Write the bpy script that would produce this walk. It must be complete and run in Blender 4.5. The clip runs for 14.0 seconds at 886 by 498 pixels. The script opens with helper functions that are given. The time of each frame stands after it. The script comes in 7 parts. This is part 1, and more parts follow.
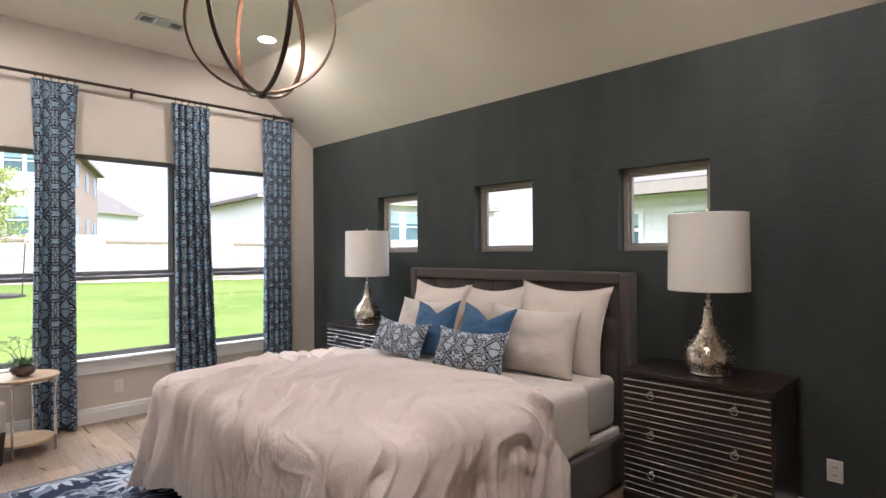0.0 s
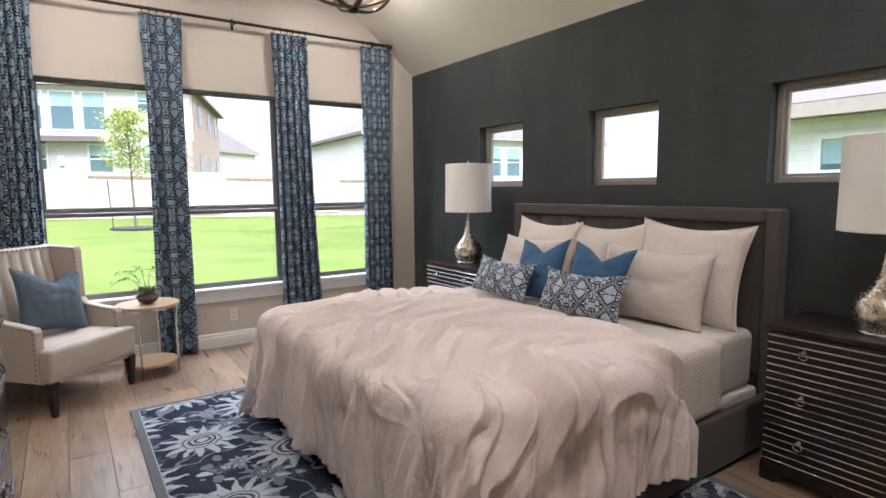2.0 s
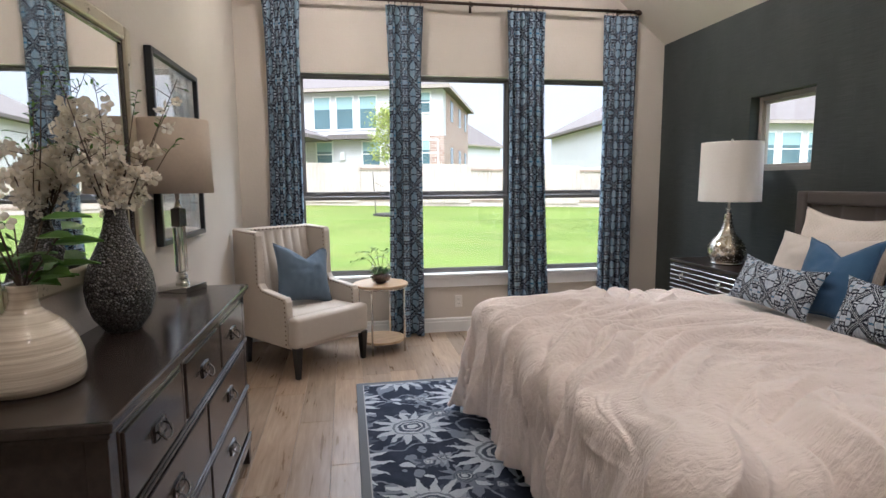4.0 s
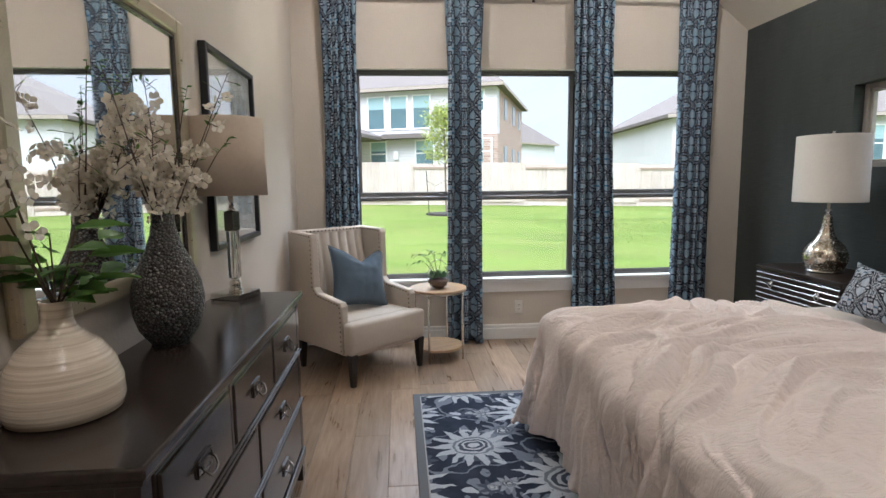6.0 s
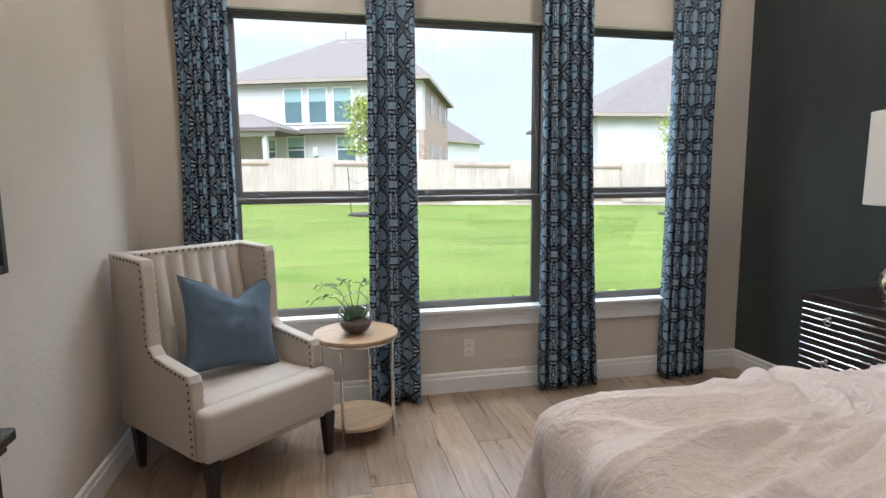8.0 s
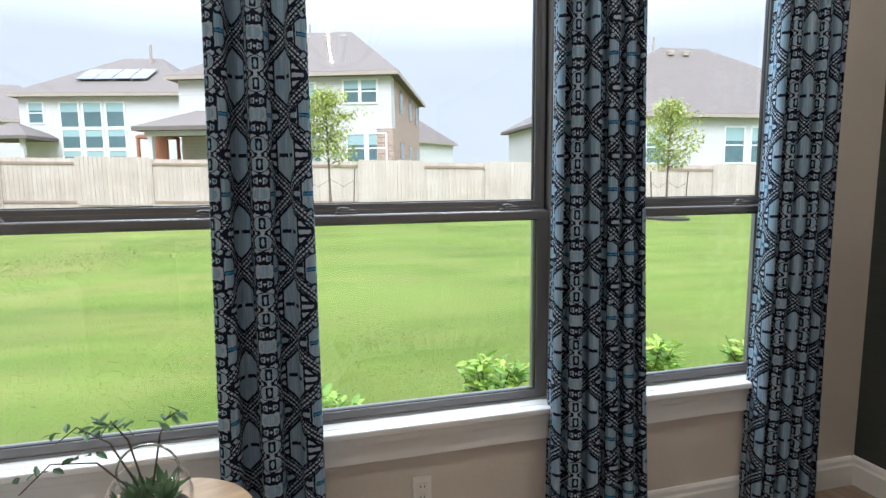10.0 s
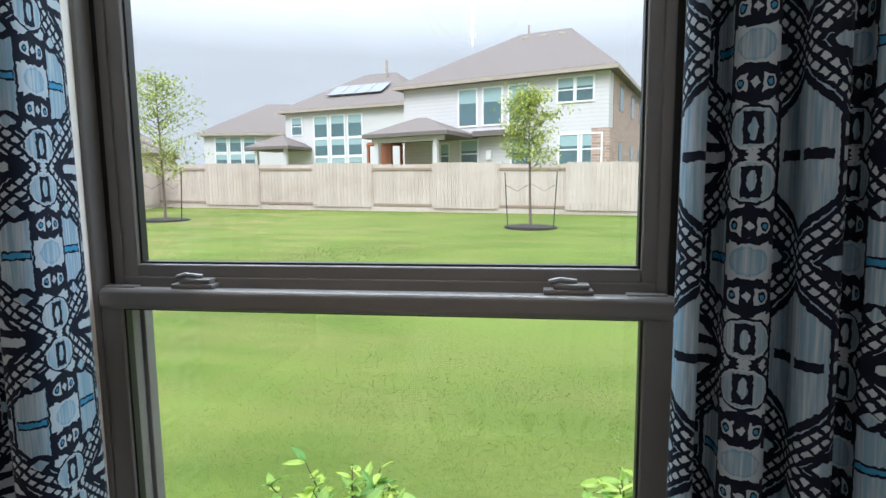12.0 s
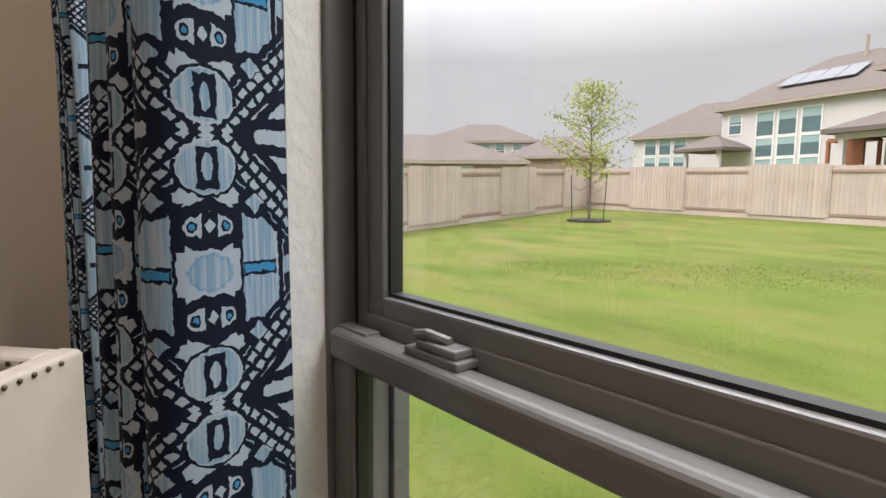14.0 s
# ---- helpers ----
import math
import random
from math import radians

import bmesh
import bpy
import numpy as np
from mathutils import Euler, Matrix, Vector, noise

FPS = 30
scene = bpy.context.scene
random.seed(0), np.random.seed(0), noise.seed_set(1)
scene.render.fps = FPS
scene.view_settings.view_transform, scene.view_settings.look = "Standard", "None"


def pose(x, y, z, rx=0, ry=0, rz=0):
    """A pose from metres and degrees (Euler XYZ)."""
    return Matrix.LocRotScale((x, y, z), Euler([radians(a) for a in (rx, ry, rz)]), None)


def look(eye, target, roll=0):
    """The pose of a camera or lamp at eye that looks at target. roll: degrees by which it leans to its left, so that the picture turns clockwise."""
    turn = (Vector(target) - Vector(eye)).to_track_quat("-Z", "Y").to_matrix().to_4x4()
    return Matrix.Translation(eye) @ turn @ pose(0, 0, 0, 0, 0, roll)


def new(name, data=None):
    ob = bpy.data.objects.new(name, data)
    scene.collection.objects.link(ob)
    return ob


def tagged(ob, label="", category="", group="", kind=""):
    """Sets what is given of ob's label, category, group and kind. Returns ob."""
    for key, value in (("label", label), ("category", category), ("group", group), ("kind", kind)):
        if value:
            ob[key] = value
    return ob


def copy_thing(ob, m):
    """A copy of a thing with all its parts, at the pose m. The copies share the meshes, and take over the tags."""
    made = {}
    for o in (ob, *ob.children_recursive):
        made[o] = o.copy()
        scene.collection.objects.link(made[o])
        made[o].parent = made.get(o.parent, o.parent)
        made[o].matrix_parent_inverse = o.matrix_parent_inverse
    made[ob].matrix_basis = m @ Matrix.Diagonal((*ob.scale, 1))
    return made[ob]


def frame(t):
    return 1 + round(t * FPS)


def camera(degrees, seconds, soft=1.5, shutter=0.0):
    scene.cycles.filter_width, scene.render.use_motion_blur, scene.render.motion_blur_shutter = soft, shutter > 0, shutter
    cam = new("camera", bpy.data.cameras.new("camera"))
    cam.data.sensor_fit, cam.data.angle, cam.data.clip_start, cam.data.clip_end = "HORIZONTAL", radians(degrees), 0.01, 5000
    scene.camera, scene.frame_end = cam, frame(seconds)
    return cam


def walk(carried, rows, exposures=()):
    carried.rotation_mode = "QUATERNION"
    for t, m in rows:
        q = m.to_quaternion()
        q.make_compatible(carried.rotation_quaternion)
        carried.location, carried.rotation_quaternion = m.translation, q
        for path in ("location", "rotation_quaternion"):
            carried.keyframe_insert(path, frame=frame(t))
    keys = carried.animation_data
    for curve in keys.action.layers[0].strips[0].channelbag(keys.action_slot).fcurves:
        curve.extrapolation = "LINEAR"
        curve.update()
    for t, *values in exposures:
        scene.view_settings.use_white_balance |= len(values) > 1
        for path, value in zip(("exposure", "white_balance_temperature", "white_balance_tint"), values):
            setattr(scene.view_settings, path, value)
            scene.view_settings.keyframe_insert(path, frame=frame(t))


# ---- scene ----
cam = camera(77.9, 14.0)
PATH = [
    (0.0, 0.519, 0.994, 1.483, 90.29, 0.45, -45.12),
    (0.5, 0.537, 0.985, 1.505, 87.72, 0.66, -45.34),
    (1.0, 0.589, 1.004, 1.503, 85.97, 0.54, -44.27),
    (1.5, 0.657, 1.077, 1.486, 84.76, 0.45, -39.85),
    (2.0, 0.704, 1.243, 1.461, 83.78, 0.50, -34.65),
    (2.5, 0.801, 1.330, 1.449, 83.22, 0.52, -27.49),
    (3.0, 0.916, 1.388, 1.435, 83.21, 0.69, -19.29),
    (3.5, 0.969, 1.484, 1.414, 83.26, 0.62, -13.65),
    (4.0, 0.945, 1.578, 1.403, 83.17, 0.37, -9.93),
    (5.3, 0.915, 1.725, 1.405, 83.12, 0.60, -4.40),
    (6.5, 0.912, 1.998, 1.414, 83.02, 0.91, -5.16),
    (7.0, 0.945, 2.345, 1.404, 82.86, 0.96, -7.55),
    (7.5, 1.015, 2.764, 1.414, 82.76, 0.89, -10.16),
    (8.0, 1.059, 3.211, 1.388, 82.87, 0.50, -12.34),
    (8.5, 1.145, 3.670, 1.380, 82.98, 0.15, -14.75),
    (9.75, 1.450, 4.600, 1.395, 83.05, 0.50, -15.20),
    (11.0, 2.023, 5.361, 1.411, 83.13, 0.85, -8.75),
    (11.5, 2.157, 5.585, 1.431, 83.36, 0.75, -0.92),
    (12.0, 2.247, 5.846, 1.452, 83.48, 0.56, 7.80),
    (12.5, 2.264, 6.092, 1.450, 83.65, 0.30, 18.36),
    (13.0, 2.115, 6.362, 1.442, 83.93, 0.11, 29.44),
    (13.5, 2.067, 6.430, 1.433, 84.00, -0.39, 40.34),
    (14.0, 2.080, 6.368, 1.437, 83.90, -0.51, 50.08),
]
walk(cam, [(t, pose(*p)) for t, *p in PATH], exposures=[(0.0, 1.25, 5600, 13), (2.5, 1.17, 5550, 12), (4.0, 1.0, 5550, 11), (7.5, 0.82, 5500, 8), (8.5, 0.75, 5500, 8), (11.0, 0.5, 5700, 7), (12.5, 0.2, 5700, 7), (13.0, 0.02, 5900, 9), (14.0, 0.14, 6600, 15)])

# ---------------------------------------------------------------- world and light
SUN_EL, SUN_AZ = 48.0, 200.0
world = bpy.data.worlds.new("overcast_sky")
scene.world = world
world.use_nodes = True
wt = world.node_tree
wt.nodes.clear()
w_out = wt.nodes.new("ShaderNodeOutputWorld")
w_bg = wt.nodes.new("ShaderNodeBackground")
w_sky = wt.nodes.new("ShaderNodeTexSky")
w_sky.sky_type = "NISHITA"
w_sky.sun_disc = False
w_sky.sun_elevation, w_sky.sun_rotation = radians(SUN_EL), radians(SUN_AZ)
w_co = wt.nodes.new("ShaderNodeTexCoord")
w_map = wt.nodes.new("ShaderNodeMapping")
w_map.inputs["Scale"].default_value = (1.0, 1.0, 3.2)
w_noise = wt.nodes.new("ShaderNodeTexNoise")
w_noise.inputs["Scale"].default_value = 2.6
w_noise.inputs["Detail"].default_value = 6.0
w_noise.inputs["Roughness"].default_value = 0.55
w_ramp = wt.nodes.new("ShaderNodeValToRGB")
w_ramp.color_ramp.elements[0].position, w_ramp.color_ramp.elements[0].color = 0.3, (8.6, 8.75, 8.95, 1)
w_ramp.color_ramp.elements[1].position, w_ramp.color_ramp.elements[1].color = 0.7, (9.5, 9.6, 9.75, 1)
w_mix = wt.nodes.new("ShaderNodeMix")
w_mix.data_type = "RGBA"
w_mix.inputs["Factor"].default_value = 0.96
wt.links.new(w_co.outputs["Generated"], w_map.inputs["Vector"])
wt.links.new(w_map.outputs["Vector"], w_noise.inputs["Vector"])
wt.links.new(w_noise.outputs["Fac"], w_ramp.inputs["Fac"])
wt.links.new(w_sky.outputs["Color"], w_mix.inputs["A"])
wt.links.new(w_ramp.outputs["Color"], w_mix.inputs["B"])
w_sep = wt.nodes.new("ShaderNodeSeparateXYZ")  # an overcast dome is brighter towards the zenith
w_up = wt.nodes.new("ShaderNodeMapRange")
w_up.inputs["From Min"].default_value, w_up.inputs["From Max"].default_value = 0.22, 1.0
w_up.inputs["To Min"].default_value, w_up.inputs["To Max"].default_value = 0.66, 4.4
w_dome = wt.nodes.new("ShaderNodeVectorMath")
w_dome.operation = "SCALE"
wt.links.new(w_co.outputs["Generated"], w_sep.inputs[0])
wt.links.new(w_sep.outputs["Z"], w_up.inputs["Value"])
wt.links.new(w_mix.outputs["Result"], w_dome.inputs[0])
wt.links.new(w_up.outputs["Result"], w_dome.inputs["Scale"])
wt.links.new(w_dome.outputs["Vector"], w_bg.inputs["Color"])
w_bg.inputs["Strength"].default_value = 0.1
wt.links.new(w_bg.outputs["Background"], w_out.inputs["Surface"])

sun = new("sun", bpy.data.lights.new("sun", "SUN"))
sun.data.energy, sun.data.angle, sun.data.color = 1.9, radians(28), (1.0, 0.96, 0.9)
_az, _el = radians(SUN_AZ), radians(SUN_EL)
sun.matrix_world = look((0, 0, 30), (-math.sin(_az) * math.cos(_el), -math.cos(_az) * math.cos(_el), 30 - math.sin(_el)))

sky_fill = new("window_skylight", bpy.data.lights.new("window_skylight", "AREA"))  # unseen area lamp over the eaves, added to boost sky light through the windows
sky_fill.data.shape, sky_fill.data.size, sky_fill.data.size_y = "RECTANGLE", 3.2, 0.9
sky_fill.data.energy, sky_fill.data.color = 80.0, (0.9, 0.96, 1.0)
sky_fill.matrix_world = look((2.05, 7.2, 3.1), (2.05, 5.2, 0.8))

# ---------------------------------------------------------------- materials
class S:
    """A value in a node tree, with plain arithmetic."""

    def __init__(self, tree, sock):
        self.tree, self.sock = tree, sock

    def op(self, kind, *others, clamp=False):
        n = self.tree.nodes.new("ShaderNodeMath")
        n.operation, n.use_clamp = kind, clamp
        for i, o in enumerate((self, *others)):
            if isinstance(o, S):
                self.tree.links.new(o.sock, n.inputs[i])
            else:
                n.inputs[i].default_value = o
        return S(self.tree, n.outputs[0])

    def __add__(self, o): return self.op("ADD", o)
    def __radd__(self, o): return self.op("ADD", o)
    def __sub__(self, o): return self.op("SUBTRACT", o)
    def __rsub__(self, o): return (self * -1.0).op("ADD", o)
    def __mul__(self, o): return self.op("MULTIPLY", o)
    def __rmul__(self, o): return self.op("MULTIPLY", o)
    def __truediv__(self, o): return self.op("DIVIDE", o)
    def lt(self, o): return self.op("LESS_THAN", o)
    def gt(self, o): return self.op("GREATER_THAN", o)
    def abs(self): return self.op("ABSOLUTE")
    def sin(self): return self.op("SINE")
    def cos(self): return self.op("COSINE")
    def ping(self, o): return self.op("PINGPONG", o)
    def mod(self, o): return self.op("FLOORED_MODULO", o)
    def max(self, o): return self.op("MAXIMUM", o)
    def min(self, o): return self.op("MINIMUM", o)
    def clip(self): return self.op("ADD", 0.0, clamp=True)
    def band(self, lo, hi): return self.gt(lo) * self.lt(hi)

    def ramp(self, lo, hi):
        n = self.tree.nodes.new("ShaderNodeMapRange")
        self.tree.links.new(self.sock, n.inputs["Value"])
        n.inputs["From Min"].default_value, n.inputs["From Max"].default_value = lo, hi
        return S(self.tree, n.outputs["Result"])


class Mat:
    """A node material being put together."""

    def __init__(self, name, rough=0.6, metal=0.0, spec=0.5):
        self.m = bpy.data.materials.new(name)
        self.m.use_nodes = True
        self.t = self.m.node_tree
        self.b = self.t.nodes["Principled BSDF"]
        self.b.inputs["Roughness"].default_value = rough
        self.b.inputs["Metallic"].default_value = metal
        self.b.inputs["Specular IOR Level"].default_value = spec

    def coords(self, kind="Object", scale=(1, 1, 1)):
        c = self.t.nodes.new("ShaderNodeTexCoord")
        m = self.t.nodes.new("ShaderNodeMapping")
        m.inputs["Scale"].default_value = scale
        self.t.links.new(c.outputs[kind], m.inputs["Vector"])
        return m.outputs["Vector"]

    def world(self, scale=(1, 1, 1)):
        g = self.t.nodes.new("ShaderNodeNewGeometry")
        m = self.t.nodes.new("ShaderNodeMapping")
        m.inputs["Scale"].default_value = scale
        self.t.links.new(g.outputs["Position"], m.inputs["Vector"])
        return m.outputs["Vector"]

    def split(self, vec):
        n = self.t.nodes.new("ShaderNodeSeparateXYZ")
        self.t.links.new(vec, n.inputs[0])
        return [S(self.t, n.outputs[i]) for i in range(3)]

    def join(self, x, y, z=0.0):
        n = self.t.nodes.new("ShaderNodeCombineXYZ")
        for i, v in enumerate((x, y, z)):
            if isinstance(v, S):
                self.t.links.new(v.sock, n.inputs[i])
            else:
                n.inputs[i].default_value = v
        return n.outputs[0]

    def noise(self, vec, scale, detail=4.0, rough=0.55, distort=0.0):
        n = self.t.nodes.new("ShaderNodeTexNoise")
        self.t.links.new(vec, n.inputs["Vector"])
        n.inputs["Scale"].default_value, n.inputs["Detail"].default_value = scale, detail
        n.inputs["Roughness"].default_value, n.inputs["Distortion"].default_value = rough, distort
        return S(self.t, n.outputs["Fac"])

    def cells(self, vec, scale, feature="F1", rnd=1.0):
        n = self.t.nodes.new("ShaderNodeTexVoronoi")
        n.feature = feature
        self.t.links.new(vec, n.inputs["Vector"])
        n.inputs["Scale"].default_value, n.inputs["Randomness"].default_value = scale, rnd
        return S(self.t, n.outputs["Distance"])

    def cell_tone(self, vec, scale):
        n = self.t.nodes.new("ShaderNodeTexVoronoi")
        self.t.links.new(vec, n.inputs["Vector"])
        n.inputs["Scale"].default_value = scale
        return S(self.t, self.split(n.outputs["Color"])[0].sock)

    def random(self):
        n = self.t.nodes.new("ShaderNodeObjectInfo")
        return S(self.t, n.outputs["Random"])

    def island(self):
        n = self.t.nodes.new("ShaderNodeNewGeometry")
        return S(self.t, n.outputs["Random Per Island"])

    def ramp(self, fac, *stops):
        n = self.t.nodes.new("ShaderNodeValToRGB")
        e = n.color_ramp.elements
        while len(e) < len(stops):
            e.new(0.5)
        for el, (p, c) in zip(e, stops):
            el.position, el.color = p, (*c, 1)
        self.t.links.new(fac.sock, n.inputs["Fac"])
        return n.outputs["Color"]

    def mix(self, fac, a, b, mode="MIX"):
        n = self.t.nodes.new("ShaderNodeMix")
        n.data_type, n.blend_type = "RGBA", mode
        if isinstance(fac, S):
            self.t.links.new(fac.sock, n.inputs["Factor"])
        else:
            n.inputs["Factor"].default_value = fac
        for key, v in (("A", a), ("B", b)):
            if isinstance(v, tuple):
                n.inputs[key].default_value = (*v, 1)
            else:
                self.t.links.new(v, n.inputs[key])
        return n.outputs["Result"]

    def color(self, c):
        if isinstance(c, tuple):
            self.b.inputs["Base Color"].default_value = (*c, 1)
        else:
            self.t.links.new(c, self.b.inputs["Base Color"])
        return self

    def rough(self, s):
        self.t.links.new(s.sock, self.b.inputs["Roughness"])
        return self

    def bump(self, height, strength=0.3, distance=0.01):
        n = self.t.nodes.new("ShaderNodeBump")
        n.inputs["Strength"].default_value, n.inputs["Distance"].default_value = strength, distance
        self.t.links.new(height.sock, n.inputs["Height"])
        self.t.links.new(n.outputs["Normal"], self.b.inputs["Normal"])
        return self

    def set(self, key, v):
        self.b.inputs[key].default_value = v
        return self


def simple(name, base, rough=0.5, metal=0.0, vary=0.12, scale=14.0, bump=0.0, bump_scale=200.0, spec=0.5, stretch=(1, 1, 1)):
    """A surface of one colour with grain at two scales."""
    k = Mat(name, rough, metal, spec)
    v = k.coords("Object", stretch)
    n = k.noise(v, scale) * 0.6 + k.noise(v, scale * 9) * 0.4
    lo = tuple(c * (1 - vary) for c in base)
    hi = tuple(min(1, c * (1 + vary)) for c in base)
    k.color(k.ramp(n, (0.3, lo), (0.7, hi)))
    k.rough(n.ramp(0.2, 0.8) * 0.12 + (rough - 0.06))
    if bump:
        k.bump(k.noise(v, bump_scale, 3), bump, 0.004)
    return k.m


def make_wall_paint(name, base, tex=0.35):
    k = Mat(name, 0.75, 0, 0.3)
    v = k.world()
    orange_peel = k.noise(v, 55, 3, 0.5)
    big = k.noise(v, 1.2, 3)
    k.color(k.ramp(big, (0.3, tuple(c * 0.95 for c in base)), (0.7, tuple(min(1, c * 1.03) for c in base))))
    k.bump(orange_peel + k.noise(v, 18, 2) * 0.7, tex, 0.004)
    return k.m


def make_grasscloth():
    k = Mat("charcoal_grasscloth", 0.7, 0, 0.35)
    v = k.world()
    weave_h = k.noise(k.world((1, 6, 260)), 1.0, 3, 0.6)
    weave_v = k.noise(k.world((1, 230, 5)), 1.0, 3, 0.6)
    streak = k.noise(k.world((1, 1.6, 0.5)), 2.2, 4, 0.6)
    n = weave_h * 0.45 + weave_v * 0.2 + streak * 0.35
    k.color(k.ramp(n, (0.3, (0.024, 0.029, 0.028)), (0.5, (0.044, 0.051, 0.049)), (0.72, (0.074, 0.08, 0.075))))
    k.bump(weave_h + weave_v * 0.5, 0.35, 0.003)
    return k.m


def make_plank():
    k = Mat("oak_plank", 0.34, 0, 0.45)
    r = k.random()
    x, y, z = k.split(k.world())
    shift = r * 37.0
    v = k.join(x * 9.0 + shift, y * 0.9 + shift, z)
    grain = k.noise(v, 3.2, 6, 0.62, 0.6)
    fine = k.noise(k.join(x * 90.0, y * 3.0 + shift, z), 1.0, 3)
    knots = k.noise(k.join(x * 3.0 + shift, y * 1.2, z), 1.6, 3)
    n = grain * 0.55 + fine * 0.2 + knots * 0.25
    c = k.ramp(n, (0.3, (0.17, 0.115, 0.074)), (0.48, (0.3, 0.22, 0.155)), (0.7, (0.44, 0.345, 0.255)))
    tone = k.ramp(r, (0.0, (0.78, 0.77, 0.76)), (0.5, (1.0, 0.97, 0.94)), (1.0, (1.16, 1.1, 1.04)))
    k.color(k.mix(1.0, c, tone, "MULTIPLY"))
    k.rough(n * 0.18 + 0.2)
    k.bump(grain * 0.6 + fine * 0.4, 0.12, 0.002)
    return k.m


def ikat_pattern(k, u, v, pale, streaky, ink, accent):
    """Mirrored tribal weave: a lattice of beaded diagonals round columns of medallions and streaked blocks. u, v in metres."""
    uu = u + (k.noise(k.join(u, v), 150, 2, 0.5) - 0.5) * 0.005
    vv = v + (k.noise(k.join(v, u), 150, 2, 0.5) - 0.5) * 0.007
    a = uu.ping(0.122) / 0.122
    b = (vv + 0.114).ping(0.114) / 0.114
    c = 1.0 - b
    jag = (k.noise(k.join(u, v), 90, 2) - 0.5) * 0.2

    def blob(ca, cb, ra, rb):
        p, q = (a - ca) / ra, (b - cb) / rb
        return p * p + q * q + jag

    diag = b - (a - 0.06) * 1.06
    d = diag.abs()
    near, far = diag.gt(0.15), diag.lt(-0.15)
    band = (d + jag * 0.25).lt(0.17)
    beads = (d - 0.07).abs().lt(0.036) * ((b + a) * 46.0).sin().gt(-0.55)
    root = b.lt(0.1) * a.lt(0.36) * (1.0 - (b - 0.05).abs().lt(0.02) * a.gt(0.3))
    oval = blob(0.0, 0.25, 0.21, 0.2)
    slit = (a + jag * 0.1).lt(0.075) * b.band(0.1, 0.4) * (1.0 - blob(0.0, 0.24, 0.035, 0.1).lt(1.0))
    chin = (b - 0.5 - a * 0.5 + jag * 0.2).abs().lt(0.05)
    brow = (b - 0.83 + a * 0.5 + jag * 0.2).abs().lt(0.05)
    cheek = (a - 0.2 + jag * 0.2).abs().lt(0.035) * b.band(0.5, 0.84)
    owl = (chin.max(brow) * a.lt(0.24)).max(cheek).max(a.lt(0.055) * b.band(0.55, 0.78))
    eye = blob(0.115, 0.665, 0.05, 0.07)
    nose = ((a * 1.3) + (b - 0.665).abs()).lt(0.05)
    medal = blob(0.0, 1.0, 0.19, 0.17)
    star = blob(0.34, 0.5, 0.13, 0.12)
    petal = ((a - 0.34).abs() + (b - 0.5).abs()).lt(0.075)
    post = (a - 0.54 + jag * 0.1).abs().lt(0.022) * near * b.gt(0.6)
    edge = (a - 0.225 + jag * 0.1).abs().lt(0.012) * b.gt(0.56)
    comb = near * a.gt(0.57) * ((c * 26.0) / (1.25 - a * 0.35)).cos().lt(-0.2)
    dash = c.lt(0.055) * a.band(0.24, 0.5)
    dash_in = c.lt(0.03) * a.band(0.25, 0.49)
    fan = far * a.band(0.3, 0.64) * ((b * 25.0) / (0.5 + a * 0.6)).cos().lt(-0.15)
    post2 = (a - 0.66 + jag * 0.1).abs().lt(0.022) * far
    dash2 = b.lt(0.05) * a.band(0.72, 0.96)
    cap = far * (diag + 0.24 + jag * 0.2).abs().lt(0.05)
    rim = near * (diag - 0.22 + jag * 0.25).abs().lt(0.035) * a.gt(0.16)
    dark = band.max(root).max(post).max(edge).max(comb).max(dash).max(fan).max(post2).max(dash2).max(cap).max(rim)
    dark = dark.max(star.lt(1.0) * near).max(owl)
    dark = dark * (1.0 - beads) * (1.0 - petal)
    dark = dark * (1.0 - eye.lt(1.0)) * (1.0 - nose) * (1.0 - medal.lt(1.0)) * (1.0 - oval.lt(1.0))
    dark = dark.max(slit).max(eye.band(0.12, 0.42)).max(oval.band(0.9, 1.15) * b.gt(0.2))
    blue = dash_in.max(eye.lt(0.12)).max(medal.band(0.5, 0.62) * 0.4)
    streak = k.noise(k.join(u * 320.0, v * 9.0), 1.0, 3, 0.6)
    block = (near * a.band(0.22, 0.53)).max(far * a.gt(0.68)).max(medal.lt(0.7)).max(oval.lt(0.8)).max(near * a.gt(0.57) * 0.8)
    ground = k.mix((streak.ramp(0.36, 0.58) * (block * 0.85 + 0.1)).clip(), pale, streaky)
    col = k.mix(dark.clip(), ground, ink)
    return k.mix(blue.clip(), col, accent), dark


def make_curtain():
    k = Mat("ikat_curtain_cloth", 0.85, 0, 0.2)
    u, v, _ = k.split(k.coords("UV"))
    c, dark = ikat_pattern(k, u, v, (0.37, 0.425, 0.485), (0.17, 0.29, 0.4), (0.005, 0.008, 0.02), (0.04, 0.22, 0.42))
    k.color(c)
    weave = (u * 5200.0).sin() * (v * 5200.0).sin()
    k.bump(weave * 0.3 + k.noise(k.join(u * 30.0, v * 2.0), 4, 2), 0.15, 0.003)
    tr = k.t.nodes.new("ShaderNodeBsdfTranslucent")
    k.t.links.new(c, tr.inputs["Color"])
    mx = k.t.nodes.new("ShaderNodeMixShader")
    mx.inputs["Fac"].default_value = 0.08
    out = k.t.nodes["Material Output"]
    k.t.links.new(k.b.outputs["BSDF"], mx.inputs[1])
    k.t.links.new(tr.outputs["BSDF"], mx.inputs[2])
    k.t.links.new(mx.outputs["Shader"], out.inputs["Surface"])
    return k.m


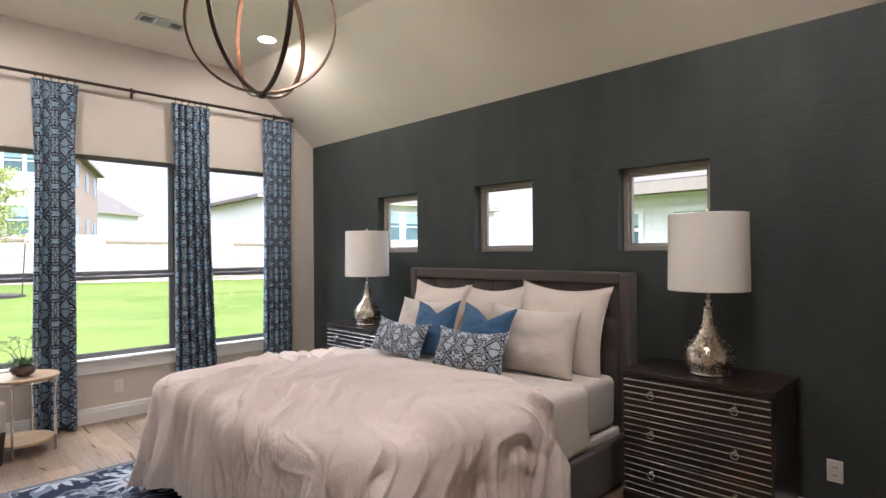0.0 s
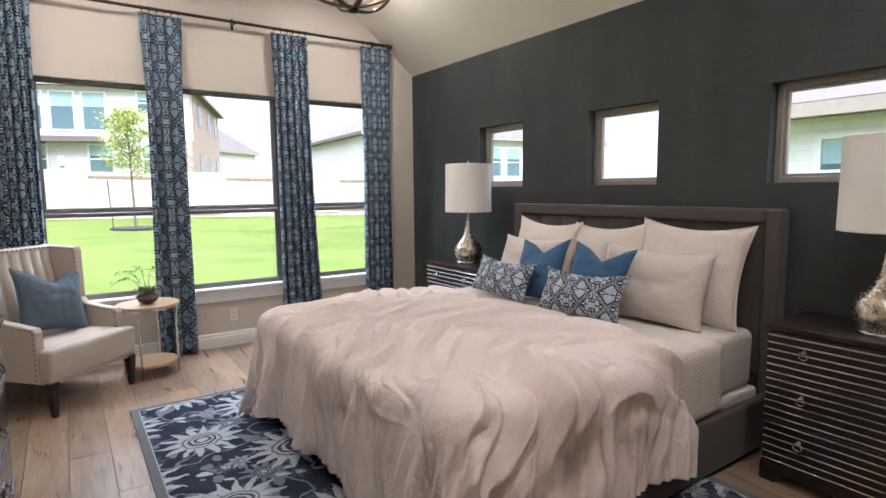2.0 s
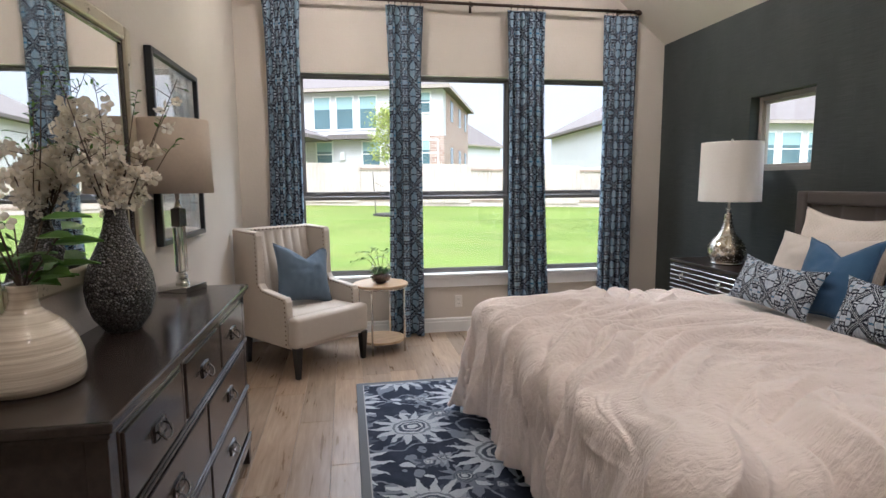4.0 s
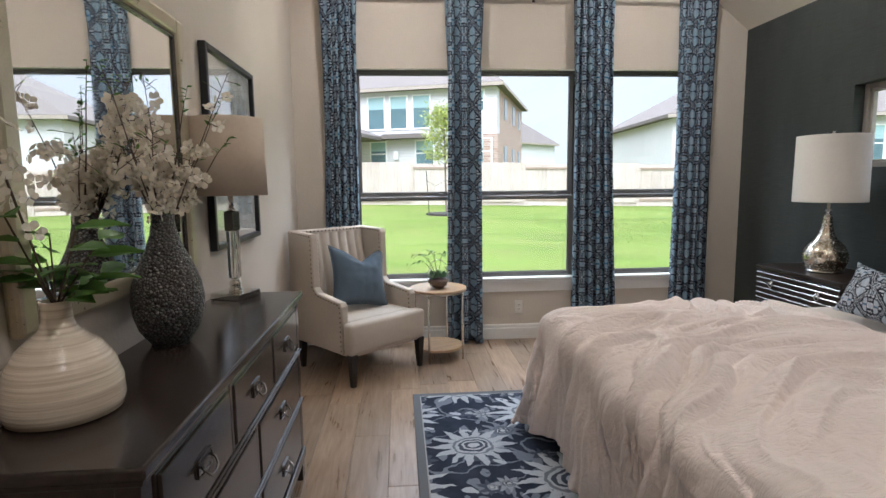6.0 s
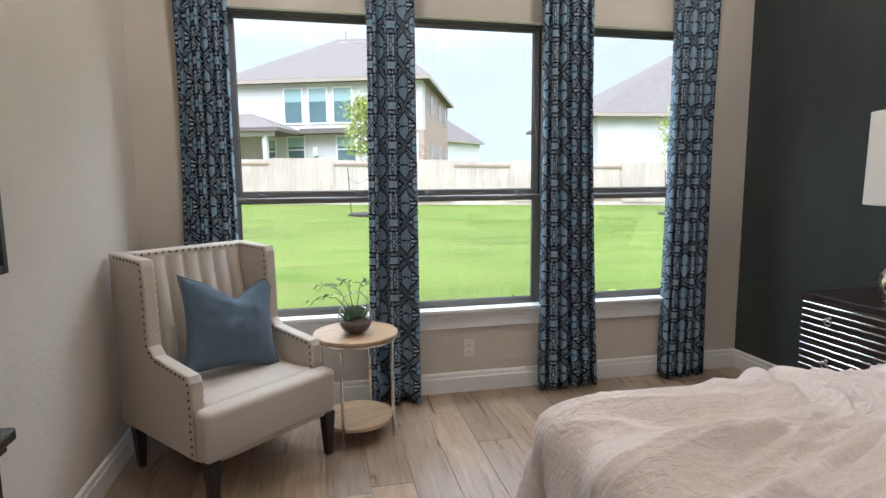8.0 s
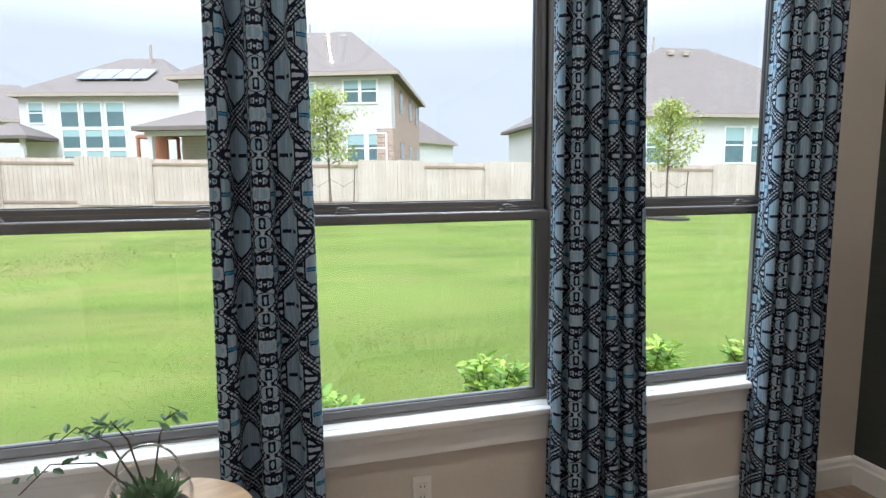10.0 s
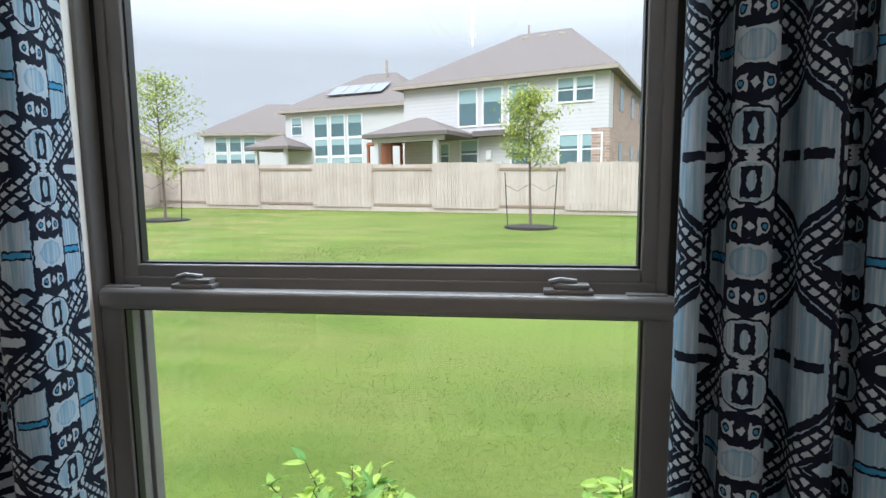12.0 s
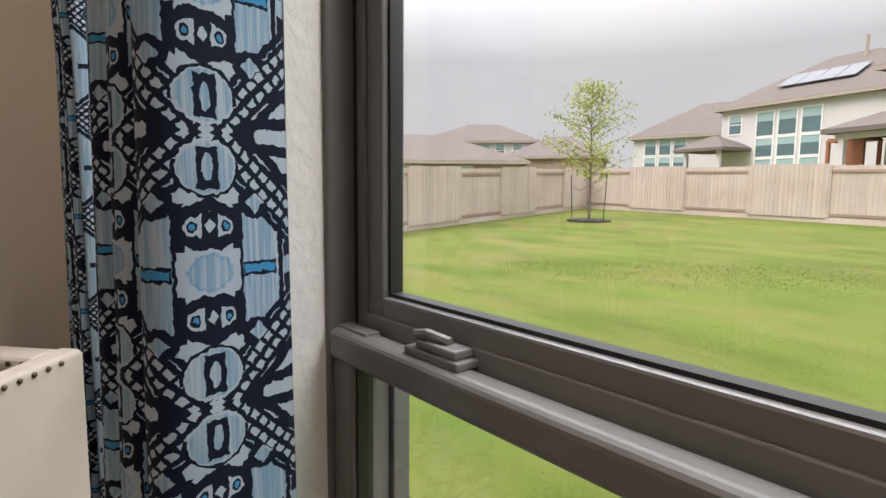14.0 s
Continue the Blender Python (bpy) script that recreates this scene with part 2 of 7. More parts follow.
def make_lumbar():
    k = Mat("ikat_cushion_cloth", 0.85, 0, 0.2)
    x, y, z = k.split(k.coords("Object"))
    c, dark = ikat_pattern(k, x * 1.35 + 0.05, z * 1.45 + 0.1, (0.6, 0.64, 0.69), (0.36, 0.43, 0.52), (0.012, 0.016, 0.03), (0.12, 0.25, 0.4))
    k.color(c)
    k.bump(k.noise(k.coords("Object"), 300, 2), 0.2, 0.002)
    return k.m


def make_rug():
    k = Mat("floral_rug_pile", 0.95, 0, 0.1)
    x, y, z = k.split(k.coords("Object"))
    wx = x + (k.noise(k.join(x, y), 16, 2) - 0.5) * 0.05
    wy = y + (k.noise(k.join(y, x, 3.1), 16, 2) - 0.5) * 0.05

    def flower(px, py, ox, oy, rad, petals):
        fx = (wx + ox).mod(px) - px / 2
        fy = (wy + oy).mod(py) - py / 2
        r = (fx * fx + fy * fy * 1.25).op("SQRT") / rad
        ang = fy.op("ARCTAN2", fx)
        edge = (1.0 - (ang * petals).sin().abs()).op("POWER", 0.8) * 0.5 + 0.55
        body = r.lt(edge)
        vein = ((ang * petals).cos().abs().lt(0.16) * r.gt(0.5)).max(r.band(0.4, 0.47))
        heart = r.lt(0.34)
        core = r.lt(0.13).max(r.band(0.22, 0.27))
        return body, vein, heart, core

    def lay(c, px, py, ox, oy, rad, petals, tone, heart_tone):
        body, vein, heart, core = flower(px, py, ox, oy, rad, petals)
        c = k.mix(body, c, tone)
        c = k.mix(body * vein * 0.65, c, (0.05, 0.062, 0.09))
        c = k.mix(heart, c, heart_tone)
        return k.mix(core, c, (0.55, 0.58, 0.62))

    navy, slate, silver, mid = (0.026, 0.034, 0.055), (0.085, 0.1, 0.135), (0.56, 0.6, 0.66), (0.22, 0.245, 0.295)
    c = k.mix(k.noise(k.join(x, y), 9, 3).ramp(0.42, 0.62), navy, (0.04, 0.05, 0.078))
    stem = (k.noise(k.join(wx, wy, 1.7), 3.6, 1) - 0.5).abs().lt(0.014)
    c = k.mix(stem, c, mid)
    leaf = k.cells(k.join(wx * 1.7, wy, 0.4), 7.5)
    c = k.mix(leaf.lt(0.34) * k.cell_tone(k.join(wx * 1.7, wy, 0.4), 7.5).gt(0.3), c, mid)
    leaf2 = k.cells(k.join(wx, wy * 1.9 + wx * 0.8, 2.4), 6.0)
    c = k.mix(leaf2.lt(0.25) * k.cell_tone(k.join(wx, wy * 1.9 + wx * 0.8, 2.4), 6.0).gt(0.4), c, silver)
    c = k.mix(leaf2.lt(0.055), c, navy)
    c = lay(c, 0.31, 0.275, 0.05, 0.33, 0.075, 3.5, slate, mid)
    c = lay(c, 0.43, 0.39, 0.1, 0.2, 0.075, 4.0, (0.36, 0.39, 0.44), slate)
    c = lay(c, 0.62, 0.74, 0.36, 0.18, 0.13, 5.0, mid, slate)
    c = lay(c, 0.86, 0.78, 0.0, 0.0, 0.29, 8.0, silver, slate)
    c = lay(c, 0.86, 0.78, 0.43, 0.4, 0.235, 7.0, (0.5, 0.535, 0.59), slate)
    hx, hy = RUG[1] - RUG[0], RUG[3] - RUG[2]
    ed = ((x.abs() - hx / 2) * -1.0).min((y.abs() - hy / 2) * -1.0)
    c = k.mix(ed.lt(0.045), c, (0.19, 0.2, 0.215))
    c = k.mix(ed.band(0.045, 0.052), c, (0.45, 0.46, 0.47))
    pile = k.noise(k.coords("Object"), 260, 2)
    c = k.mix(pile.ramp(0.3, 0.7) * 0.35, c, (0.03, 0.035, 0.05))
    k.color(c)
    k.bump(pile, 0.5, 0.006)
    return k.m


def make_linen(name, base, wrinkle=0.5, quilt=0.0, fine=0.25):
    k = Mat(name, 0.85, 0, 0.25)
    v = k.coords("Object")
    x, y, z = k.split(v)
    cre = k.noise(v, 16, 5, 0.6, 1.2)
    sub = k.noise(v, 42, 4, 0.6, 0.8)
    k.color(k.ramp(cre * 0.6 + sub * 0.4, (0.3, tuple(c * 0.95 for c in base)), (0.7, tuple(min(1, c * 1.03) for c in base))))
    lines = (k.noise(k.coords("Object", (1.2, 2.8, 1.4)), 5.5, 2, 0.5, 1.2) - 0.5).abs() + (k.noise(k.coords("Object", (2.6, 1.2, 1.2)), 7, 2, 0.5, 1.2) - 0.5).abs() * 0.7
    h = (cre - 0.5).abs() * -0.22 * wrinkle - lines * 1.2 * wrinkle + sub * 0.08 * wrinkle + k.noise(v, 420, 2) * 0.1
    if quilt:
        s = x + y
        h = h + ((s * 125.0 + z * 125.0).sin().abs() * (s * 125.0 - z * 125.0).sin().abs()) * quilt
    k.bump(h, 0.7, 0.006 + 0.03 * wrinkle * fine)
    k.set("Sheen Weight", 0.15)
    return k.m


def make_duvet_linen():
    """Washed linen: fine creases running down the drop, a weave, no pattern."""
    k = Mat("cream_linen", 0.88, 0, 0.2)
    v = k.coords("Object")
    base = (0.83, 0.73, 0.68)
    fine = k.noise(v, 38, 4, 0.6, 0.6)
    k.color(k.ramp(k.noise(v, 5, 3) * 0.5 + fine * 0.5, (0.3, tuple(c * 0.95 for c in base)), (0.7, tuple(min(1, c * 1.03) for c in base))))
    soft = (k.noise(k.coords("Object", (1.0, 2.2, 0.8)), 9, 3, 0.5, 0.8) - 0.5).abs()
    crease = (k.noise(k.coords("Object", (1.0, 2.6, 0.9)), 24, 3, 0.5, 0.5) - 0.5).abs()
    weave = k.noise(v, 460, 2)
    k.bump(soft * -1.2 + crease * -0.7 + fine * 0.1 + weave * 0.06, 0.65, 0.02)
    k.set("Sheen Weight", 0.15)
    return k.m


def make_glass(name, tint=(1, 1, 1)):
    k = Mat(name, 0.0)
    t = k.t
    out = t.nodes["Material Output"]
    tr = t.nodes.new("ShaderNodeBsdfTransparent")
    tr.inputs["Color"].default_value = (*tint, 1)
    gl = t.nodes.new("ShaderNodeBsdfGlossy")
    gl.inputs["Roughness"].default_value = 0.02
    fr = t.nodes.new("ShaderNodeLayerWeight")
    fr.inputs["Blend"].default_value = 0.5
    gloss = S(t, fr.outputs["Facing"]).op("POWER", 5.0) * 0.9 + 0.03
    mx = t.nodes.new("ShaderNodeMixShader")
    t.links.new(gloss.sock, mx.inputs["Fac"])
    t.links.new(tr.outputs[0], mx.inputs[1])
    t.links.new(gl.outputs[0], mx.inputs[2])
    t.links.new(mx.outputs[0], out.inputs["Surface"])
    return k.m


def make_emit(name, col, power):
    k = Mat(name, 0.5)
    k.color(col)
    k.b.inputs["Emission Color"].default_value = (*col, 1)
    k.b.inputs["Emission Strength"].default_value = power
    return k.m


def make_mercury():
    k = Mat("mercury_glass", 0.16, 1.0)
    v = k.coords("Object")
    n = k.noise(v, 30, 5, 0.65)
    m = k.noise(v, 90, 4)
    k.color(k.ramp(n * 0.6 + m * 0.4, (0.36, (0.42, 0.33, 0.22)), (0.5, (0.72, 0.66, 0.56)), (0.62, (0.85, 0.83, 0.78))))
    k.rough(m.ramp(0.35, 0.7) * 0.3 + 0.06)
    k.bump(m, 0.25, 0.003)
    return k.m


def make_espresso(name, base, rough):
    k = Mat(name, rough, 0, 0.5)
    v = k.coords("Object", (1, 1, 1))
    x, y, z = k.split(v)
    g = k.noise(k.join(x * 6.0, y * 40.0, z * 40.0), 1.0, 5, 0.6)
    s = k.noise(v, 3, 3)
    k.color(k.ramp(g * 0.6 + s * 0.4, (0.3, tuple(c * 0.7 for c in base)), (0.7, tuple(c * 1.35 for c in base))))
    k.rough(s * 0.12 + (rough - 0.04))
    k.bump(g, 0.05, 0.001)
    return k.m


def make_pebbled():
    k = Mat("hammered_pewter", 0.28, 0.75)
    v = k.coords("Object", (1, 1, 1.2))
    cell = k.cells(v, 95)
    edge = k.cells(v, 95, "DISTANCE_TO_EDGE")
    # near-black shade in the creases between bumps is painted into the colour
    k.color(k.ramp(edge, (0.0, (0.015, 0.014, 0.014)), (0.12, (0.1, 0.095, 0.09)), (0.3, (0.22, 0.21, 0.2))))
    k.rough(cell * 0.3 + 0.2)
    k.bump(cell * -1.0, 0.9, 0.008)
    return k.m


def make_ceramic():
    k = Mat("cream_crackle_ceramic", 0.12, 0, 0.6)
    v = k.coords("Object")
    x, y, z = k.split(v)
    bandn = k.noise(k.join(x * 3.0, y * 3.0, z * 130.0), 1.0, 3)
    k.color(k.ramp(bandn, (0.35, (0.56, 0.46, 0.35)), (0.6, (0.74, 0.65, 0.53))))
    k.rough(bandn * 0.2 + 0.06)
    k.bump(bandn, 0.5, 0.004)
    return k.m


def make_leaf(name, lo, hi):
    k = Mat(name, 0.42, 0, 0.4)
    r = k.island()
    k.color(k.ramp(r, (0.0, lo), (0.55, tuple((a + b) / 2 for a, b in zip(lo, hi))), (1.0, hi)))
    c = k.b.inputs["Base Color"].links[0].from_socket
    tr = k.t.nodes.new("ShaderNodeBsdfTranslucent")
    k.t.links.new(c, tr.inputs["Color"])
    mx = k.t.nodes.new("ShaderNodeMixShader")
    mx.inputs["Fac"].default_value = 0.3
    k.t.links.new(k.b.outputs["BSDF"], mx.inputs[1])
    k.t.links.new(tr.outputs["BSDF"], mx.inputs[2])
    k.t.links.new(mx.outputs["Shader"], k.t.nodes["Material Output"].inputs["Surface"])
    return k.m


def make_lawn():
    k = Mat("mown_lawn", 0.9, 0, 0.15)
    x, y, z = k.split(k.world())
    big = k.noise(k.join(x * 0.35, y * 0.5), 1.0, 4, 0.6)
    mow = k.noise(k.join(x * 0.25, y * 1.7), 1.0, 3)
    fine = k.noise(k.join(x, y), 26, 5, 0.7)
    dry = k.noise(k.join(x * 0.6 + 4.0, y * 1.1), 0.9, 5, 0.65)
    ultra = k.noise(k.join(x, y), 85, 3, 0.7)
    n = big * 0.3 + mow * 0.2 + fine * 0.25 + ultra * 0.25
    c = k.ramp(n, (0.36, (0.052, 0.085, 0.012)), (0.5, (0.104, 0.147, 0.024)), (0.64, (0.162, 0.203, 0.042)))
    c = k.mix(dry.ramp(0.42, 0.66) * ((x * -0.12 + 0.35).clip() * 0.5 + 0.25), c, (0.2, 0.17, 0.062))
    k.color(c)
    k.bump(fine + k.noise(k.join(x, y), 120, 2), 0.4, 0.02)
    return k.m


def make_siding(name, base, lap=0.18, amount=0.5):
    k = Mat(name, 0.75, 0, 0.25)
    x, y, z = k.split(k.world())
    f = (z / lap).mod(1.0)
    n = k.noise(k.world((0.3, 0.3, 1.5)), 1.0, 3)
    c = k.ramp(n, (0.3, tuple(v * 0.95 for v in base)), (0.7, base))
    # a darker strip at each lap paints in the boards' shadow line
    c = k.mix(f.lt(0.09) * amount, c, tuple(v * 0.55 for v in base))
    k.color(c)
    k.bump(f, 0.4, 0.02)
    return k.m


def make_shingle(name, base):
    k = Mat(name, 0.9, 0, 0.15)
    v = k.world()
    x, y, z = k.split(v)
    rows = k.noise(k.join(x * 1.2, y * 1.2, z * 9.0), 1.4, 4, 0.7)
    fine = k.noise(v, 7, 4, 0.7)
    k.color(k.ramp(rows * 0.5 + fine * 0.5, (0.3, tuple(c * 0.82 for c in base)), (0.7, tuple(c * 1.15 for c in base))))
    k.bump(rows, 0.4, 0.02)
    return k.m


def make_brick(name, a, b, mortar):
    k = Mat(name, 0.85, 0, 0.2)
    x, y, z = k.split(k.world())
    n = k.t.nodes.new("ShaderNodeTexBrick")
    k.t.links.new(k.join(y + x, z), n.inputs["Vector"])
    n.inputs["Scale"].default_value = 1.0
    n.inputs["Brick Width"].default_value, n.inputs["Row Height"].default_value, n.inputs["Mortar Size"].default_value = 0.4, 0.13, 0.012
    n.inputs["Color1"].default_value, n.inputs["Color2"].default_value, n.inputs["Mortar"].default_value = (*a, 1), (*b, 1), (*mortar, 1)
    k.color(n.outputs["Color"])
    return k.m


def make_fence_wood():
    k = Mat("weathered_cedar", 0.85, 0, 0.2)
    r = k.island()
    x, y, z = k.split(k.world())
    g = k.noise(k.join(x * 22.0, y * 22.0, z * 1.4), 1.0, 4, 0.6)
    big = k.noise(k.world((0.5, 0.5, 0.9)), 1.0, 4, 0.6)
    c = k.ramp(g * 0.5 + big * 0.5, (0.3, (0.41, 0.335, 0.285)), (0.55, (0.53, 0.455, 0.405)), (0.75, (0.6, 0.54, 0.5)))
    k.color(k.mix(1.0, c, k.ramp(r, (0, (0.92, 0.91, 0.9)), (1, (1.04, 1.03, 1.02))), "MULTIPLY"))
    k.bump(g, 0.3, 0.004)
    return k.m


RUG = (0.975, 3.30, 2.285, 5.335)
WALL = make_wall_paint("greige_wall_paint", (0.61, 0.55, 0.478))
CEIL = make_wall_paint("ceiling_paint", (0.81, 0.76, 0.655), 0.45)
REVEAL = make_wall_paint("window_reveal_paint", (0.86, 0.83, 0.78), 0.8)
GRASS = make_grasscloth()
TRIM = simple("white_trim_paint", (0.78, 0.765, 0.74), 0.42, vary=0.03, scale=3)
PLANK = make_plank()
SUBFLOOR = simple("floor_joint", (0.09, 0.06, 0.04), 0.8)
CURTAIN = make_curtain()
LUMBAR = make_lumbar()
RUGM = make_rug()
DUVET = make_duvet_linen()
SHEET = make_linen("white_sheet", (0.72, 0.66, 0.6), 0.25)
QUILT = make_linen("quilted_coverlet", (0.73, 0.66, 0.59), 0.15, 0.5)
SHAM = make_linen("quilted_sham_linen", (0.75, 0.67, 0.6), 0.3, 0.35)
KING = make_linen("pale_sateen", (0.66, 0.59, 0.53), 0.25)
BLUE = make_linen("denim_blue_linen", (0.055, 0.125, 0.235), 0.15)
SLATE = make_linen("slate_blue_linen", (0.085, 0.115, 0.15), 0.15)
BEDFAB = make_linen("taupe_upholstery", (0.085, 0.072, 0.066), 0.08)
CHAIRFAB = make_linen("oatmeal_upholstery", (0.52, 0.455, 0.385), 0.06)
ESPRESSO = make_espresso("espresso_wood", (0.022, 0.014, 0.011), 0.3)
EBONY = make_espresso("ebony_dresser_wood", (0.03, 0.022, 0.019), 0.15)
BLACKLEG = make_espresso("black_leg_wood", (0.012, 0.01, 0.009), 0.4)
SILVER = simple("polished_nickel", (0.72, 0.71, 0.69), 0.16, 1.0, 0.06)
CHROME = simple("chrome", (0.8, 0.79, 0.77), 0.07, 1.0, 0.03)
PEWTER = simple("dark_pewter_pull", (0.2, 0.19, 0.185), 0.25, 1.0, 0.1)
NAIL = simple("aged_brass_nail", (0.16, 0.12, 0.085), 0.3, 1.0, 0.15)
BRONZE = simple("oil_rubbed_bronze", (0.055, 0.035, 0.026), 0.38, 0.7, 0.2)
COPPER = simple("copper_band_lining", (0.2, 0.1, 0.055), 0.4, 0.8, 0.12)
MERCURY = make_mercury()
SHADE = simple("white_lamp_shade", (0.87, 0.84, 0.79), 0.9, vary=0.03, scale=60, bump=0.3, bump_scale=400)
TANSHADE = simple("linen_drum_shade", (0.58, 0.48, 0.38), 0.9, vary=0.05, scale=60, bump=0.4, bump_scale=400)
TABLEWOOD = make_espresso("honey_oak_top", (0.42, 0.285, 0.165), 0.38)
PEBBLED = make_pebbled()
CERAMIC = make_ceramic()
PLASTIC = simple("white_plastic", (0.72, 0.69, 0.64), 0.35, vary=0.02)
SLOTS = simple("dark_slot", (0.03, 0.03, 0.03), 0.6)
WINFRAME = simple("taupe_window_vinyl", (0.145, 0.138, 0.132), 0.32, vary=0.05, scale=4)
GASKET = simple("black_gasket", (0.012, 0.012, 0.012), 0.5)
SMALLFRAME = simple("almond_window_vinyl", (0.3, 0.27, 0.235), 0.45, vary=0.05)
PANE = make_glass("window_glass")
CRYSTAL = simple("clear_crystal", (1, 1, 1), 0.02, vary=0.0)
CRYSTAL.node_tree.nodes["Principled BSDF"].inputs["Transmission Weight"].default_value = 1.0
CRYSTAL.node_tree.nodes["Principled BSDF"].inputs["IOR"].default_value = 1.45
MIRROR = simple("mirror_silver", (0.9, 0.9, 0.88), 0.02, 1.0, 0.0)
CHAMPAGNE = simple("champagne_leaf_frame", (0.55, 0.49, 0.36), 0.3, 0.6, 0.12)
BLACKFRAME = simple("black_picture_frame", (0.018, 0.02, 0.023), 0.35)
MATBOARD = simple("white_mat_board", (0.72, 0.71, 0.68), 0.8, vary=0.02)
TWIG = simple("brown_twig", (0.07, 0.045, 0.03), 0.8, vary=0.3)
PETAL = make_leaf("cream_blossom", (0.78, 0.7, 0.57), (0.92, 0.88, 0.79))
GREENLEAF = make_leaf("green_leaf", (0.05, 0.13, 0.022), (0.14, 0.27, 0.05))
SUCC = make_leaf("succulent_green", (0.06, 0.12, 0.05), (0.16, 0.26, 0.12))
SOIL = simple("dark_soil", (0.05, 0.03, 0.022), 0.9, vary=0.3, scale=60)
LED = make_emit("warm_led", (1.0, 0.86, 0.72), 240.0)
DOWNLIGHT = make_emit("recessed_lamp", (1.0, 0.86, 0.72), 225.0)
VENTM = simple("vent_enamel", (0.6, 0.6, 0.58), 0.4, vary=0.03)
LAWN = make_lawn()
BLADE = make_leaf("grass_blade", (0.098, 0.142, 0.023), (0.155, 0.196, 0.042))
BUSHLEAF = make_leaf("shrub_leaf", (0.1, 0.25, 0.035), (0.46, 0.58, 0.09))
TREELEAF = make_leaf("young_tree_leaf", (0.2, 0.26, 0.05), (0.55, 0.58, 0.16))
BARK = simple("grey_bark", (0.16, 0.125, 0.1), 0.9, vary=0.25, scale=20)
MULCH = simple("dark_mulch", (0.03, 0.024, 0.02), 0.95, vary=0.4, scale=30, bump=1.0, bump_scale=30)
STEEL = simple("green_steel_post", (0.03, 0.035, 0.03), 0.6, 0.3)
CEDAR = make_fence_wood()
RAILWOOD = simple("brown_fence_rail", (0.3, 0.22, 0.17), 0.85, vary=0.2, scale=6)
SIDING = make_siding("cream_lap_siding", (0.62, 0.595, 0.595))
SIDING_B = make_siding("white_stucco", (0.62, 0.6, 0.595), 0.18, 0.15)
STONE = make_brick("pale_limestone_brick", (0.74, 0.73, 0.71), (0.8, 0.79, 0.77), (0.7, 0.69, 0.67))
BRICK = make_brick("brown_brick", (0.3, 0.19, 0.145), (0.42, 0.3, 0.24), (0.5, 0.45, 0.4))
ROOF = make_shingle("weathered_wood_shingle", (0.165, 0.142, 0.13))
FASCIA = simple("tan_fascia", (0.36, 0.3, 0.25), 0.6)
HOUSETRIM = simple("white_house_trim", (0.78, 0.77, 0.75), 0.5, vary=0.02)
HOUSEPANE = simple("teal_window_pane", (0.1, 0.16, 0.175), 0.08, vary=0.25, scale=0.6)
BLIND = simple("window_blind", (0.3, 0.42, 0.43), 0.5, vary=0.1)
SOLAR = simple("solar_panel", (0.1, 0.11, 0.13), 0.2, vary=0.1)
ORANGE = simple("orange_stained_wood", (0.33, 0.12, 0.06), 0.6)

# ---------------------------------------------------------------- mesh helpers
def part(name, bm, material, parent=None, label="", smooth=False, m=None):
    """Links a bmesh as one mesh object, under a thing or a part."""
    me = bpy.data.meshes.new(name)
    bm.normal_update()
    bm.to_mesh(me)
    bm.free()
    me.materials.append(material)
    if smooth:
        me.polygons.foreach_set("use_smooth", [True] * len(me.polygons))
    ob = new(name, me)
    if parent is not None:
        ob.parent = parent
    if m is not None:
        ob.matrix_basis = m
    if label:
        tagged(ob, label)
    return ob


def linked(ob, m, parent):
    """Another piece on the same mesh."""
    o = new(ob.name.split(".")[0], ob.data)
    o.parent = parent
    o.matrix_basis = m
    return o


def thing(name, m, label, category, group="", kind=""):
    e = new(name)
    e.empty_display_size = 0.1
    e.matrix_basis = m
    return tagged(e, label, category, group, kind)


def box(bm, x0, x1, y0, y1, z0, z1, bev=0.0, seg=2):
    r = bmesh.ops.create_cube(bm, size=1.0)
    vs = r["verts"]
    bmesh.ops.scale(bm, vec=(x1 - x0, y1 - y0, z1 - z0), verts=vs)
    bmesh.ops.translate(bm, vec=((x0 + x1) / 2, (y0 + y1) / 2, (z0 + z1) / 2), verts=vs)
    if bev:
        es = list({e for v in vs for e in v.link_edges})
        bmesh.ops.bevel(bm, geom=es, offset=bev, segments=seg, profile=0.5, affect="EDGES")
    return bm


def boxed(x0, x1, y0, y1, z0, z1, bev=0.0, seg=2):
    return box(bmesh.new(), x0, x1, y0, y1, z0, z1, bev, seg)


def lathe(profile, seg=32, wave=0.0, lobes=0):
    """A turned body from (radius, height) pairs."""
    bm = bmesh.new()
    rings = []
    for r, z in profile:
        ring = []
        for i in range(seg):
            a = 2 * math.pi * i / seg
            q = r * (1 + wave * math.cos(lobes * a)) if lobes else r
            ring.append(bm.verts.new((q * math.cos(a), q * math.sin(a), z)))
        rings.append(ring)
    for lo, hi in zip(rings, rings[1:]):
        for i in range(seg):
            bm.faces.new((lo[i], lo[(i + 1) % seg], hi[(i + 1) % seg], hi[i]))
    if profile[0][0] > 1e-4:
        bm.faces.new(rings[0][::-1])
    if profile[-1][0] > 1e-4:
        bm.faces.new(rings[-1])
    return bm


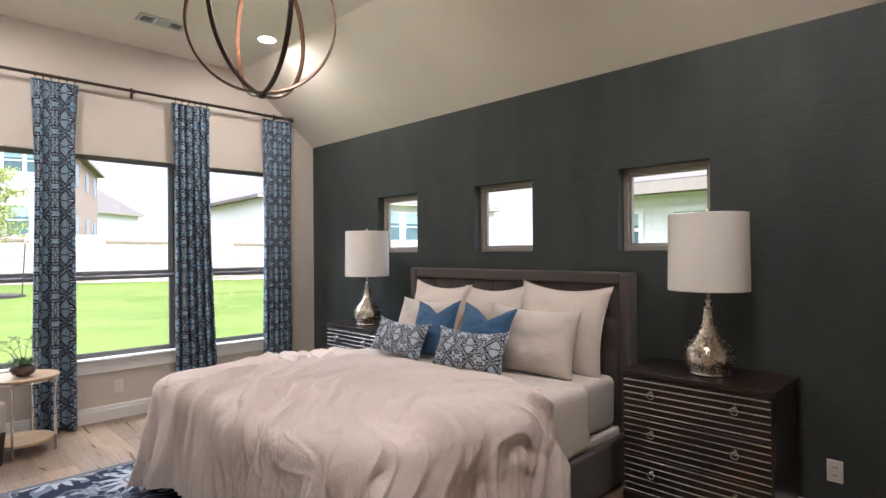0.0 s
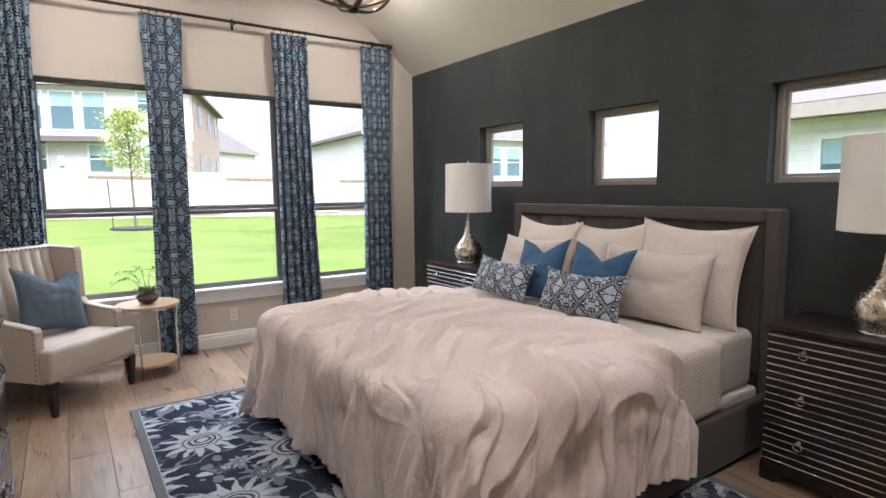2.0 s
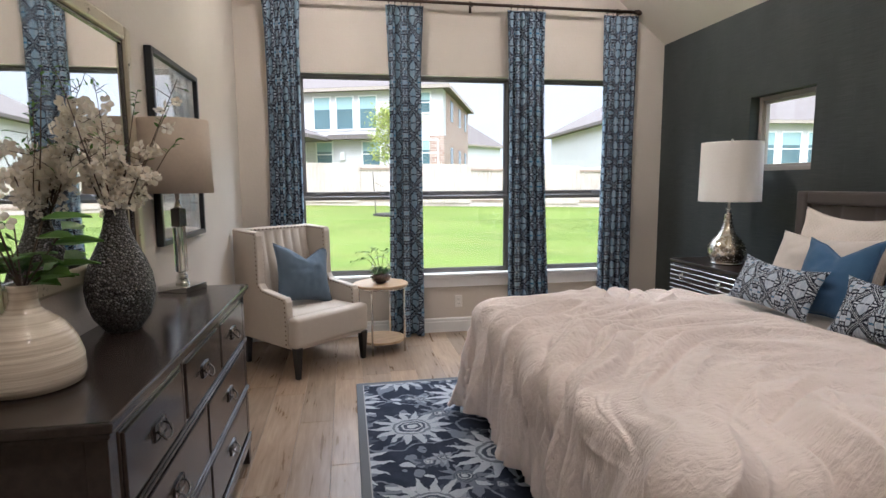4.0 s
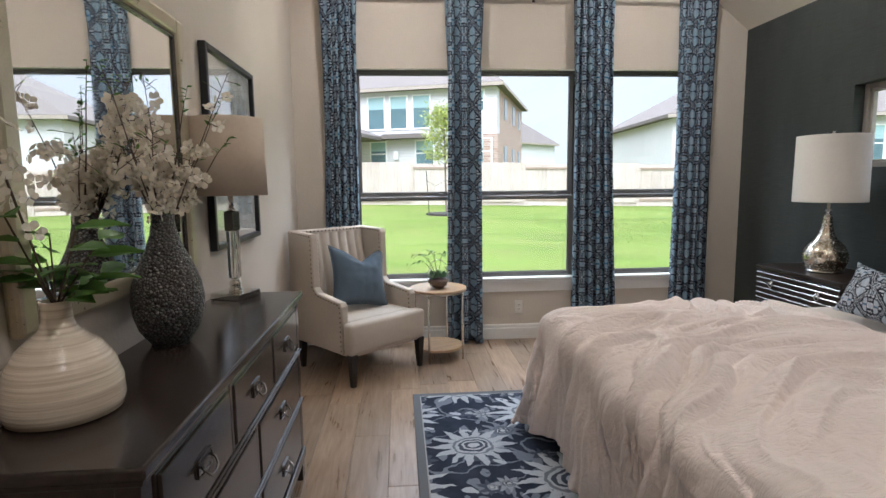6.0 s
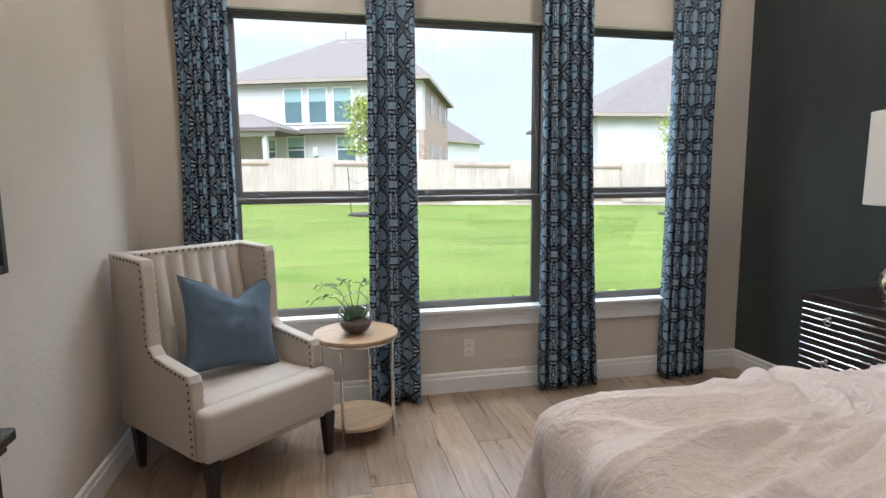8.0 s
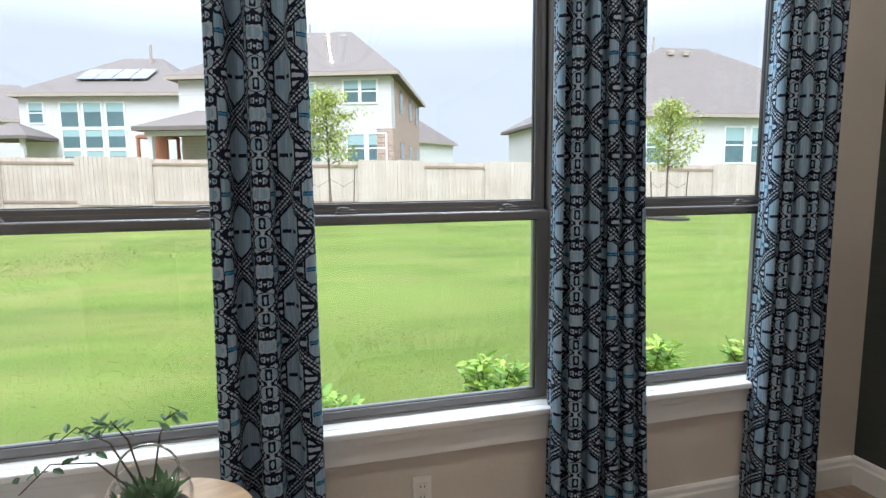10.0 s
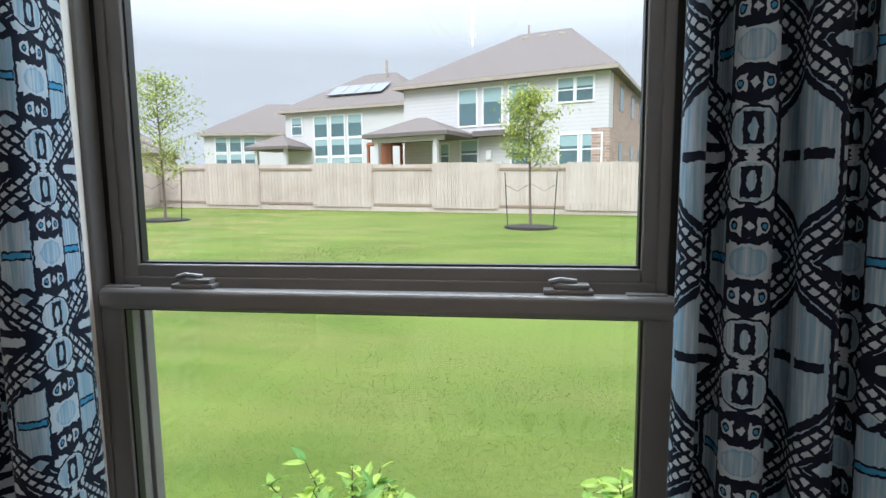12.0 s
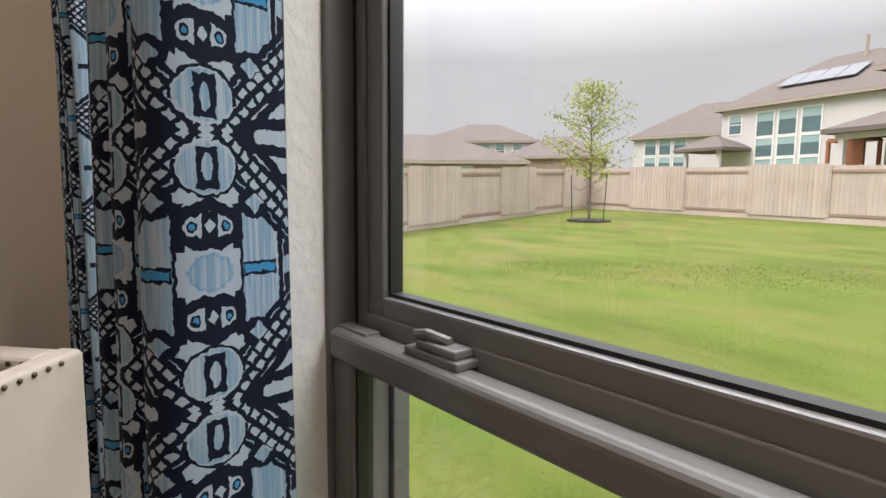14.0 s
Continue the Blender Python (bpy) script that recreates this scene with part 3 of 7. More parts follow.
def tube(bm, points, r, seg=8, r_end=None, caps=True):
    """A round bar along points, tapering from r to r_end."""
    pts = [Vector(p) for p in points]
    r_end = r if r_end is None else r_end
    rings = []
    up = Vector((0, 0, 1))
    for i, p in enumerate(pts):
        d = (pts[min(i + 1, len(pts) - 1)] - pts[max(i - 1, 0)]).normalized()
        a = d.cross(up if abs(d.z) < 0.95 else Vector((1, 0, 0))).normalized()
        b = d.cross(a)
        q = r + (r_end - r) * i / max(1, len(pts) - 1)
        rings.append([bm.verts.new(p + q * (math.cos(2 * math.pi * k / seg) * a + math.sin(2 * math.pi * k / seg) * b)) for k in range(seg)])
    for lo, hi in zip(rings, rings[1:]):
        for k in range(seg):
            bm.faces.new((lo[k], lo[(k + 1) % seg], hi[(k + 1) % seg], hi[k]))
    if caps:
        bm.faces.new(rings[0][::-1])
        bm.faces.new(rings[-1])
    return bm


def torus(bm, big, small, seg=24, rim=8, flat=1.0):
    """A ring lying in the XZ plane."""
    rows = []
    for i in range(seg):
        a = 2 * math.pi * i / seg
        rows.append([bm.verts.new(((big + small * math.cos(b)) * math.cos(a), small * flat * math.sin(b), (big + small * math.cos(b)) * math.sin(a)))
                     for b in (2 * math.pi * k / rim for k in range(rim))])
    for i in range(seg):
        for k in range(rim):
            bm.faces.new((rows[i][k], rows[i][(k + 1) % rim], rows[(i + 1) % seg][(k + 1) % rim], rows[(i + 1) % seg][k]))
    return bm


def slab(bm, outline, y0, y1):
    """An XZ outline given depth along y."""
    lo = [bm.verts.new((x, y0, z)) for x, z in outline]
    hi = [bm.verts.new((x, y1, z)) for x, z in outline]
    n = len(outline)
    bm.faces.new(lo)
    bm.faces.new(hi[::-1])
    for i in range(n):
        bm.faces.new((lo[i], hi[i], hi[(i + 1) % n], lo[(i + 1) % n]))
    bmesh.ops.recalc_face_normals(bm, faces=bm.faces)
    return bm


def pierced(us, vs, holes, d0, d1, place):
    """A wall slab over the grid us x vs, with rectangular holes right through it. place(u, v, d) gives the point."""
    us, vs = sorted(set(us)), sorted(set(vs))
    solid = {}
    for i in range(len(us) - 1):
        for j in range(len(vs) - 1):
            cu, cv = (us[i] + us[i + 1]) / 2, (vs[j] + vs[j + 1]) / 2
            solid[i, j] = not any(a < cu < b and c < cv < d for a, b, c, d in holes)
    bm = bmesh.new()
    at = {}

    def vert(i, j, d):
        if (i, j, d) not in at:
            at[i, j, d] = bm.verts.new(place(us[i], vs[j], d))
        return at[i, j, d]

    for (i, j), s in solid.items():
        if not s:
            continue
        bm.faces.new([vert(i, j, d0), vert(i + 1, j, d0), vert(i + 1, j + 1, d0), vert(i, j + 1, d0)])
        bm.faces.new([vert(i, j, d1), vert(i, j + 1, d1), vert(i + 1, j + 1, d1), vert(i + 1, j, d1)])
        for (ni, nj), (p, q) in (((i - 1, j), ((i, j), (i, j + 1))), ((i + 1, j), ((i + 1, j), (i + 1, j + 1))),
                                 ((i, j - 1), ((i, j), (i + 1, j))), ((i, j + 1), ((i, j + 1), (i + 1, j + 1)))):
            if not solid.get((ni, nj), False):
                bm.faces.new([vert(*p, d0), vert(*q, d0), vert(*q, d1), vert(*p, d1)])
    bmesh.ops.recalc_face_normals(bm, faces=bm.faces)
    return bm


def frame_bm(x0, x1, z0, z1, w, y0, y1, bev=0.0):
    """Four bars round an opening in the XZ plane."""
    bm = bmesh.new()
    box(bm, x0, x0 + w, y0, y1, z0, z1, bev)
    box(bm, x1 - w, x1, y0, y1, z0, z1, bev)
    box(bm, x0 + w, x1 - w, y0, y1, z0, z0 + w, bev)
    box(bm, x0 + w, x1 - w, y0, y1, z1 - w, z1, bev)
    return bm


# ---------------------------------------------------------------- the room
XL, XD, YS, YW = 0.04, 4.0, -0.9, 6.6
H_LOW, H_FLAT, X_FLAT = 2.71, 3.415, 3.12
WX0, WPITCH, WWID, WZ0, WZ1 = 0.525, 1.029, 0.932, 0.533, 2.371
WINS = [(WX0 + i * WPITCH, WX0 + i * WPITCH + WWID) for i in range(3)]
SMALL = [(4.797, 5.392), (3.484, 4.079), (2.182, 2.777)]
SZ0, SZ1 = 1.48, 2.037

ceil_line = [(XL - 0.2, H_FLAT), (X_FLAT, H_FLAT), (XD, H_LOW), (XD + 0.2, H_LOW - 0.16)]
wall_n = part("wall_north", pierced([XL - 0.2, XD + 0.2] + [x for w in WINS for x in w], [-0.3, WZ0, WZ1, 3.7],
                                    [(a, b, WZ0, WZ1) for a, b in WINS], YW, YW + 0.12, lambda u, v, d: (u, d, v)), WALL)
tagged(wall_n, "greige painted bedroom wall with three tall windows", "wall", kind="structure")
wall_e = part("wall_east", pierced([YS, YW] + [y for w in SMALL for y in w], [-0.3, SZ0, SZ1, H_LOW + 0.2],
                                   [(a, b, SZ0, SZ1) for a, b in SMALL], XD, XD + 0.17, lambda u, v, d: (d, u, v)), GRASS)
tagged(wall_e, "charcoal grasscloth accent wall with three small square windows", "wall", kind="structure")
tagged(part("wall_west", boxed(XL - 0.15, XL, YS, YW, -0.3, 3.7), WALL), "greige painted bedroom wall behind the dresser", "wall", kind="structure")
tagged(part("wall_south", boxed(XL - 0.2, XD + 0.2, YS - 0.15, YS, -0.3, 3.7), WALL), "greige painted bedroom wall", "wall", kind="structure")
cb = bmesh.new()
slab(cb, ceil_line + [(XD + 0.2, 3.9), (XL - 0.2, 3.9)], YS - 0.1, YW + 0.1)
tagged(part("ceiling", cb, CEIL), "pale ceiling with a slope down to the dark wall", "ceiling", kind="structure")
floor = part("floor", boxed(XL, XD, YS, YW, -0.25, -0.012), SUBFLOOR)
tagged(floor, "brown oak plank floor", "floor", kind="structure")


def baseboard(x0, y0, x1, y1, inward):
    """A stepped skirting board from one corner to the other."""
    prof = [(0, 0), (0.016, 0), (0.016, 0.095), (0.011, 0.104), (0.011, 0.122), (0.006, 0.132), (0, 0.135)]
    bm = bmesh.new()
    n = Vector((inward[0], inward[1], 0))
    rings = [[bm.verts.new(Vector((px, py, z)) + n * d) for d, z in prof] for px, py in ((x0, y0), (x1, y1))]
    for i in range(len(prof)):
        j = (i + 1) % len(prof)
        bm.faces.new((rings[0][i], rings[0][j], rings[1][j], rings[1][i]))
    bm.faces.new(rings[0][::-1])
    bm.faces.new(rings[1])
    bmesh.ops.recalc_face_normals(bm, faces=bm.faces)
    return tagged(part("baseboard", bm, TRIM), "white stepped baseboard along the floor", "baseboard", kind="structure")


baseboard(XL + 0.016, YW, XD - 0.016, YW, (0, -1))
baseboard(XD, YS, XD, YW, (-1, 0))
baseboard(XL, YS, XL, YW, (1, 0))
baseboard(XL + 0.016, YS, XD - 0.016, YS, (0, 1))

# the long sill under the three windows, with its apron
sb = boxed(WINS[0][0] - 0.06, WINS[2][1] + 0.06, YW - 0.045, YW + 0.001, WZ0 + 0.004, WZ0 + 0.03, 0.006)
for a, b in WINS:
    box(sb, a + 0.003, b - 0.003, YW + 0.001, YW + 0.042, WZ0 + 0.004, WZ0 + 0.03)
sill = tagged(part("window_sill", sb, TRIM), "white painted sill under the windows", "sill", kind="structure")
ab = boxed(WINS[0][0] - 0.04, WINS[2][1] + 0.04, YW - 0.018, YW - 0.001, WZ0 - 0.1, WZ0 + 0.002, 0.004)
box(ab, WINS[0][0] - 0.04, WINS[2][1] + 0.04, YW - 0.026, YW - 0.018, WZ0 - 0.028, WZ0 - 0.002, 0.003)
part("apron", ab, TRIM, sill)


def reveal_lining(x0, x1, z0, z1):
    """Plastered sides of a window opening."""
    bm = bmesh.new()
    box(bm, x0 - 0.001, x0 + 0.004, YW + 0.002, YW + 0.042, z0 + 0.03, z1)
    box(bm, x1 - 0.004, x1 + 0.001, YW + 0.002, YW + 0.042, z0 + 0.03, z1)
    box(bm, x0 + 0.004, x1 - 0.004, YW + 0.002, YW + 0.042, z1 - 0.004, z1 + 0.001)
    return bm


def sash_latch(parent, x):
    t = part("latch", boxed(x - 0.036, x + 0.036, -0.012, 0.014, 0.0, 0.008, 0.002), WINFRAME, parent)
    bm = boxed(x - 0.022, x + 0.03, -0.01, 0.012, 0.008, 0.016, 0.002)
    part("latch_cam", bm, WINFRAME, t)
    bm = bmesh.new()
    tube(bm, [(x - 0.028, -0.004, 0.018), (x - 0.012, -0.004, 0.022), (x + 0.012, 0.002, 0.018)], 0.0045, 8)
    part("latch_lever", bm, WINFRAME, t)
    return t


ZM = 1.292  # top of the lower sash
for i, (x0, x1) in enumerate(WINS):
    part("reveal", reveal_lining(x0, x1, WZ0, WZ1), REVEAL, wall_n)
    w = thing("window_%d" % (i + 1), pose(0, 0, 0), "taupe single-hung window with two panes and sash latches", "window", kind="structure")
    y = YW
    fb = frame_bm(x0, x1, WZ0 + 0.03, WZ1, 0.012, y + 0.042, y + 0.118, 0.003)
    for xa, xb in ((x0 + 0.012, x0 + 0.022), (x1 - 0.022, x1 - 0.012)):
        box(fb, xa, xb, y + 0.086, y + 0.112, WZ0 + 0.042, WZ1 - 0.012)
    box(fb, x0 + 0.022, x1 - 0.022, y + 0.06, y + 0.117, WZ1 - 0.022, WZ1 - 0.012)
    part("window_frame", fb, WINFRAME, w)
    jb = bmesh.new()
    for a, b, c in ((0.022, 0.046, 0.074), (0.022, 0.053, 0.097)):
        box(jb, x0 + a, x0 + b, y + c, y + c + 0.022, WZ0 + 0.06, ZM - 0.02, 0.002)
        box(jb, x1 - b, x1 - a, y + c, y + c + 0.022, WZ0 + 0.06, ZM - 0.02, 0.002)
    box(jb, x0 + 0.022, x1 - 0.022, y + 0.074, y + 0.117, WZ0 + 0.042, WZ0 + 0.06, 0.002)
    part("outer_jamb", jb, WINFRAME, w)
    tb = bmesh.new()
    for xx in (x0 + 0.012, x1 - 0.022):
        box(tb, xx, xx + 0.01, y + 0.074, y + 0.086, WZ0 + 0.052, WZ1 - 0.022)
    part("track", tb, GASKET, w)
    gx0, gx1 = x0 + 0.064, x1 - 0.0595
    ub = bmesh.new()
    box(ub, x0 + 0.022, gx0, y + 0.075, y + 0.103, ZM - 0.015, WZ1 - 0.022, 0.003)
    box(ub, x0 + 0.022, x0 + 0.038, y + 0.0715, y + 0.0755, ZM - 0.012, WZ1 - 0.024, 0.0015)
    box(ub, gx1, x1 - 0.022, y + 0.075, y + 0.103, ZM - 0.015, WZ1 - 0.022, 0.003)
    box(ub, x1 - 0.038, x1 - 0.022, y + 0.0715, y + 0.0755, ZM - 0.012, WZ1 - 0.024, 0.0015)
    box(ub, gx0, gx1, y + 0.075, y + 0.103, ZM - 0.015, 1.328, 0.003)
    box(ub, gx0, gx1, y + 0.075, y + 0.103, WZ1 - 0.04, WZ1 - 0.022, 0.003)
    box(ub, x0 + 0.038, x1 - 0.038, y + 0.0715, y + 0.0755, ZM - 0.012, 1.308, 0.002)
    up = part("upper_sash", ub, WINFRAME, w)
    part("gasket", frame_bm(gx0 - 0.001, gx1 + 0.001, 1.327, WZ1 - 0.039, 0.0045, y + 0.083, y + 0.098), GASKET, up)
    p = part("pane", boxed(gx0, gx1, y + 0.089, y + 0.092, 1.328, WZ1 - 0.04), PANE, up)
    p.visible_shadow = False
    lb = bmesh.new()
    zb = WZ0 + 0.042
    lx0, lx1 = x0 + 0.051, x1 - 0.06
    box(lb, x0 + 0.0125, lx0, y + 0.046, y + 0.069, zb, 1.262, 0.003)
    box(lb, lx1, x1 - 0.0125, y + 0.046, y + 0.069, zb, 1.262, 0.003)
    box(lb, lx0 - 0.0385, lx1 + 0.0475, y + 0.0395, y + 0.0705, 1.258, ZM + 0.0005, 0.009, 4)
    box(lb, lx0, lx1, y + 0.046, y + 0.069, zb, zb + 0.03, 0.003)
    lo = part("lower_sash", lb, WINFRAME, w)
    part("gasket", frame_bm(lx0 - 0.001, lx1 + 0.001, zb + 0.029, 1.26, 0.0045, y + 0.051, y + 0.065), GASKET, lo)
    p = part("pane", boxed(lx0, lx1, y + 0.057, y + 0.06, zb + 0.03, 1.259), PANE, lo)
    p.visible_shadow = False
    for f in (0.155, 0.79):
        lt = sash_latch(lo, 0.0)
        lt.matrix_basis = pose(x0 + f * WWID + 0.03, y + 0.06, ZM)
    for xx in (x0 + 0.045, x1 - 0.055):
        part("tilt_latch", boxed(xx - 0.028, xx + 0.028, y + 0.049, y + 0.067, ZM - 0.001, ZM + 0.003, 0.001), WINFRAME, lo)

for i, (y0, y1) in enumerate(SMALL):
    w = thing("window_%d" % (i + 4), pose(XD, 0, 0, 0, 0, 0), "small square fixed window with an almond frame", "window", kind="structure")
    bm = bmesh.new()
    for a, b, c, d in ((y0, y0 + 0.035, SZ0, SZ1), (y1 - 0.035, y1, SZ0, SZ1), (y0 + 0.035, y1 - 0.035, SZ0, SZ0 + 0.035), (y0 + 0.035, y1 - 0.035, SZ1 - 0.035, SZ1)):
        box(bm, 0.075, 0.14, a, b, c, d, 0.004)
    for a, b, c, d in ((y0 + 0.035, y0 + 0.052, SZ0 + 0.035, SZ1 - 0.035), (y1 - 0.052, y1 - 0.035, SZ0 + 0.035, SZ1 - 0.035),
                       (y0 + 0.052, y1 - 0.052, SZ0 + 0.035, SZ0 + 0.052), (y0 + 0.052, y1 - 0.052, SZ1 - 0.052, SZ1 - 0.035)):
        box(bm, 0.095, 0.13, a, b, c, d, 0.003)
    part("window_frame", bm, SMALLFRAME, w)
    p = part("pane", boxed(0.11, 0.113, y0 + 0.05, y1 - 0.05, SZ0 + 0.05, SZ1 - 0.05), PANE, w)
    p.visible_shadow = False


def outlet(m, label):
    t = thing("wall_outlet", m, label, "outlet")
    part("cover_plate", boxed(-0.036, 0.036, -0.006, 0.0, -0.058, 0.058, 0.003), PLASTIC, t)
    for dz in (-0.021, 0.021):
        s = part("socket", boxed(-0.017, 0.017, -0.008, -0.005, dz - 0.014, dz + 0.014, 0.003), PLASTIC, t)
        bm = boxed(-0.008, -0.005, -0.0085, -0.0075, dz - 0.005, dz + 0.006)
        box(bm, 0.005, 0.008, -0.0085, -0.0075, dz - 0.005, dz + 0.006)
        part("slots", bm, SLOTS, s)
    return t


outlet(pose(1.965, YW, 0.29), "white wall outlet with two sockets under the window")
outlet(pose(XD, 1.575, 0.318, 0, 0, -90), "white wall outlet with two sockets on the charcoal wall")

# ---------------------------------------------------------------- curtains and rod
ROD_Y, ROD_Z = 6.5, 2.968
rod = thing("curtain_rod", pose(0, ROD_Y, ROD_Z), "dark bronze curtain rod with round finials", "curtain rod")
bm = bmesh.new()
tube(bm, [(0.27, 0, 0), (1.4, 0, 0), (2.5, 0, 0), (3.62, 0, 0)], 0.0135, 14)
part("pole", bm, BRONZE, rod, smooth=True)
for x, s in ((0.27, -1), (3.62, 1)):
    f = part("finial", lathe([(0.0135, 0), (0.02, 0.006), (0.02, 0.016), (0.013, 0.022), (0.022, 0.03), (0.029, 0.045), (0.029, 0.056), (0.018, 0.072), (0.0, 0.076)], 18), BRONZE, rod, smooth=True)
    f.matrix_basis = pose(x, 0, 0, 0, 90 * s, 0)
for x in (0.45, 2.08, 3.5):
    bm = boxed(x - 0.012, x + 0.012, 0.088, 0.1, -0.05, 0.05, 0.003)
    tube(bm, [(x, 0.09, 0), (x, 0.0, -0.016)], 0.007, 8)
    part("bracket", bm, BRONZE, rod)


def curtain(xa, xb, ya, yb, folds, seed, slack, back=0.0, shift=0.0):
    """A pleated panel from the rod to the floor; x from xa..xb at the top and ya..yb at the hem."""
    rnd = random.Random(seed)
    nu, nv = folds * 16, 46
    ph = [rnd.uniform(-0.5, 0.5) for _ in range(folds + 1)]
    amp = [rnd.uniform(0.6, 1.15) for _ in range(folds + 1)]
    top, hem = ROD_Z - 0.045, 0.012
    me = bpy.data.meshes.new("curtain_panel")
    verts, faces, uvs = [], [], []
    rows = []
    for j in range(nv + 1):
        f = j / nv
        z = top + (hem - top) * f
        x0, x1 = xa + (ya - xa) * f ** 1.5, xb + (yb - xb) * f ** 1.5
        pts = []
        for i in range(nu + 1):
            s = i / nu
            k = s * folds
            c = int(min(folds - 1, k))
            w = k - c
            p = ph[c] * (1 - w) + ph[c + 1] * w
            g = amp[c] * (1 - w) + amp[c + 1] * w
            depth = slack * (0.55 + 0.6 * f) * g
            ang = 2 * math.pi * k + p * (0.4 + f)
            xx = x0 + (x1 - x0) * s + 0.010 * math.sin(2 * ang) * (0.5 + 0.5 * f)
            c0, c1 = max(0.0, 1 - s / 0.1), max(0.0, (s - 0.9) / 0.1)
            curl = 0.06 * (c0 + c1) * min(1.0, f * 2.5)
            xx += 0.062 * (c0 ** 1.4 - c1 ** 1.4) * min(1.0, f * 2.5)
            yy = min(YW - 0.005, ROD_Y + back * min(1.0, f * 2.5) + depth * math.cos(ang) + 0.008 * math.sin(3.1 * f + k) + curl)
            zz = z + (0.006 * math.sin(ang + 1) if j == nv else 0) + (0.012 * abs(math.cos(ang / 2)) if j == 0 else 0)
            pts.append((xx, yy, max(zz, 0.004)))
        rows.append(pts)
    ref = rows[nv // 2]
    arc = [0.0]
    for a, b in zip(ref, ref[1:]):
        arc.append(arc[-1] + math.hypot(b[0] - a[0], b[1] - a[1]))
    for pts in rows:
        verts += pts
    w = nu + 1
    for j in range(nv):
        for i in range(nu):
            faces.append((j * w + i, j * w + i + 1, (j + 1) * w + i + 1, (j + 1) * w + i))
    me.from_pydata(verts, [], faces)
    lay = me.uv_layers.new(name="cloth")
    for poly in me.polygons:
        for li in poly.loop_indices:
            vi = me.loops[li].vertex_index
            lay.data[li].uv = (arc[vi % w] - shift, verts[vi][2])
    me.polygons.foreach_set("use_smooth", [True] * len(me.polygons))
    me.materials.append(CURTAIN)
    t = thing("curtain", pose(0, 0, 0), "navy and pale blue ikat curtain hanging in deep pleats", "curtain", "curtains on the rod")
    ob = new("curtain_panel", me)
    ob.parent = t
    sol = ob.modifiers.new("cloth_thickness", "SOLIDIFY")
    sol.thickness = 0.0025
    for i in range(6):
        x = xa + (xb - xa) * (i + 0.5) / 6
        rb = bmesh.new()
        torus(rb, 0.021, 0.003, 20, 6)
        r = part("curtain_ring", rb, BRONZE, t, smooth=True)
        r.matrix_basis = pose(x, ROD_Y, ROD_Z - 0.005, 0, 0, 90 + rnd.uniform(-8, 8))
        hb = bmesh.new()
        tube(hb, [(x, ROD_Y, ROD_Z - 0.026), (x, ROD_Y, ROD_Z - 0.05)], 0.0022, 6)
        part("hook", hb, BRONZE, t)
    return t


curtain(0.29, 0.60, 0.22, 0.60, 6, 3, 0.022, 0.05)
curtain(1.315, 1.645, 1.27, 1.665, 3, 5, 0.046, 0.0, 0.127)
curtain(2.405, 2.765, 2.39, 2.87, 6, 8, 0.036)
curtain(3.325, 3.67, 3.295, 3.695, 6, 13, 0.034)

# ---------------------------------------------------------------- rug and bed
rx, ry = (RUG[0] + RUG[1]) / 2, (RUG[2] + RUG[3]) / 2
rug = part("area_rug", boxed(-(RUG[1] - RUG[0]) / 2, (RUG[1] - RUG[0]) / 2, -(RUG[3] - RUG[2]) / 2, (RUG[3] - RUG[2]) / 2, 0, 0.012, 0.004), RUGM, m=pose(rx, ry, 0.0))
tagged(rug, "navy and silver floral wool rug under the bed", "rug")

BY0, BY1, BX0, BX1 = 2.635, 4.772, 1.735, 3.985
BYC = (BY0 + BY1) / 2
bed = thing("bed", pose(BX1, BYC, 0.0), "king bed with a taupe tufted headboard and upholstered rails", "bed")
hw = (BY1 - BY0) / 2


def channel_panel(w, z0, z1, nx, nz, depth):
    """A tufted panel facing -x, from grid pillows."""
    bm = bmesh.new()
    ux, uz = nx * 8, nz * 6
    g = {}
    for i in range(ux + 1):
        for j in range(uz + 1):
            a, b = i / 8 % 1, j / 6 % 1
            puff = (abs(math.sin(math.pi * a)) ** 0.45) * (0.55 + 0.45 * abs(math.sin(math.pi * b)) ** 0.45)
            g[i, j] = bm.verts.new((-depth * puff, -w + 2 * w * i / ux, z0 + (z1 - z0) * j / uz))
    for i in range(ux):
        for j in range(uz):
            bm.faces.new((g[i, j], g[i, j + 1], g[i + 1, j + 1], g[i + 1, j]))
    return bm


headboard = part("headboard", boxed(-0.06, -0.005, -hw + 0.08, hw - 0.08, 0.1, 1.26), BEDFAB, bed, "taupe tufted headboard with a padded border")
for ya, yb, za, zb in ((-hw, -hw + 0.085, 0.02, 1.338), (hw - 0.085, hw, 0.02, 1.338), (-hw + 0.085, hw - 0.085, 1.255, 1.338)):
    part("padded_border", boxed(-0.105, 0.0, ya, yb, za, zb, 0.018, 3), BEDFAB, headboard)
part("tufted_panel", channel_panel(hw - 0.08, 0.4, 1.26, 9, 4, 0.028), BEDFAB, headboard, smooth=True, m=pose(-0.06, 0, 0))
L = BX1 - BX0
part("side_rail", boxed(-L + 0.05, -0.1, -hw, -hw + 0.06, 0.02, 0.305, 0.016, 3), BEDFAB, bed)
part("side_rail", boxed(-L + 0.05, -0.1, hw - 0.06, hw, 0.02, 0.305, 0.016, 3), BEDFAB, bed)
part("foot_rail", boxed(-L, -L + 0.07, -hw, hw, 0.02, 0.305, 0.018, 3), BEDFAB, bed)
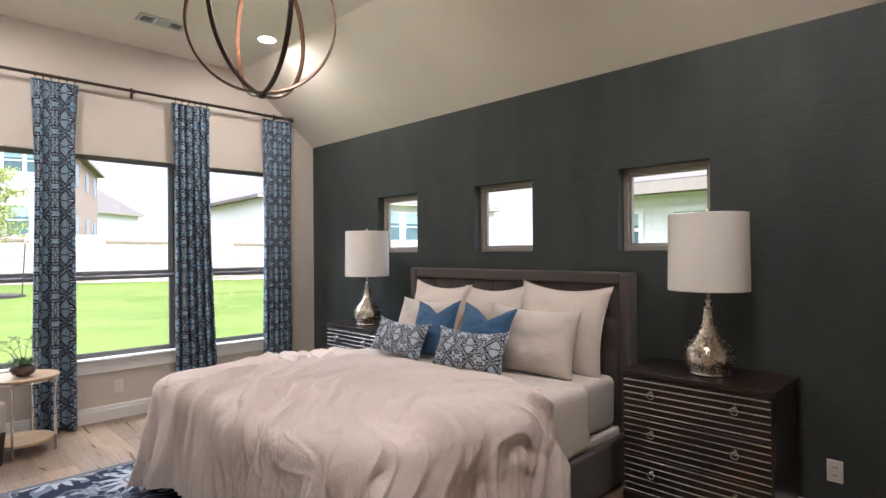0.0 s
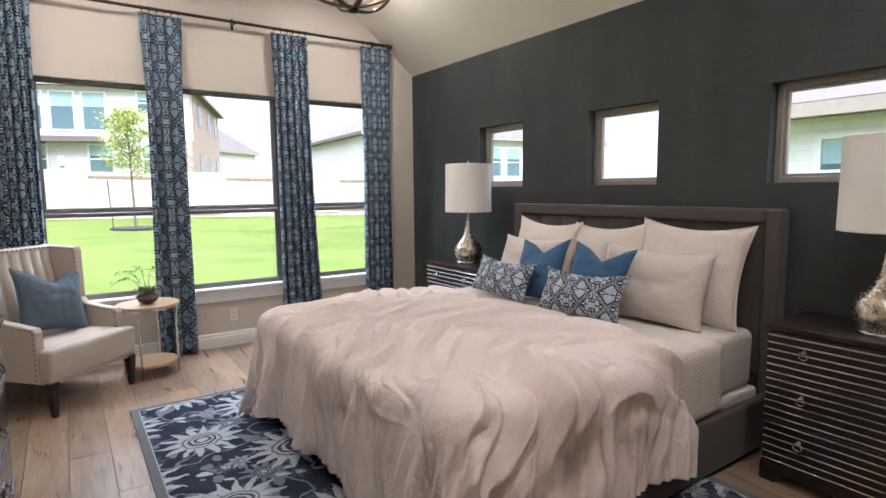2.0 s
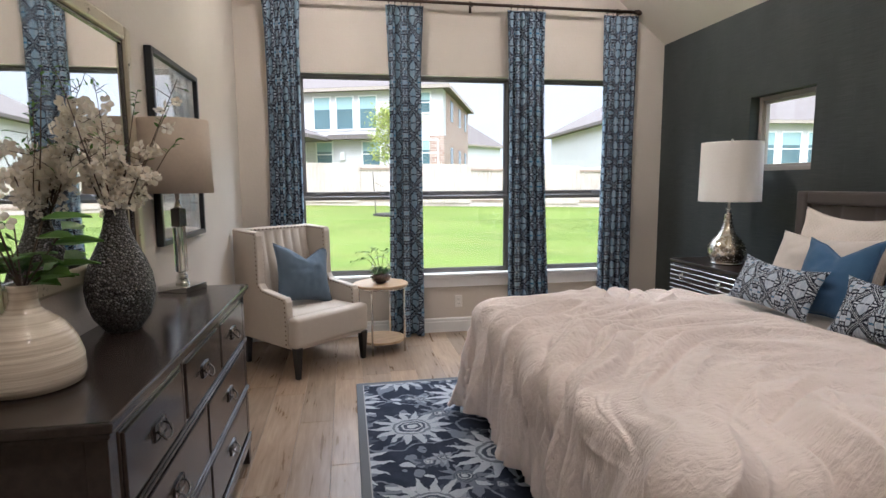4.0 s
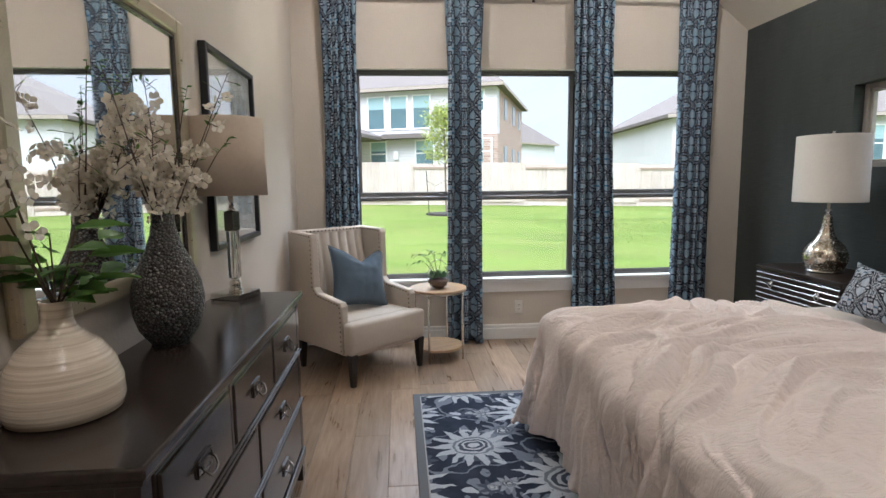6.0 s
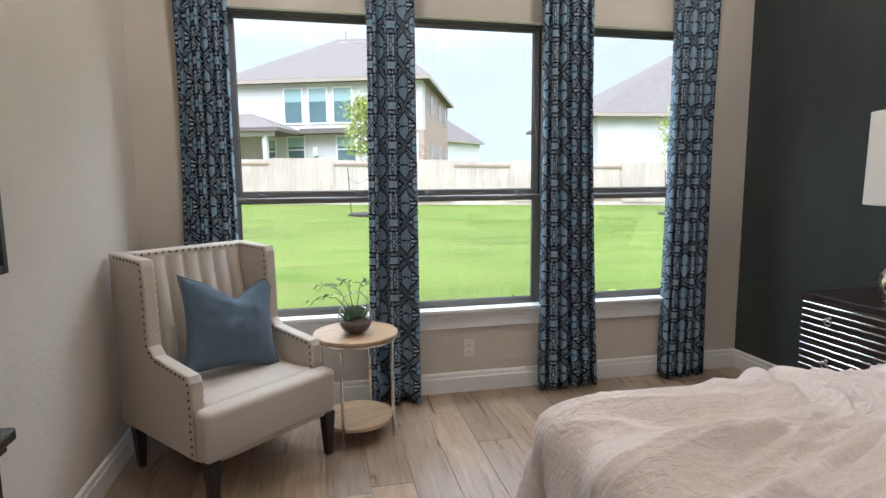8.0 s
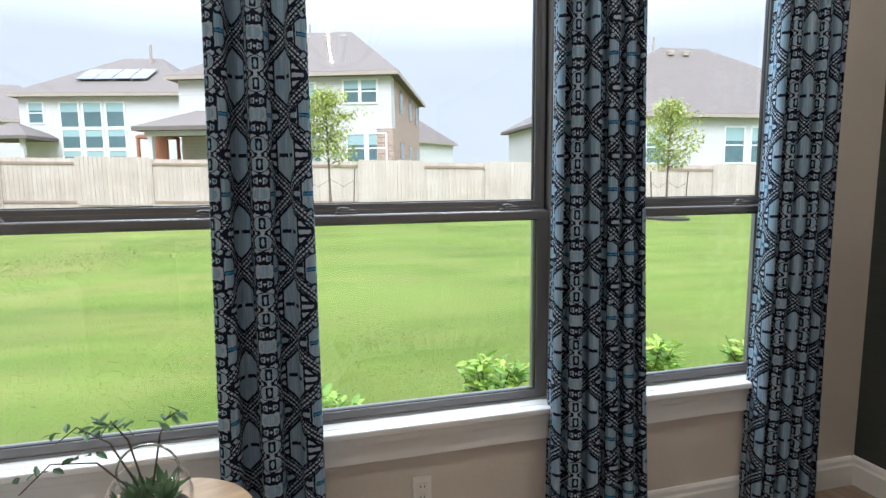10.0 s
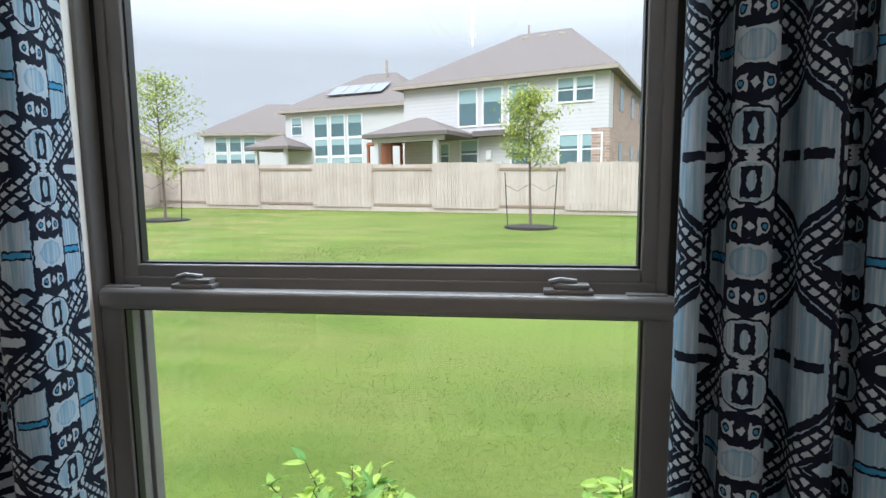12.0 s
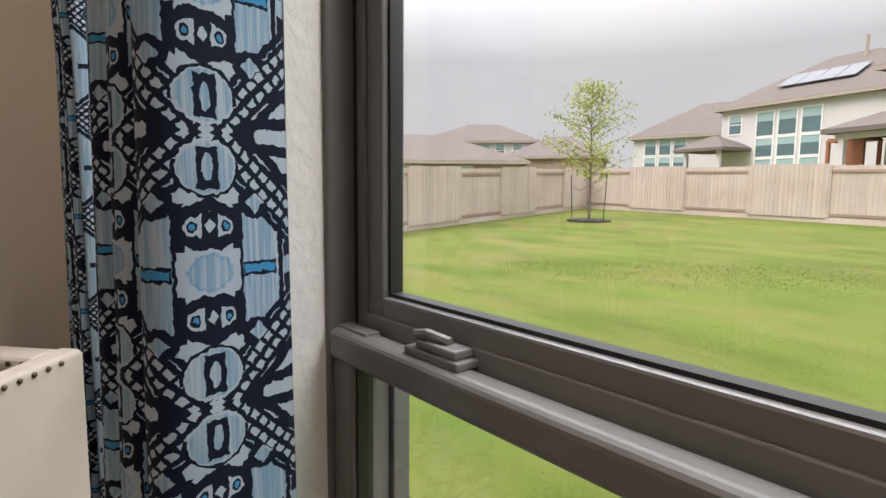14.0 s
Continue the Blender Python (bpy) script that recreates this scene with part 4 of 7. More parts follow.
for x in (-L + 0.06, -0.1):
    for y in (-hw + 0.06, hw - 0.06):
        part("foot", lathe([(0.02, 0.0), (0.024, 0.03)], 12), BLACKLEG, bed, m=pose(x, y, 0))
part("box_spring", boxed(-L + 0.08, -0.12, -hw + 0.07, hw - 0.07, 0.09, 0.34, 0.02, 3), SHEET, bed)


def soft_block(x0, x1, y0, y1, z0, z1, r, n=10, puff=0.012, seed=0):
    bm = boxed(x0, x1, y0, y1, z0, z1, r, 5)
    bmesh.ops.subdivide_edges(bm, edges=[e for e in bm.edges if e.calc_length() > 0.25], cuts=n, use_grid_fill=True)
    for v in bm.verts:
        v.co += v.normal * noise.noise(v.co * 3.0 + Vector((seed, 0, 0))) * puff
    return bm


mat_t = part("mattress", soft_block(BX0 + 0.1, BX1 - 0.125, BY0 + 0.09, BY1 - 0.09, 0.335, 0.665, 0.05, 6), SHEET, m=pose(0, 0, 0), smooth=True)
tagged(mat_t, "thick mattress in a fitted cream sheet on the bed", "mattress")


def ridge(x, y, z, sharp=2.4):
    """A crease: one along the line, falling away to nothing."""
    return max(0.0, 1 - sharp * abs(noise.noise(Vector((x, y, z))))) ** 1.6


def drape(x0, x1, y0, y1, ztop, drop_f, drop_s, puff, nu, nv, seed, fold, top_r=0.09, flare=0.05):
    """Cloth laid on the bed: open at the head (x1), falling over the foot (x0) and both sides."""
    lx, ly = x1 - x0, y1 - y0
    me = bpy.data.meshes.new("drape")
    verts = []

    def fall(d):
        arc = top_r * math.pi / 2
        if d < arc:
            a = d / top_r
            return top_r * math.sin(a), top_r * (1 - math.cos(a))
        e = d - arc
        return top_r + e * flare, top_r + e

    for i in range(nu + 1):
        s = -drop_f + (lx + drop_f) * i / nu
        for j in range(nv + 1):
            t = -drop_s + (ly + 2 * drop_s) * j / nv
            ox, oy = max(0.0, -s), max(0.0, -t, t - ly)
            sy = -1 if t < 0 else 1
            d = (ox ** 3 + oy ** 3) ** (1 / 3)
            px, py = x0 + max(0.0, s), y0 + min(max(t, 0.0), ly)
            qx, qy = x0 + s, y0 + t
            hang, nx, ny, pz = 0.0, 0.0, 0.0, ztop
            if d > 0:
                h = math.hypot(ox, oy)
                out, down = fall(d)
                nx, ny = -ox / h, sy * oy / h
                px += nx * out
                py += ny * out
                pz -= down
                hang = min(1.0, d / 0.2)
            turn = math.atan2(oy, ox) * 0.3 if oy > 0 else 0.0
            along = (y0 - turn - max(0.0, s) if t < 0 else y1 + turn + max(0.0, s)) if oy > 0 else py
            wx = noise.noise(Vector((qx * 2.1, qy * 2.1, seed))) * 0.16
            wy = noise.noise(Vector((qx * 2.1 + 9, qy * 2.1 + 4, seed))) * 0.16
            th = -0.72 + 0.85 * noise.noise(Vector((qx * 0.8 + 3, qy * 0.8 + 7, seed)))
            cx, cy = qx - 2.3 + wx, qy - 3.7 + wy
            e1, e2 = cx * math.cos(th) + cy * math.sin(th), cy * math.cos(th) - cx * math.sin(th)
            g1, g2 = cx * math.cos(th + 0.5) + cy * math.sin(th + 0.5), cy * math.cos(th + 0.5) - cx * math.sin(th + 0.5)
            big = noise.noise(Vector((qx * 1.6 + 2, qy * 1.6 + 5, seed + 1))) * 0.65 + noise.noise(Vector((qx * 3.4, qy * 3.4, seed))) * 0.35
            r1 = ridge(e1 * 1.3, e2 * 3.6, 0.3 + seed, 2.6)
            r2 = ridge(g1 * 2.2 + 3, g2 * 6.4, 2.3 + seed, 2.6)
            r3 = ridge(e1 * 4.0, e2 * 11.0, 5.3 + seed, 2.6)
            r4 = ridge(g1 * 8.0, g2 * 20.0, 7.3 + seed, 2.6)
            gate = 0.55 + 0.45 * noise.noise(Vector((qx * 2.3 + 4, qy * 2.3, seed + 5)))
            pz += (1 - hang) * puff * (big * 0.5 + r1 * 0.5 + gate * (r2 * 0.6 + r3 * 0.4 + r4 * 0.05) - 0.35)
            if d > 0:
                m = noise.noise(Vector((along * 1.6, 4.4 + seed, d * 0.8))) * 0.12
                f0 = noise.noise(Vector(((along + m) * 4.6, d * 0.7, seed + 3.0)))
                f1 = noise.noise(Vector(((along + m) * 9.5, d * 0.9, seed + 6.0)))
                f2 = ridge((along + m) * 6.0, d * 0.9, seed + 8.0, 2.4)
                f3 = ridge((along + m) * 14.0, d * 2.0, seed + 9.0, 2.4)
                w = f0 * 0.7 + f1 * 0.5 + f2 * 0.8 + f3 * 0.16 + r4 * 0.03 - 0.25
                k = fold * hang * (0.5 + 0.5 * min(1.0, d / 0.4)) * w
                px += nx * k
                py += ny * k
                pz += hang * (0.03 * noise.noise(Vector((along * 2.3, 7.7, seed))) + 0.006 * w)
            verts.append((px, py, pz))
    w = nv + 1
    faces = [(i * w + j, (i + 1) * w + j, (i + 1) * w + j + 1, i * w + j + 1) for i in range(nu) for j in range(nv)]
    me.from_pydata(verts, [], faces)
    me.polygons.foreach_set("use_smooth", [True] * len(me.polygons))
    return me


def settle(x0, x1, y0, y1, top, drop_f, drop_s, step, seed, turns):
    """A full, soft sheet let down over the bed: foot at x0, open head edge at x1, hanging over the foot and both sides."""
    rs = np.random.RandomState(seed)
    nu, nv = int((x1 - x0 + drop_f) / step) + 1, int((y1 - y0 + 2 * drop_s) / step) + 1
    s = np.repeat(np.linspace(-drop_f, x1 - x0, nu)[:, None], nv, 1)
    t = np.repeat(np.linspace(-drop_s, y1 - y0 + drop_s, nv)[None, :], nu, 0)
    ox, oy = np.maximum(0, -s) / drop_f, np.maximum(0, np.maximum(-t, t - (y1 - y0))) / drop_s
    cut = np.where((ox > 0) & (oy > 0), np.maximum(ox, oy) / np.maximum(1e-6, (ox ** 2 + oy ** 2) ** 0.5), 1.0)
    cut = cut * (1 - 0.14 * np.minimum(ox, oy))
    s = np.where(s < 0, s * cut, s)
    t = np.where(t < 0, t * cut, np.where(t > y1 - y0, y1 - y0 + (t - y1 + y0) * cut, t))

    def lumps(k, m):
        """Smooth random hills, k by m of them."""
        g = rs.rand(k + 2, m + 2) - 0.5
        ui, vi = np.linspace(0, k, nu), np.linspace(0, m, nv)
        a, b = ui.astype(int), vi.astype(int)
        fu, fv = (ui - a)[:, None], (vi - b)[None, :]
        fu, fv = fu * fu * (3 - 2 * fu), fv * fv * (3 - 2 * fv)
        return (g[np.ix_(a, b)] * (1 - fu) + g[np.ix_(a + 1, b)] * fu) * (1 - fv) + (g[np.ix_(a, b + 1)] * (1 - fu) + g[np.ix_(a + 1, b + 1)] * fu) * fv

    s = np.where(s > 0, s * (1 - 0.15 * np.exp(-((t - 0.02) / 0.22) ** 2)), s)  # the open edge is drawn back at one side
    flat = np.stack([x0 + s, y0 + t], -1)
    P = np.concatenate([flat, (top(x0 + s, y0 + t) + 0.02)[..., None]], -1)
    P[..., 2] += lumps(5, 8) * 0.05 + lumps(10, 22) * 0.05 + lumps(26, 50) * 0.02
    loose_u, loose_v = 1.02 + lumps(6, 8) * 0.04, 1.03 + lumps(6, 8) * 0.05

    def pair(sa, sb, loose, k):
        d = flat[sb] - flat[sa]
        return sa, sb, (np.sqrt((d * d).sum(-1, keepdims=True)) * ((loose[sa] + loose[sb]) / 2)[..., None]), k

    links = []
    mean = (loose_u + loose_v) / 2
    for o in (0, 1):
        links.append(pair(np.s_[o:nu - 1:2, :], np.s_[o + 1:nu:2, :], loose_u, 1.0))
        links.append(pair(np.s_[:, o:nv - 1:2], np.s_[:, o + 1:nv:2], loose_v, 1.0))
        links.append(pair(np.s_[o:nu - 1:2, :-1], np.s_[o + 1:nu:2, 1:], mean, 0.3))
        links.append(pair(np.s_[o:nu - 1:2, 1:], np.s_[o + 1:nu:2, :-1], mean, 0.3))
    for gap, k in ((2, 0.12), (4, 0.03)):
        for o in range(2 * gap):
            iu = np.array([i for i in range(nu - gap) if i % (2 * gap) == o])
            iv = np.array([i for i in range(nv - gap) if i % (2 * gap) == o])
            links.append(pair((iu, slice(None)), (iu + gap, slice(None)), loose_u, k))
            links.append(pair((slice(None), iv), (slice(None), iv + gap), loose_v, k))
    V = np.zeros_like(P)
    dt, r = 1 / 60, 0.11
    for turn in range(turns):
        V[..., 2] -= 1.0 * dt
        V *= 0.97
        Q = P + V * dt
        for rep in range(3):
            for a, b, ln, k in links:
                d = Q[b] - Q[a]
                n = np.sqrt((d * d).sum(-1, keepdims=True)) + 1e-9
                e = n - ln
                if k < 0.2:
                    e = np.minimum(e, 0)
                d *= 0.5 * k * e / n
                Q[a] = Q[a] + d
                Q[b] = Q[b] - d
            zt = top(Q[..., 0], Q[..., 1])
            core = np.stack([np.maximum(Q[..., 0], x0 + r), np.clip(Q[..., 1], y0 + r, y1 - r), np.minimum(Q[..., 2], zt - r)], -1)
            d = Q - core
            n = np.sqrt((d * d).sum(-1))
            inside = n < r
            out = core + d * (r / np.maximum(n, 1e-6))[..., None]
            Q = np.where((inside & (n > 1e-6))[..., None], out, Q)
            Q[..., 2] = np.where(n <= 1e-6, zt, np.maximum(Q[..., 2], 0.05))
            grip = 0.995 * np.clip(1.2 - (Q[..., 2] - zt) / 0.06, 0, 1) * (Q[..., 0] > x0 + 0.05) * (Q[..., 1] > y0 + 0.05) * (Q[..., 1] < y1 - 0.05)
            Q[..., :2] += (P[..., :2] - Q[..., :2]) * grip[..., None]
        V = (Q - P) / dt
        V[inside] *= 0.3
        P = Q
    for k in range(4):
        P[1:-1, 1:-1] += 0.25 * (P[2:, 1:-1] + P[:-2, 1:-1] + P[1:-1, 2:] + P[1:-1, :-2] - 4 * P[1:-1, 1:-1])
        P[0, 1:-1] += 0.25 * (P[0, 2:] + P[0, :-2] - 2 * P[0, 1:-1])
        P[1:-1, [0, -1]] += 0.25 * (P[2:, [0, -1]] + P[:-2, [0, -1]] - 2 * P[1:-1, [0, -1]])
    return P, s, t


def finer(A, k):
    """The grid with k - 1 points put in between each two."""
    for ax in (0, 1):
        n = A.shape[ax]
        q = np.linspace(0, n - 1, (n - 1) * k + 1)
        a = np.minimum(q.astype(int), n - 2)
        f = (q - a).reshape([-1 if d == ax else 1 for d in range(A.ndim)])
        A = np.take(A, a, ax) * (1 - f) + np.take(A, a + 1, ax) * f
    return A


def rumpled(P, s, t, width, seed, amount):
    """Works billows, pleats and creases into a settled sheet; s runs up the bed, t across it."""
    P, s, t = finer(P, 3), finer(s, 3), finer(t, 3)
    N = np.cross(np.gradient(P, axis=0), np.gradient(P, axis=1))
    N /= np.linalg.norm(N, axis=-1, keepdims=True) + 1e-9
    nu, nv = s.shape
    D = np.zeros_like(s)
    nz = lambda x, y, z: noise.noise(Vector((x, y, z)))

    def soft(x):
        return math.sqrt(x * x + 0.0025) - 0.05

    for i in range(nu):
        for j in range(nv):
            p, q = s[i, j], t[i, j]
            foot = min(1.0, max(0.0, -p / 0.24))
            side = min(1.0, max(0.0, -q, q - width) / 0.3)
            wx = 0.1 * nz(p * 2.0, q * 2.0, seed) + 0.016 * nz(p * 6.0, q * 6.0, seed + 3)
            wy = 0.1 * nz(p * 2.0 + 7, q * 2.0 + 3, seed) + 0.016 * nz(p * 6.0 + 5, q * 6.0, seed + 3)
            th = 0.55 + 0.75 * nz(p * 0.9 + 2, q * 0.9, seed + 9)
            x, y = p + wx, q + wy
            a, b = x * math.cos(th) + y * math.sin(th), y * math.cos(th) - x * math.sin(th)
            h = 0.0
            flat = (1 - foot) * (1 - side)
            if flat > 0:
                big = soft(nz(a * 1.5, b * 3.3, seed + 1))
                mid = soft(nz(a * 1.7 + 4, b * 7.0, seed + 2))
                line = max(0.0, 1 - 5.0 * abs(nz(a * 1.2 + 1, b * 5.2 + 6, seed + 4))) ** 2
                fine = max(0.0, 1 - 4.0 * abs(nz(a * 3.2 + 2, b * 14.0 + 6, seed + 5))) ** 2
                gate = min(1.0, max(0.0, 0.6 + 1.2 * nz(p * 2.2, q * 2.2 + 5, seed + 6)))
                h += flat * (0.11 * big + 0.085 * mid + 0.02 * line + 0.013 * gate * fine - 0.048)
            for w, along, down in ((foot * (1 - 0.6 * side), y, p), (side * (1 - 0.6 * foot), x, q)):
                if w > 0:
                    c = along + 0.05 * nz(along * 1.5, down * 1.2, seed + 7)
                    pleat = soft(nz(c * 7.6, down * 0.8 + 2, seed + 8))
                    small = soft(nz(c * 15.0, down * 1.6 + 9, seed + 8))
                    crisp = max(0.0, 1 - 4.0 * abs(nz(c * 10.0 + 3, down * 1.8, seed + 11))) ** 2
                    h += w * (0.105 * pleat + 0.045 * small + 0.012 * crisp - 0.032)
            D[i, j] = h
    P = P + N * (amount * D)[..., None]
    me = bpy.data.meshes.new("rumpled_cloth")
    faces = [(i * nv + j, (i + 1) * nv + j, (i + 1) * nv + j + 1, i * nv + j + 1) for i in range(nu - 1) for j in range(nv - 1)]
    me.from_pydata(P.reshape(-1, 3).tolist(), [], faces)
    me.polygons.foreach_set("use_smooth", [True] * len(me.polygons))
    return me


def duvet_top(x, y):
    """Height of the bedding under the duvet: fuller up the bed, thinning out at the open edge."""
    f = np.clip((x - 1.66) / 1.0, 0, 1)
    h = np.clip((x - 2.85) / 0.27, 0, 1)
    return 0.715 + 0.045 * f * f * (3 - 2 * f) - 0.055 * h * h + 0.012 * np.sin(5.1 * x + 2.0 * y) * np.sin(4.3 * y + 1.0)


def laid(name, me, material, label, category, thick):
    me.materials.append(material)
    ob = new(name, me)
    s = ob.modifiers.new("thickness", "SOLIDIFY")
    s.thickness, s.offset = thick, -1
    return tagged(ob, label, category)


laid("coverlet", drape(2.6, 3.40, BY0 + 0.085, BY1 - 0.085, 0.682, 0.0, 0.4, 0.006, 30, 120, 4, 0.012, 0.055, flare=0.02), QUILT,
     "cream quilted coverlet folded over the mattress", "coverlet", 0.008)
sheet = settle(1.675, 3.12, BY0 - 0.05, BY1 + 0.01, duvet_top, 0.51, 0.46, 0.02, 2, 150)
laid("duvet", rumpled(*sheet, BY1 - BY0 + 0.06, 2.0, 1.0), DUVET, "rumpled cream linen duvet spread over the bed", "duvet", 0.015)


def cushion(name, w, h, d, m, material, label, seed, pinch=0.75, rows=26, category="pillow", group="pillows on the bed", chop=0.0, piping=None, ears=0.1):
    """A stuffed pillow: w along x, h along z, d thick along y, with pointed corners."""
    me = bpy.data.meshes.new(name)
    verts, faces = [], []
    n = rows
    rnd = Vector((seed * 5.3, seed * 2.1, 0))
    idx = {}
    for side in (1, -1):
        for i in range(n + 1):
            for j in range(n + 1):
                u, v = 2 * i / n - 1, 2 * j / n - 1
                if side == -1 and (i in (0, n) or j in (0, n)):
                    idx[side, i, j] = idx[1, i, j]
                    continue
                su = 1 - ears * (1 - v * v) * abs(u) ** 2
                svv = 1 - ears * (1 - u * u) * abs(v) ** 2
                x, z = u * w / 2 * su, v * h / 2 * svv
                inner = (max(0.0, 1 - u * u) ** 0.55) * (max(0.0, 1 - v * v) ** 0.55)
                nn = noise.noise(Vector((u * 1.7, v * 1.7, side * 2.0)) + rnd)
                cr = abs(noise.noise(Vector((u * 3.6, v * 3.6, side * 5.0)) + rnd))
                y = -side * d / 2 * inner * (1 + 0.22 * nn - 0.2 * cr)
                z -= 0.02 * (1 - u * u) * max(0.0, v) + chop * max(0.0, 1 - abs(u - 0.1) * 1.6) ** 1.3 * max(0.0, v) ** 2
                y += side * chop * 0.35 * math.exp(-((u - 0.1) / 0.16) ** 2) * max(0.0, v) * inner
                idx[side, i, j] = len(verts)
                verts.append((x, y, z))
    for side in (1, -1):
        for i in range(n):
            for j in range(n):
                q = (idx[side, i, j], idx[side, i + 1, j], idx[side, i + 1, j + 1], idx[side, i, j + 1])
                faces.append(q if side == 1 else q[::-1])
    me.from_pydata(verts, [], faces)
    me.polygons.foreach_set("use_smooth", [True] * len(me.polygons))
    me.materials.append(material)
    t = thing(name, m, label, category, group)
    ob = new("pillow_cover", me)
    ob.parent = t
    if piping:
        ring = [idx[1, i, 0] for i in range(n + 1)] + [idx[1, n, j] for j in range(1, n + 1)] + [idx[1, i, n] for i in range(n - 1, -1, -1)] + [idx[1, 0, j] for j in range(n - 1, 0, -1)]
        bm = bmesh.new()
        tube(bm, [verts[k] for k in ring] + [verts[ring[0]]], 0.0045, 6)
        part("piping", bm, piping, t, smooth=True)
    return t


def on_bed(x, y, z, lean, turn=0.0, roll=0.0):
    """Pose of a pillow that stands facing the foot of the bed, leaning back."""
    return pose(x, y, z, 0, 0, -90 + turn) @ pose(0, 0, 0, -lean, 0, 0) @ pose(0, 0, 0, 0, roll, 0)


cushion("euro_sham", 0.70, 0.62, 0.2, on_bed(3.76, 3.096, 0.955, 14, 3, 2), SHAM, "large cream quilted square sham against the headboard", 1, ears=0.12, piping=SHAM)
cushion("euro_sham", 0.66, 0.60, 0.2, on_bed(3.765, 3.696, 0.935, 14, -2, -3), SHAM, "large cream quilted square sham against the headboard", 2, ears=0.12, piping=SHAM)
cushion("euro_sham", 0.70, 0.60, 0.2, on_bed(3.76, 4.306, 0.935, 14, -3, 2), SHAM, "large cream quilted square sham against the headboard", 3, ears=0.12, piping=SHAM)
cushion("king_pillow", 0.72, 0.46, 0.2, on_bed(3.565, 3.206, 0.885, 18, 3, 1), KING, "pale grey-beige king pillow propped on the shams", 4, ears=0.07)
cushion("king_pillow", 0.74, 0.46, 0.2, on_bed(3.57, 4.236, 0.885, 18, -4, -1), KING, "pale grey-beige king pillow propped on the shams", 5, ears=0.07)
cushion("blue_pillow", 0.46, 0.45, 0.17, on_bed(3.40, 3.486, 0.895, 22, 2, 3), BLUE, "denim blue square throw pillow with navy piping", 6, piping=BLUE, ears=0.14, chop=0.07)
cushion("blue_pillow", 0.46, 0.45, 0.17, on_bed(3.42, 3.996, 0.895, 22, -3, -4), BLUE, "denim blue square throw pillow with navy piping", 7, piping=BLUE, ears=0.14, chop=0.07)
cushion("lumbar_pillow", 0.62, 0.29, 0.15, on_bed(3.22, 3.446, 0.835, 24, 2, -1), LUMBAR, "navy and white ikat lumbar pillow", 8, ears=0.1)
cushion("lumbar_pillow", 0.64, 0.28, 0.15, on_bed(3.25, 4.196, 0.835, 24, -4, 1), LUMBAR, "navy and white ikat lumbar pillow", 9, ears=0.1)

# ---------------------------------------------------------------- nightstands and lamps
def nightstand(m, label):
    """Local: x across the front, front at -y, back at 0."""
    w, d, h = 0.78, 0.47, 0.795
    t = thing("nightstand", m, label, "nightstand", "pair of nightstands")
    part("body", boxed(-w / 2 + 0.008, w / 2 - 0.008, -d + 0.012, 0, 0.09, h - 0.03, 0.003), ESPRESSO, t)
    part("top", boxed(-w / 2 - 0.006, w / 2 + 0.006, -d - 0.006, 0, h - 0.03, h, 0.004), ESPRESSO, t)
    bb = bmesh.new()
    slab(bb, [(-w / 2, 0.0), (-w / 2 + 0.07, 0.0), (-w / 2 + 0.11, 0.05), (w / 2 - 0.11, 0.05), (w / 2 - 0.07, 0.0), (w / 2, 0.0), (w / 2, 0.095), (-w / 2, 0.095)], -d + 0.004, -d + 0.03)
    for s in (-1, 1):
        box(bb, s * w / 2 - (0.02 if s > 0 else 0), s * w / 2 + (0.02 if s < 0 else 0), -d + 0.03, -0.005, 0.0, 0.095)
    part("plinth", bb, ESPRESSO, t)
    zs = [0.1, 0.322, 0.544, 0.762]
    for z0, z1 in zip(zs, zs[1:]):
        dr = part("drawer", boxed(-w / 2 + 0.012, w / 2 - 0.012, -d - 0.004, -d + 0.014, z0 + 0.002, z1 - 0.002, 0.002), ESPRESSO, t)
        n = 6
        for i in range(n):
            z = z0 + (z1 - z0) * (i + 0.5) / n
            part("metal_strip", boxed(-w / 2 + 0.014, w / 2 - 0.014, -d - 0.0075, -d - 0.003, z - 0.0042, z + 0.0042, 0.001, 1), SILVER, dr)
        for x in (-0.215, 0.215):
            zc = (z0 + z1) / 2 + 0.035
            p = lathe([(0.0, 0), (0.013, 0.001), (0.013, 0.006), (0.006, 0.01), (0.006, 0.02), (0.009, 0.024), (0.0, 0.027)], 14)
            k = part("knob", p, CHROME, dr, "chrome ring pull", smooth=True)
            k.matrix_basis = pose(x, -d - 0.004, zc, 90, 0, 0)
            rb = bmesh.new()
            torus(rb, 0.019, 0.0032, 20, 6)
            r = part("ring", rb, CHROME, dr, smooth=True)
            r.matrix_basis = pose(x, -d - 0.02, zc - 0.016, 12, 0, 0)
    return t


nightstand(pose(3.975, 2.12, 0, 0, 0, -90), "espresso nightstand banded with silver strips and ring pulls")
nightstand(pose(3.975, 5.185, 0, 0, 0, -90), "espresso nightstand banded with silver strips and ring pulls")


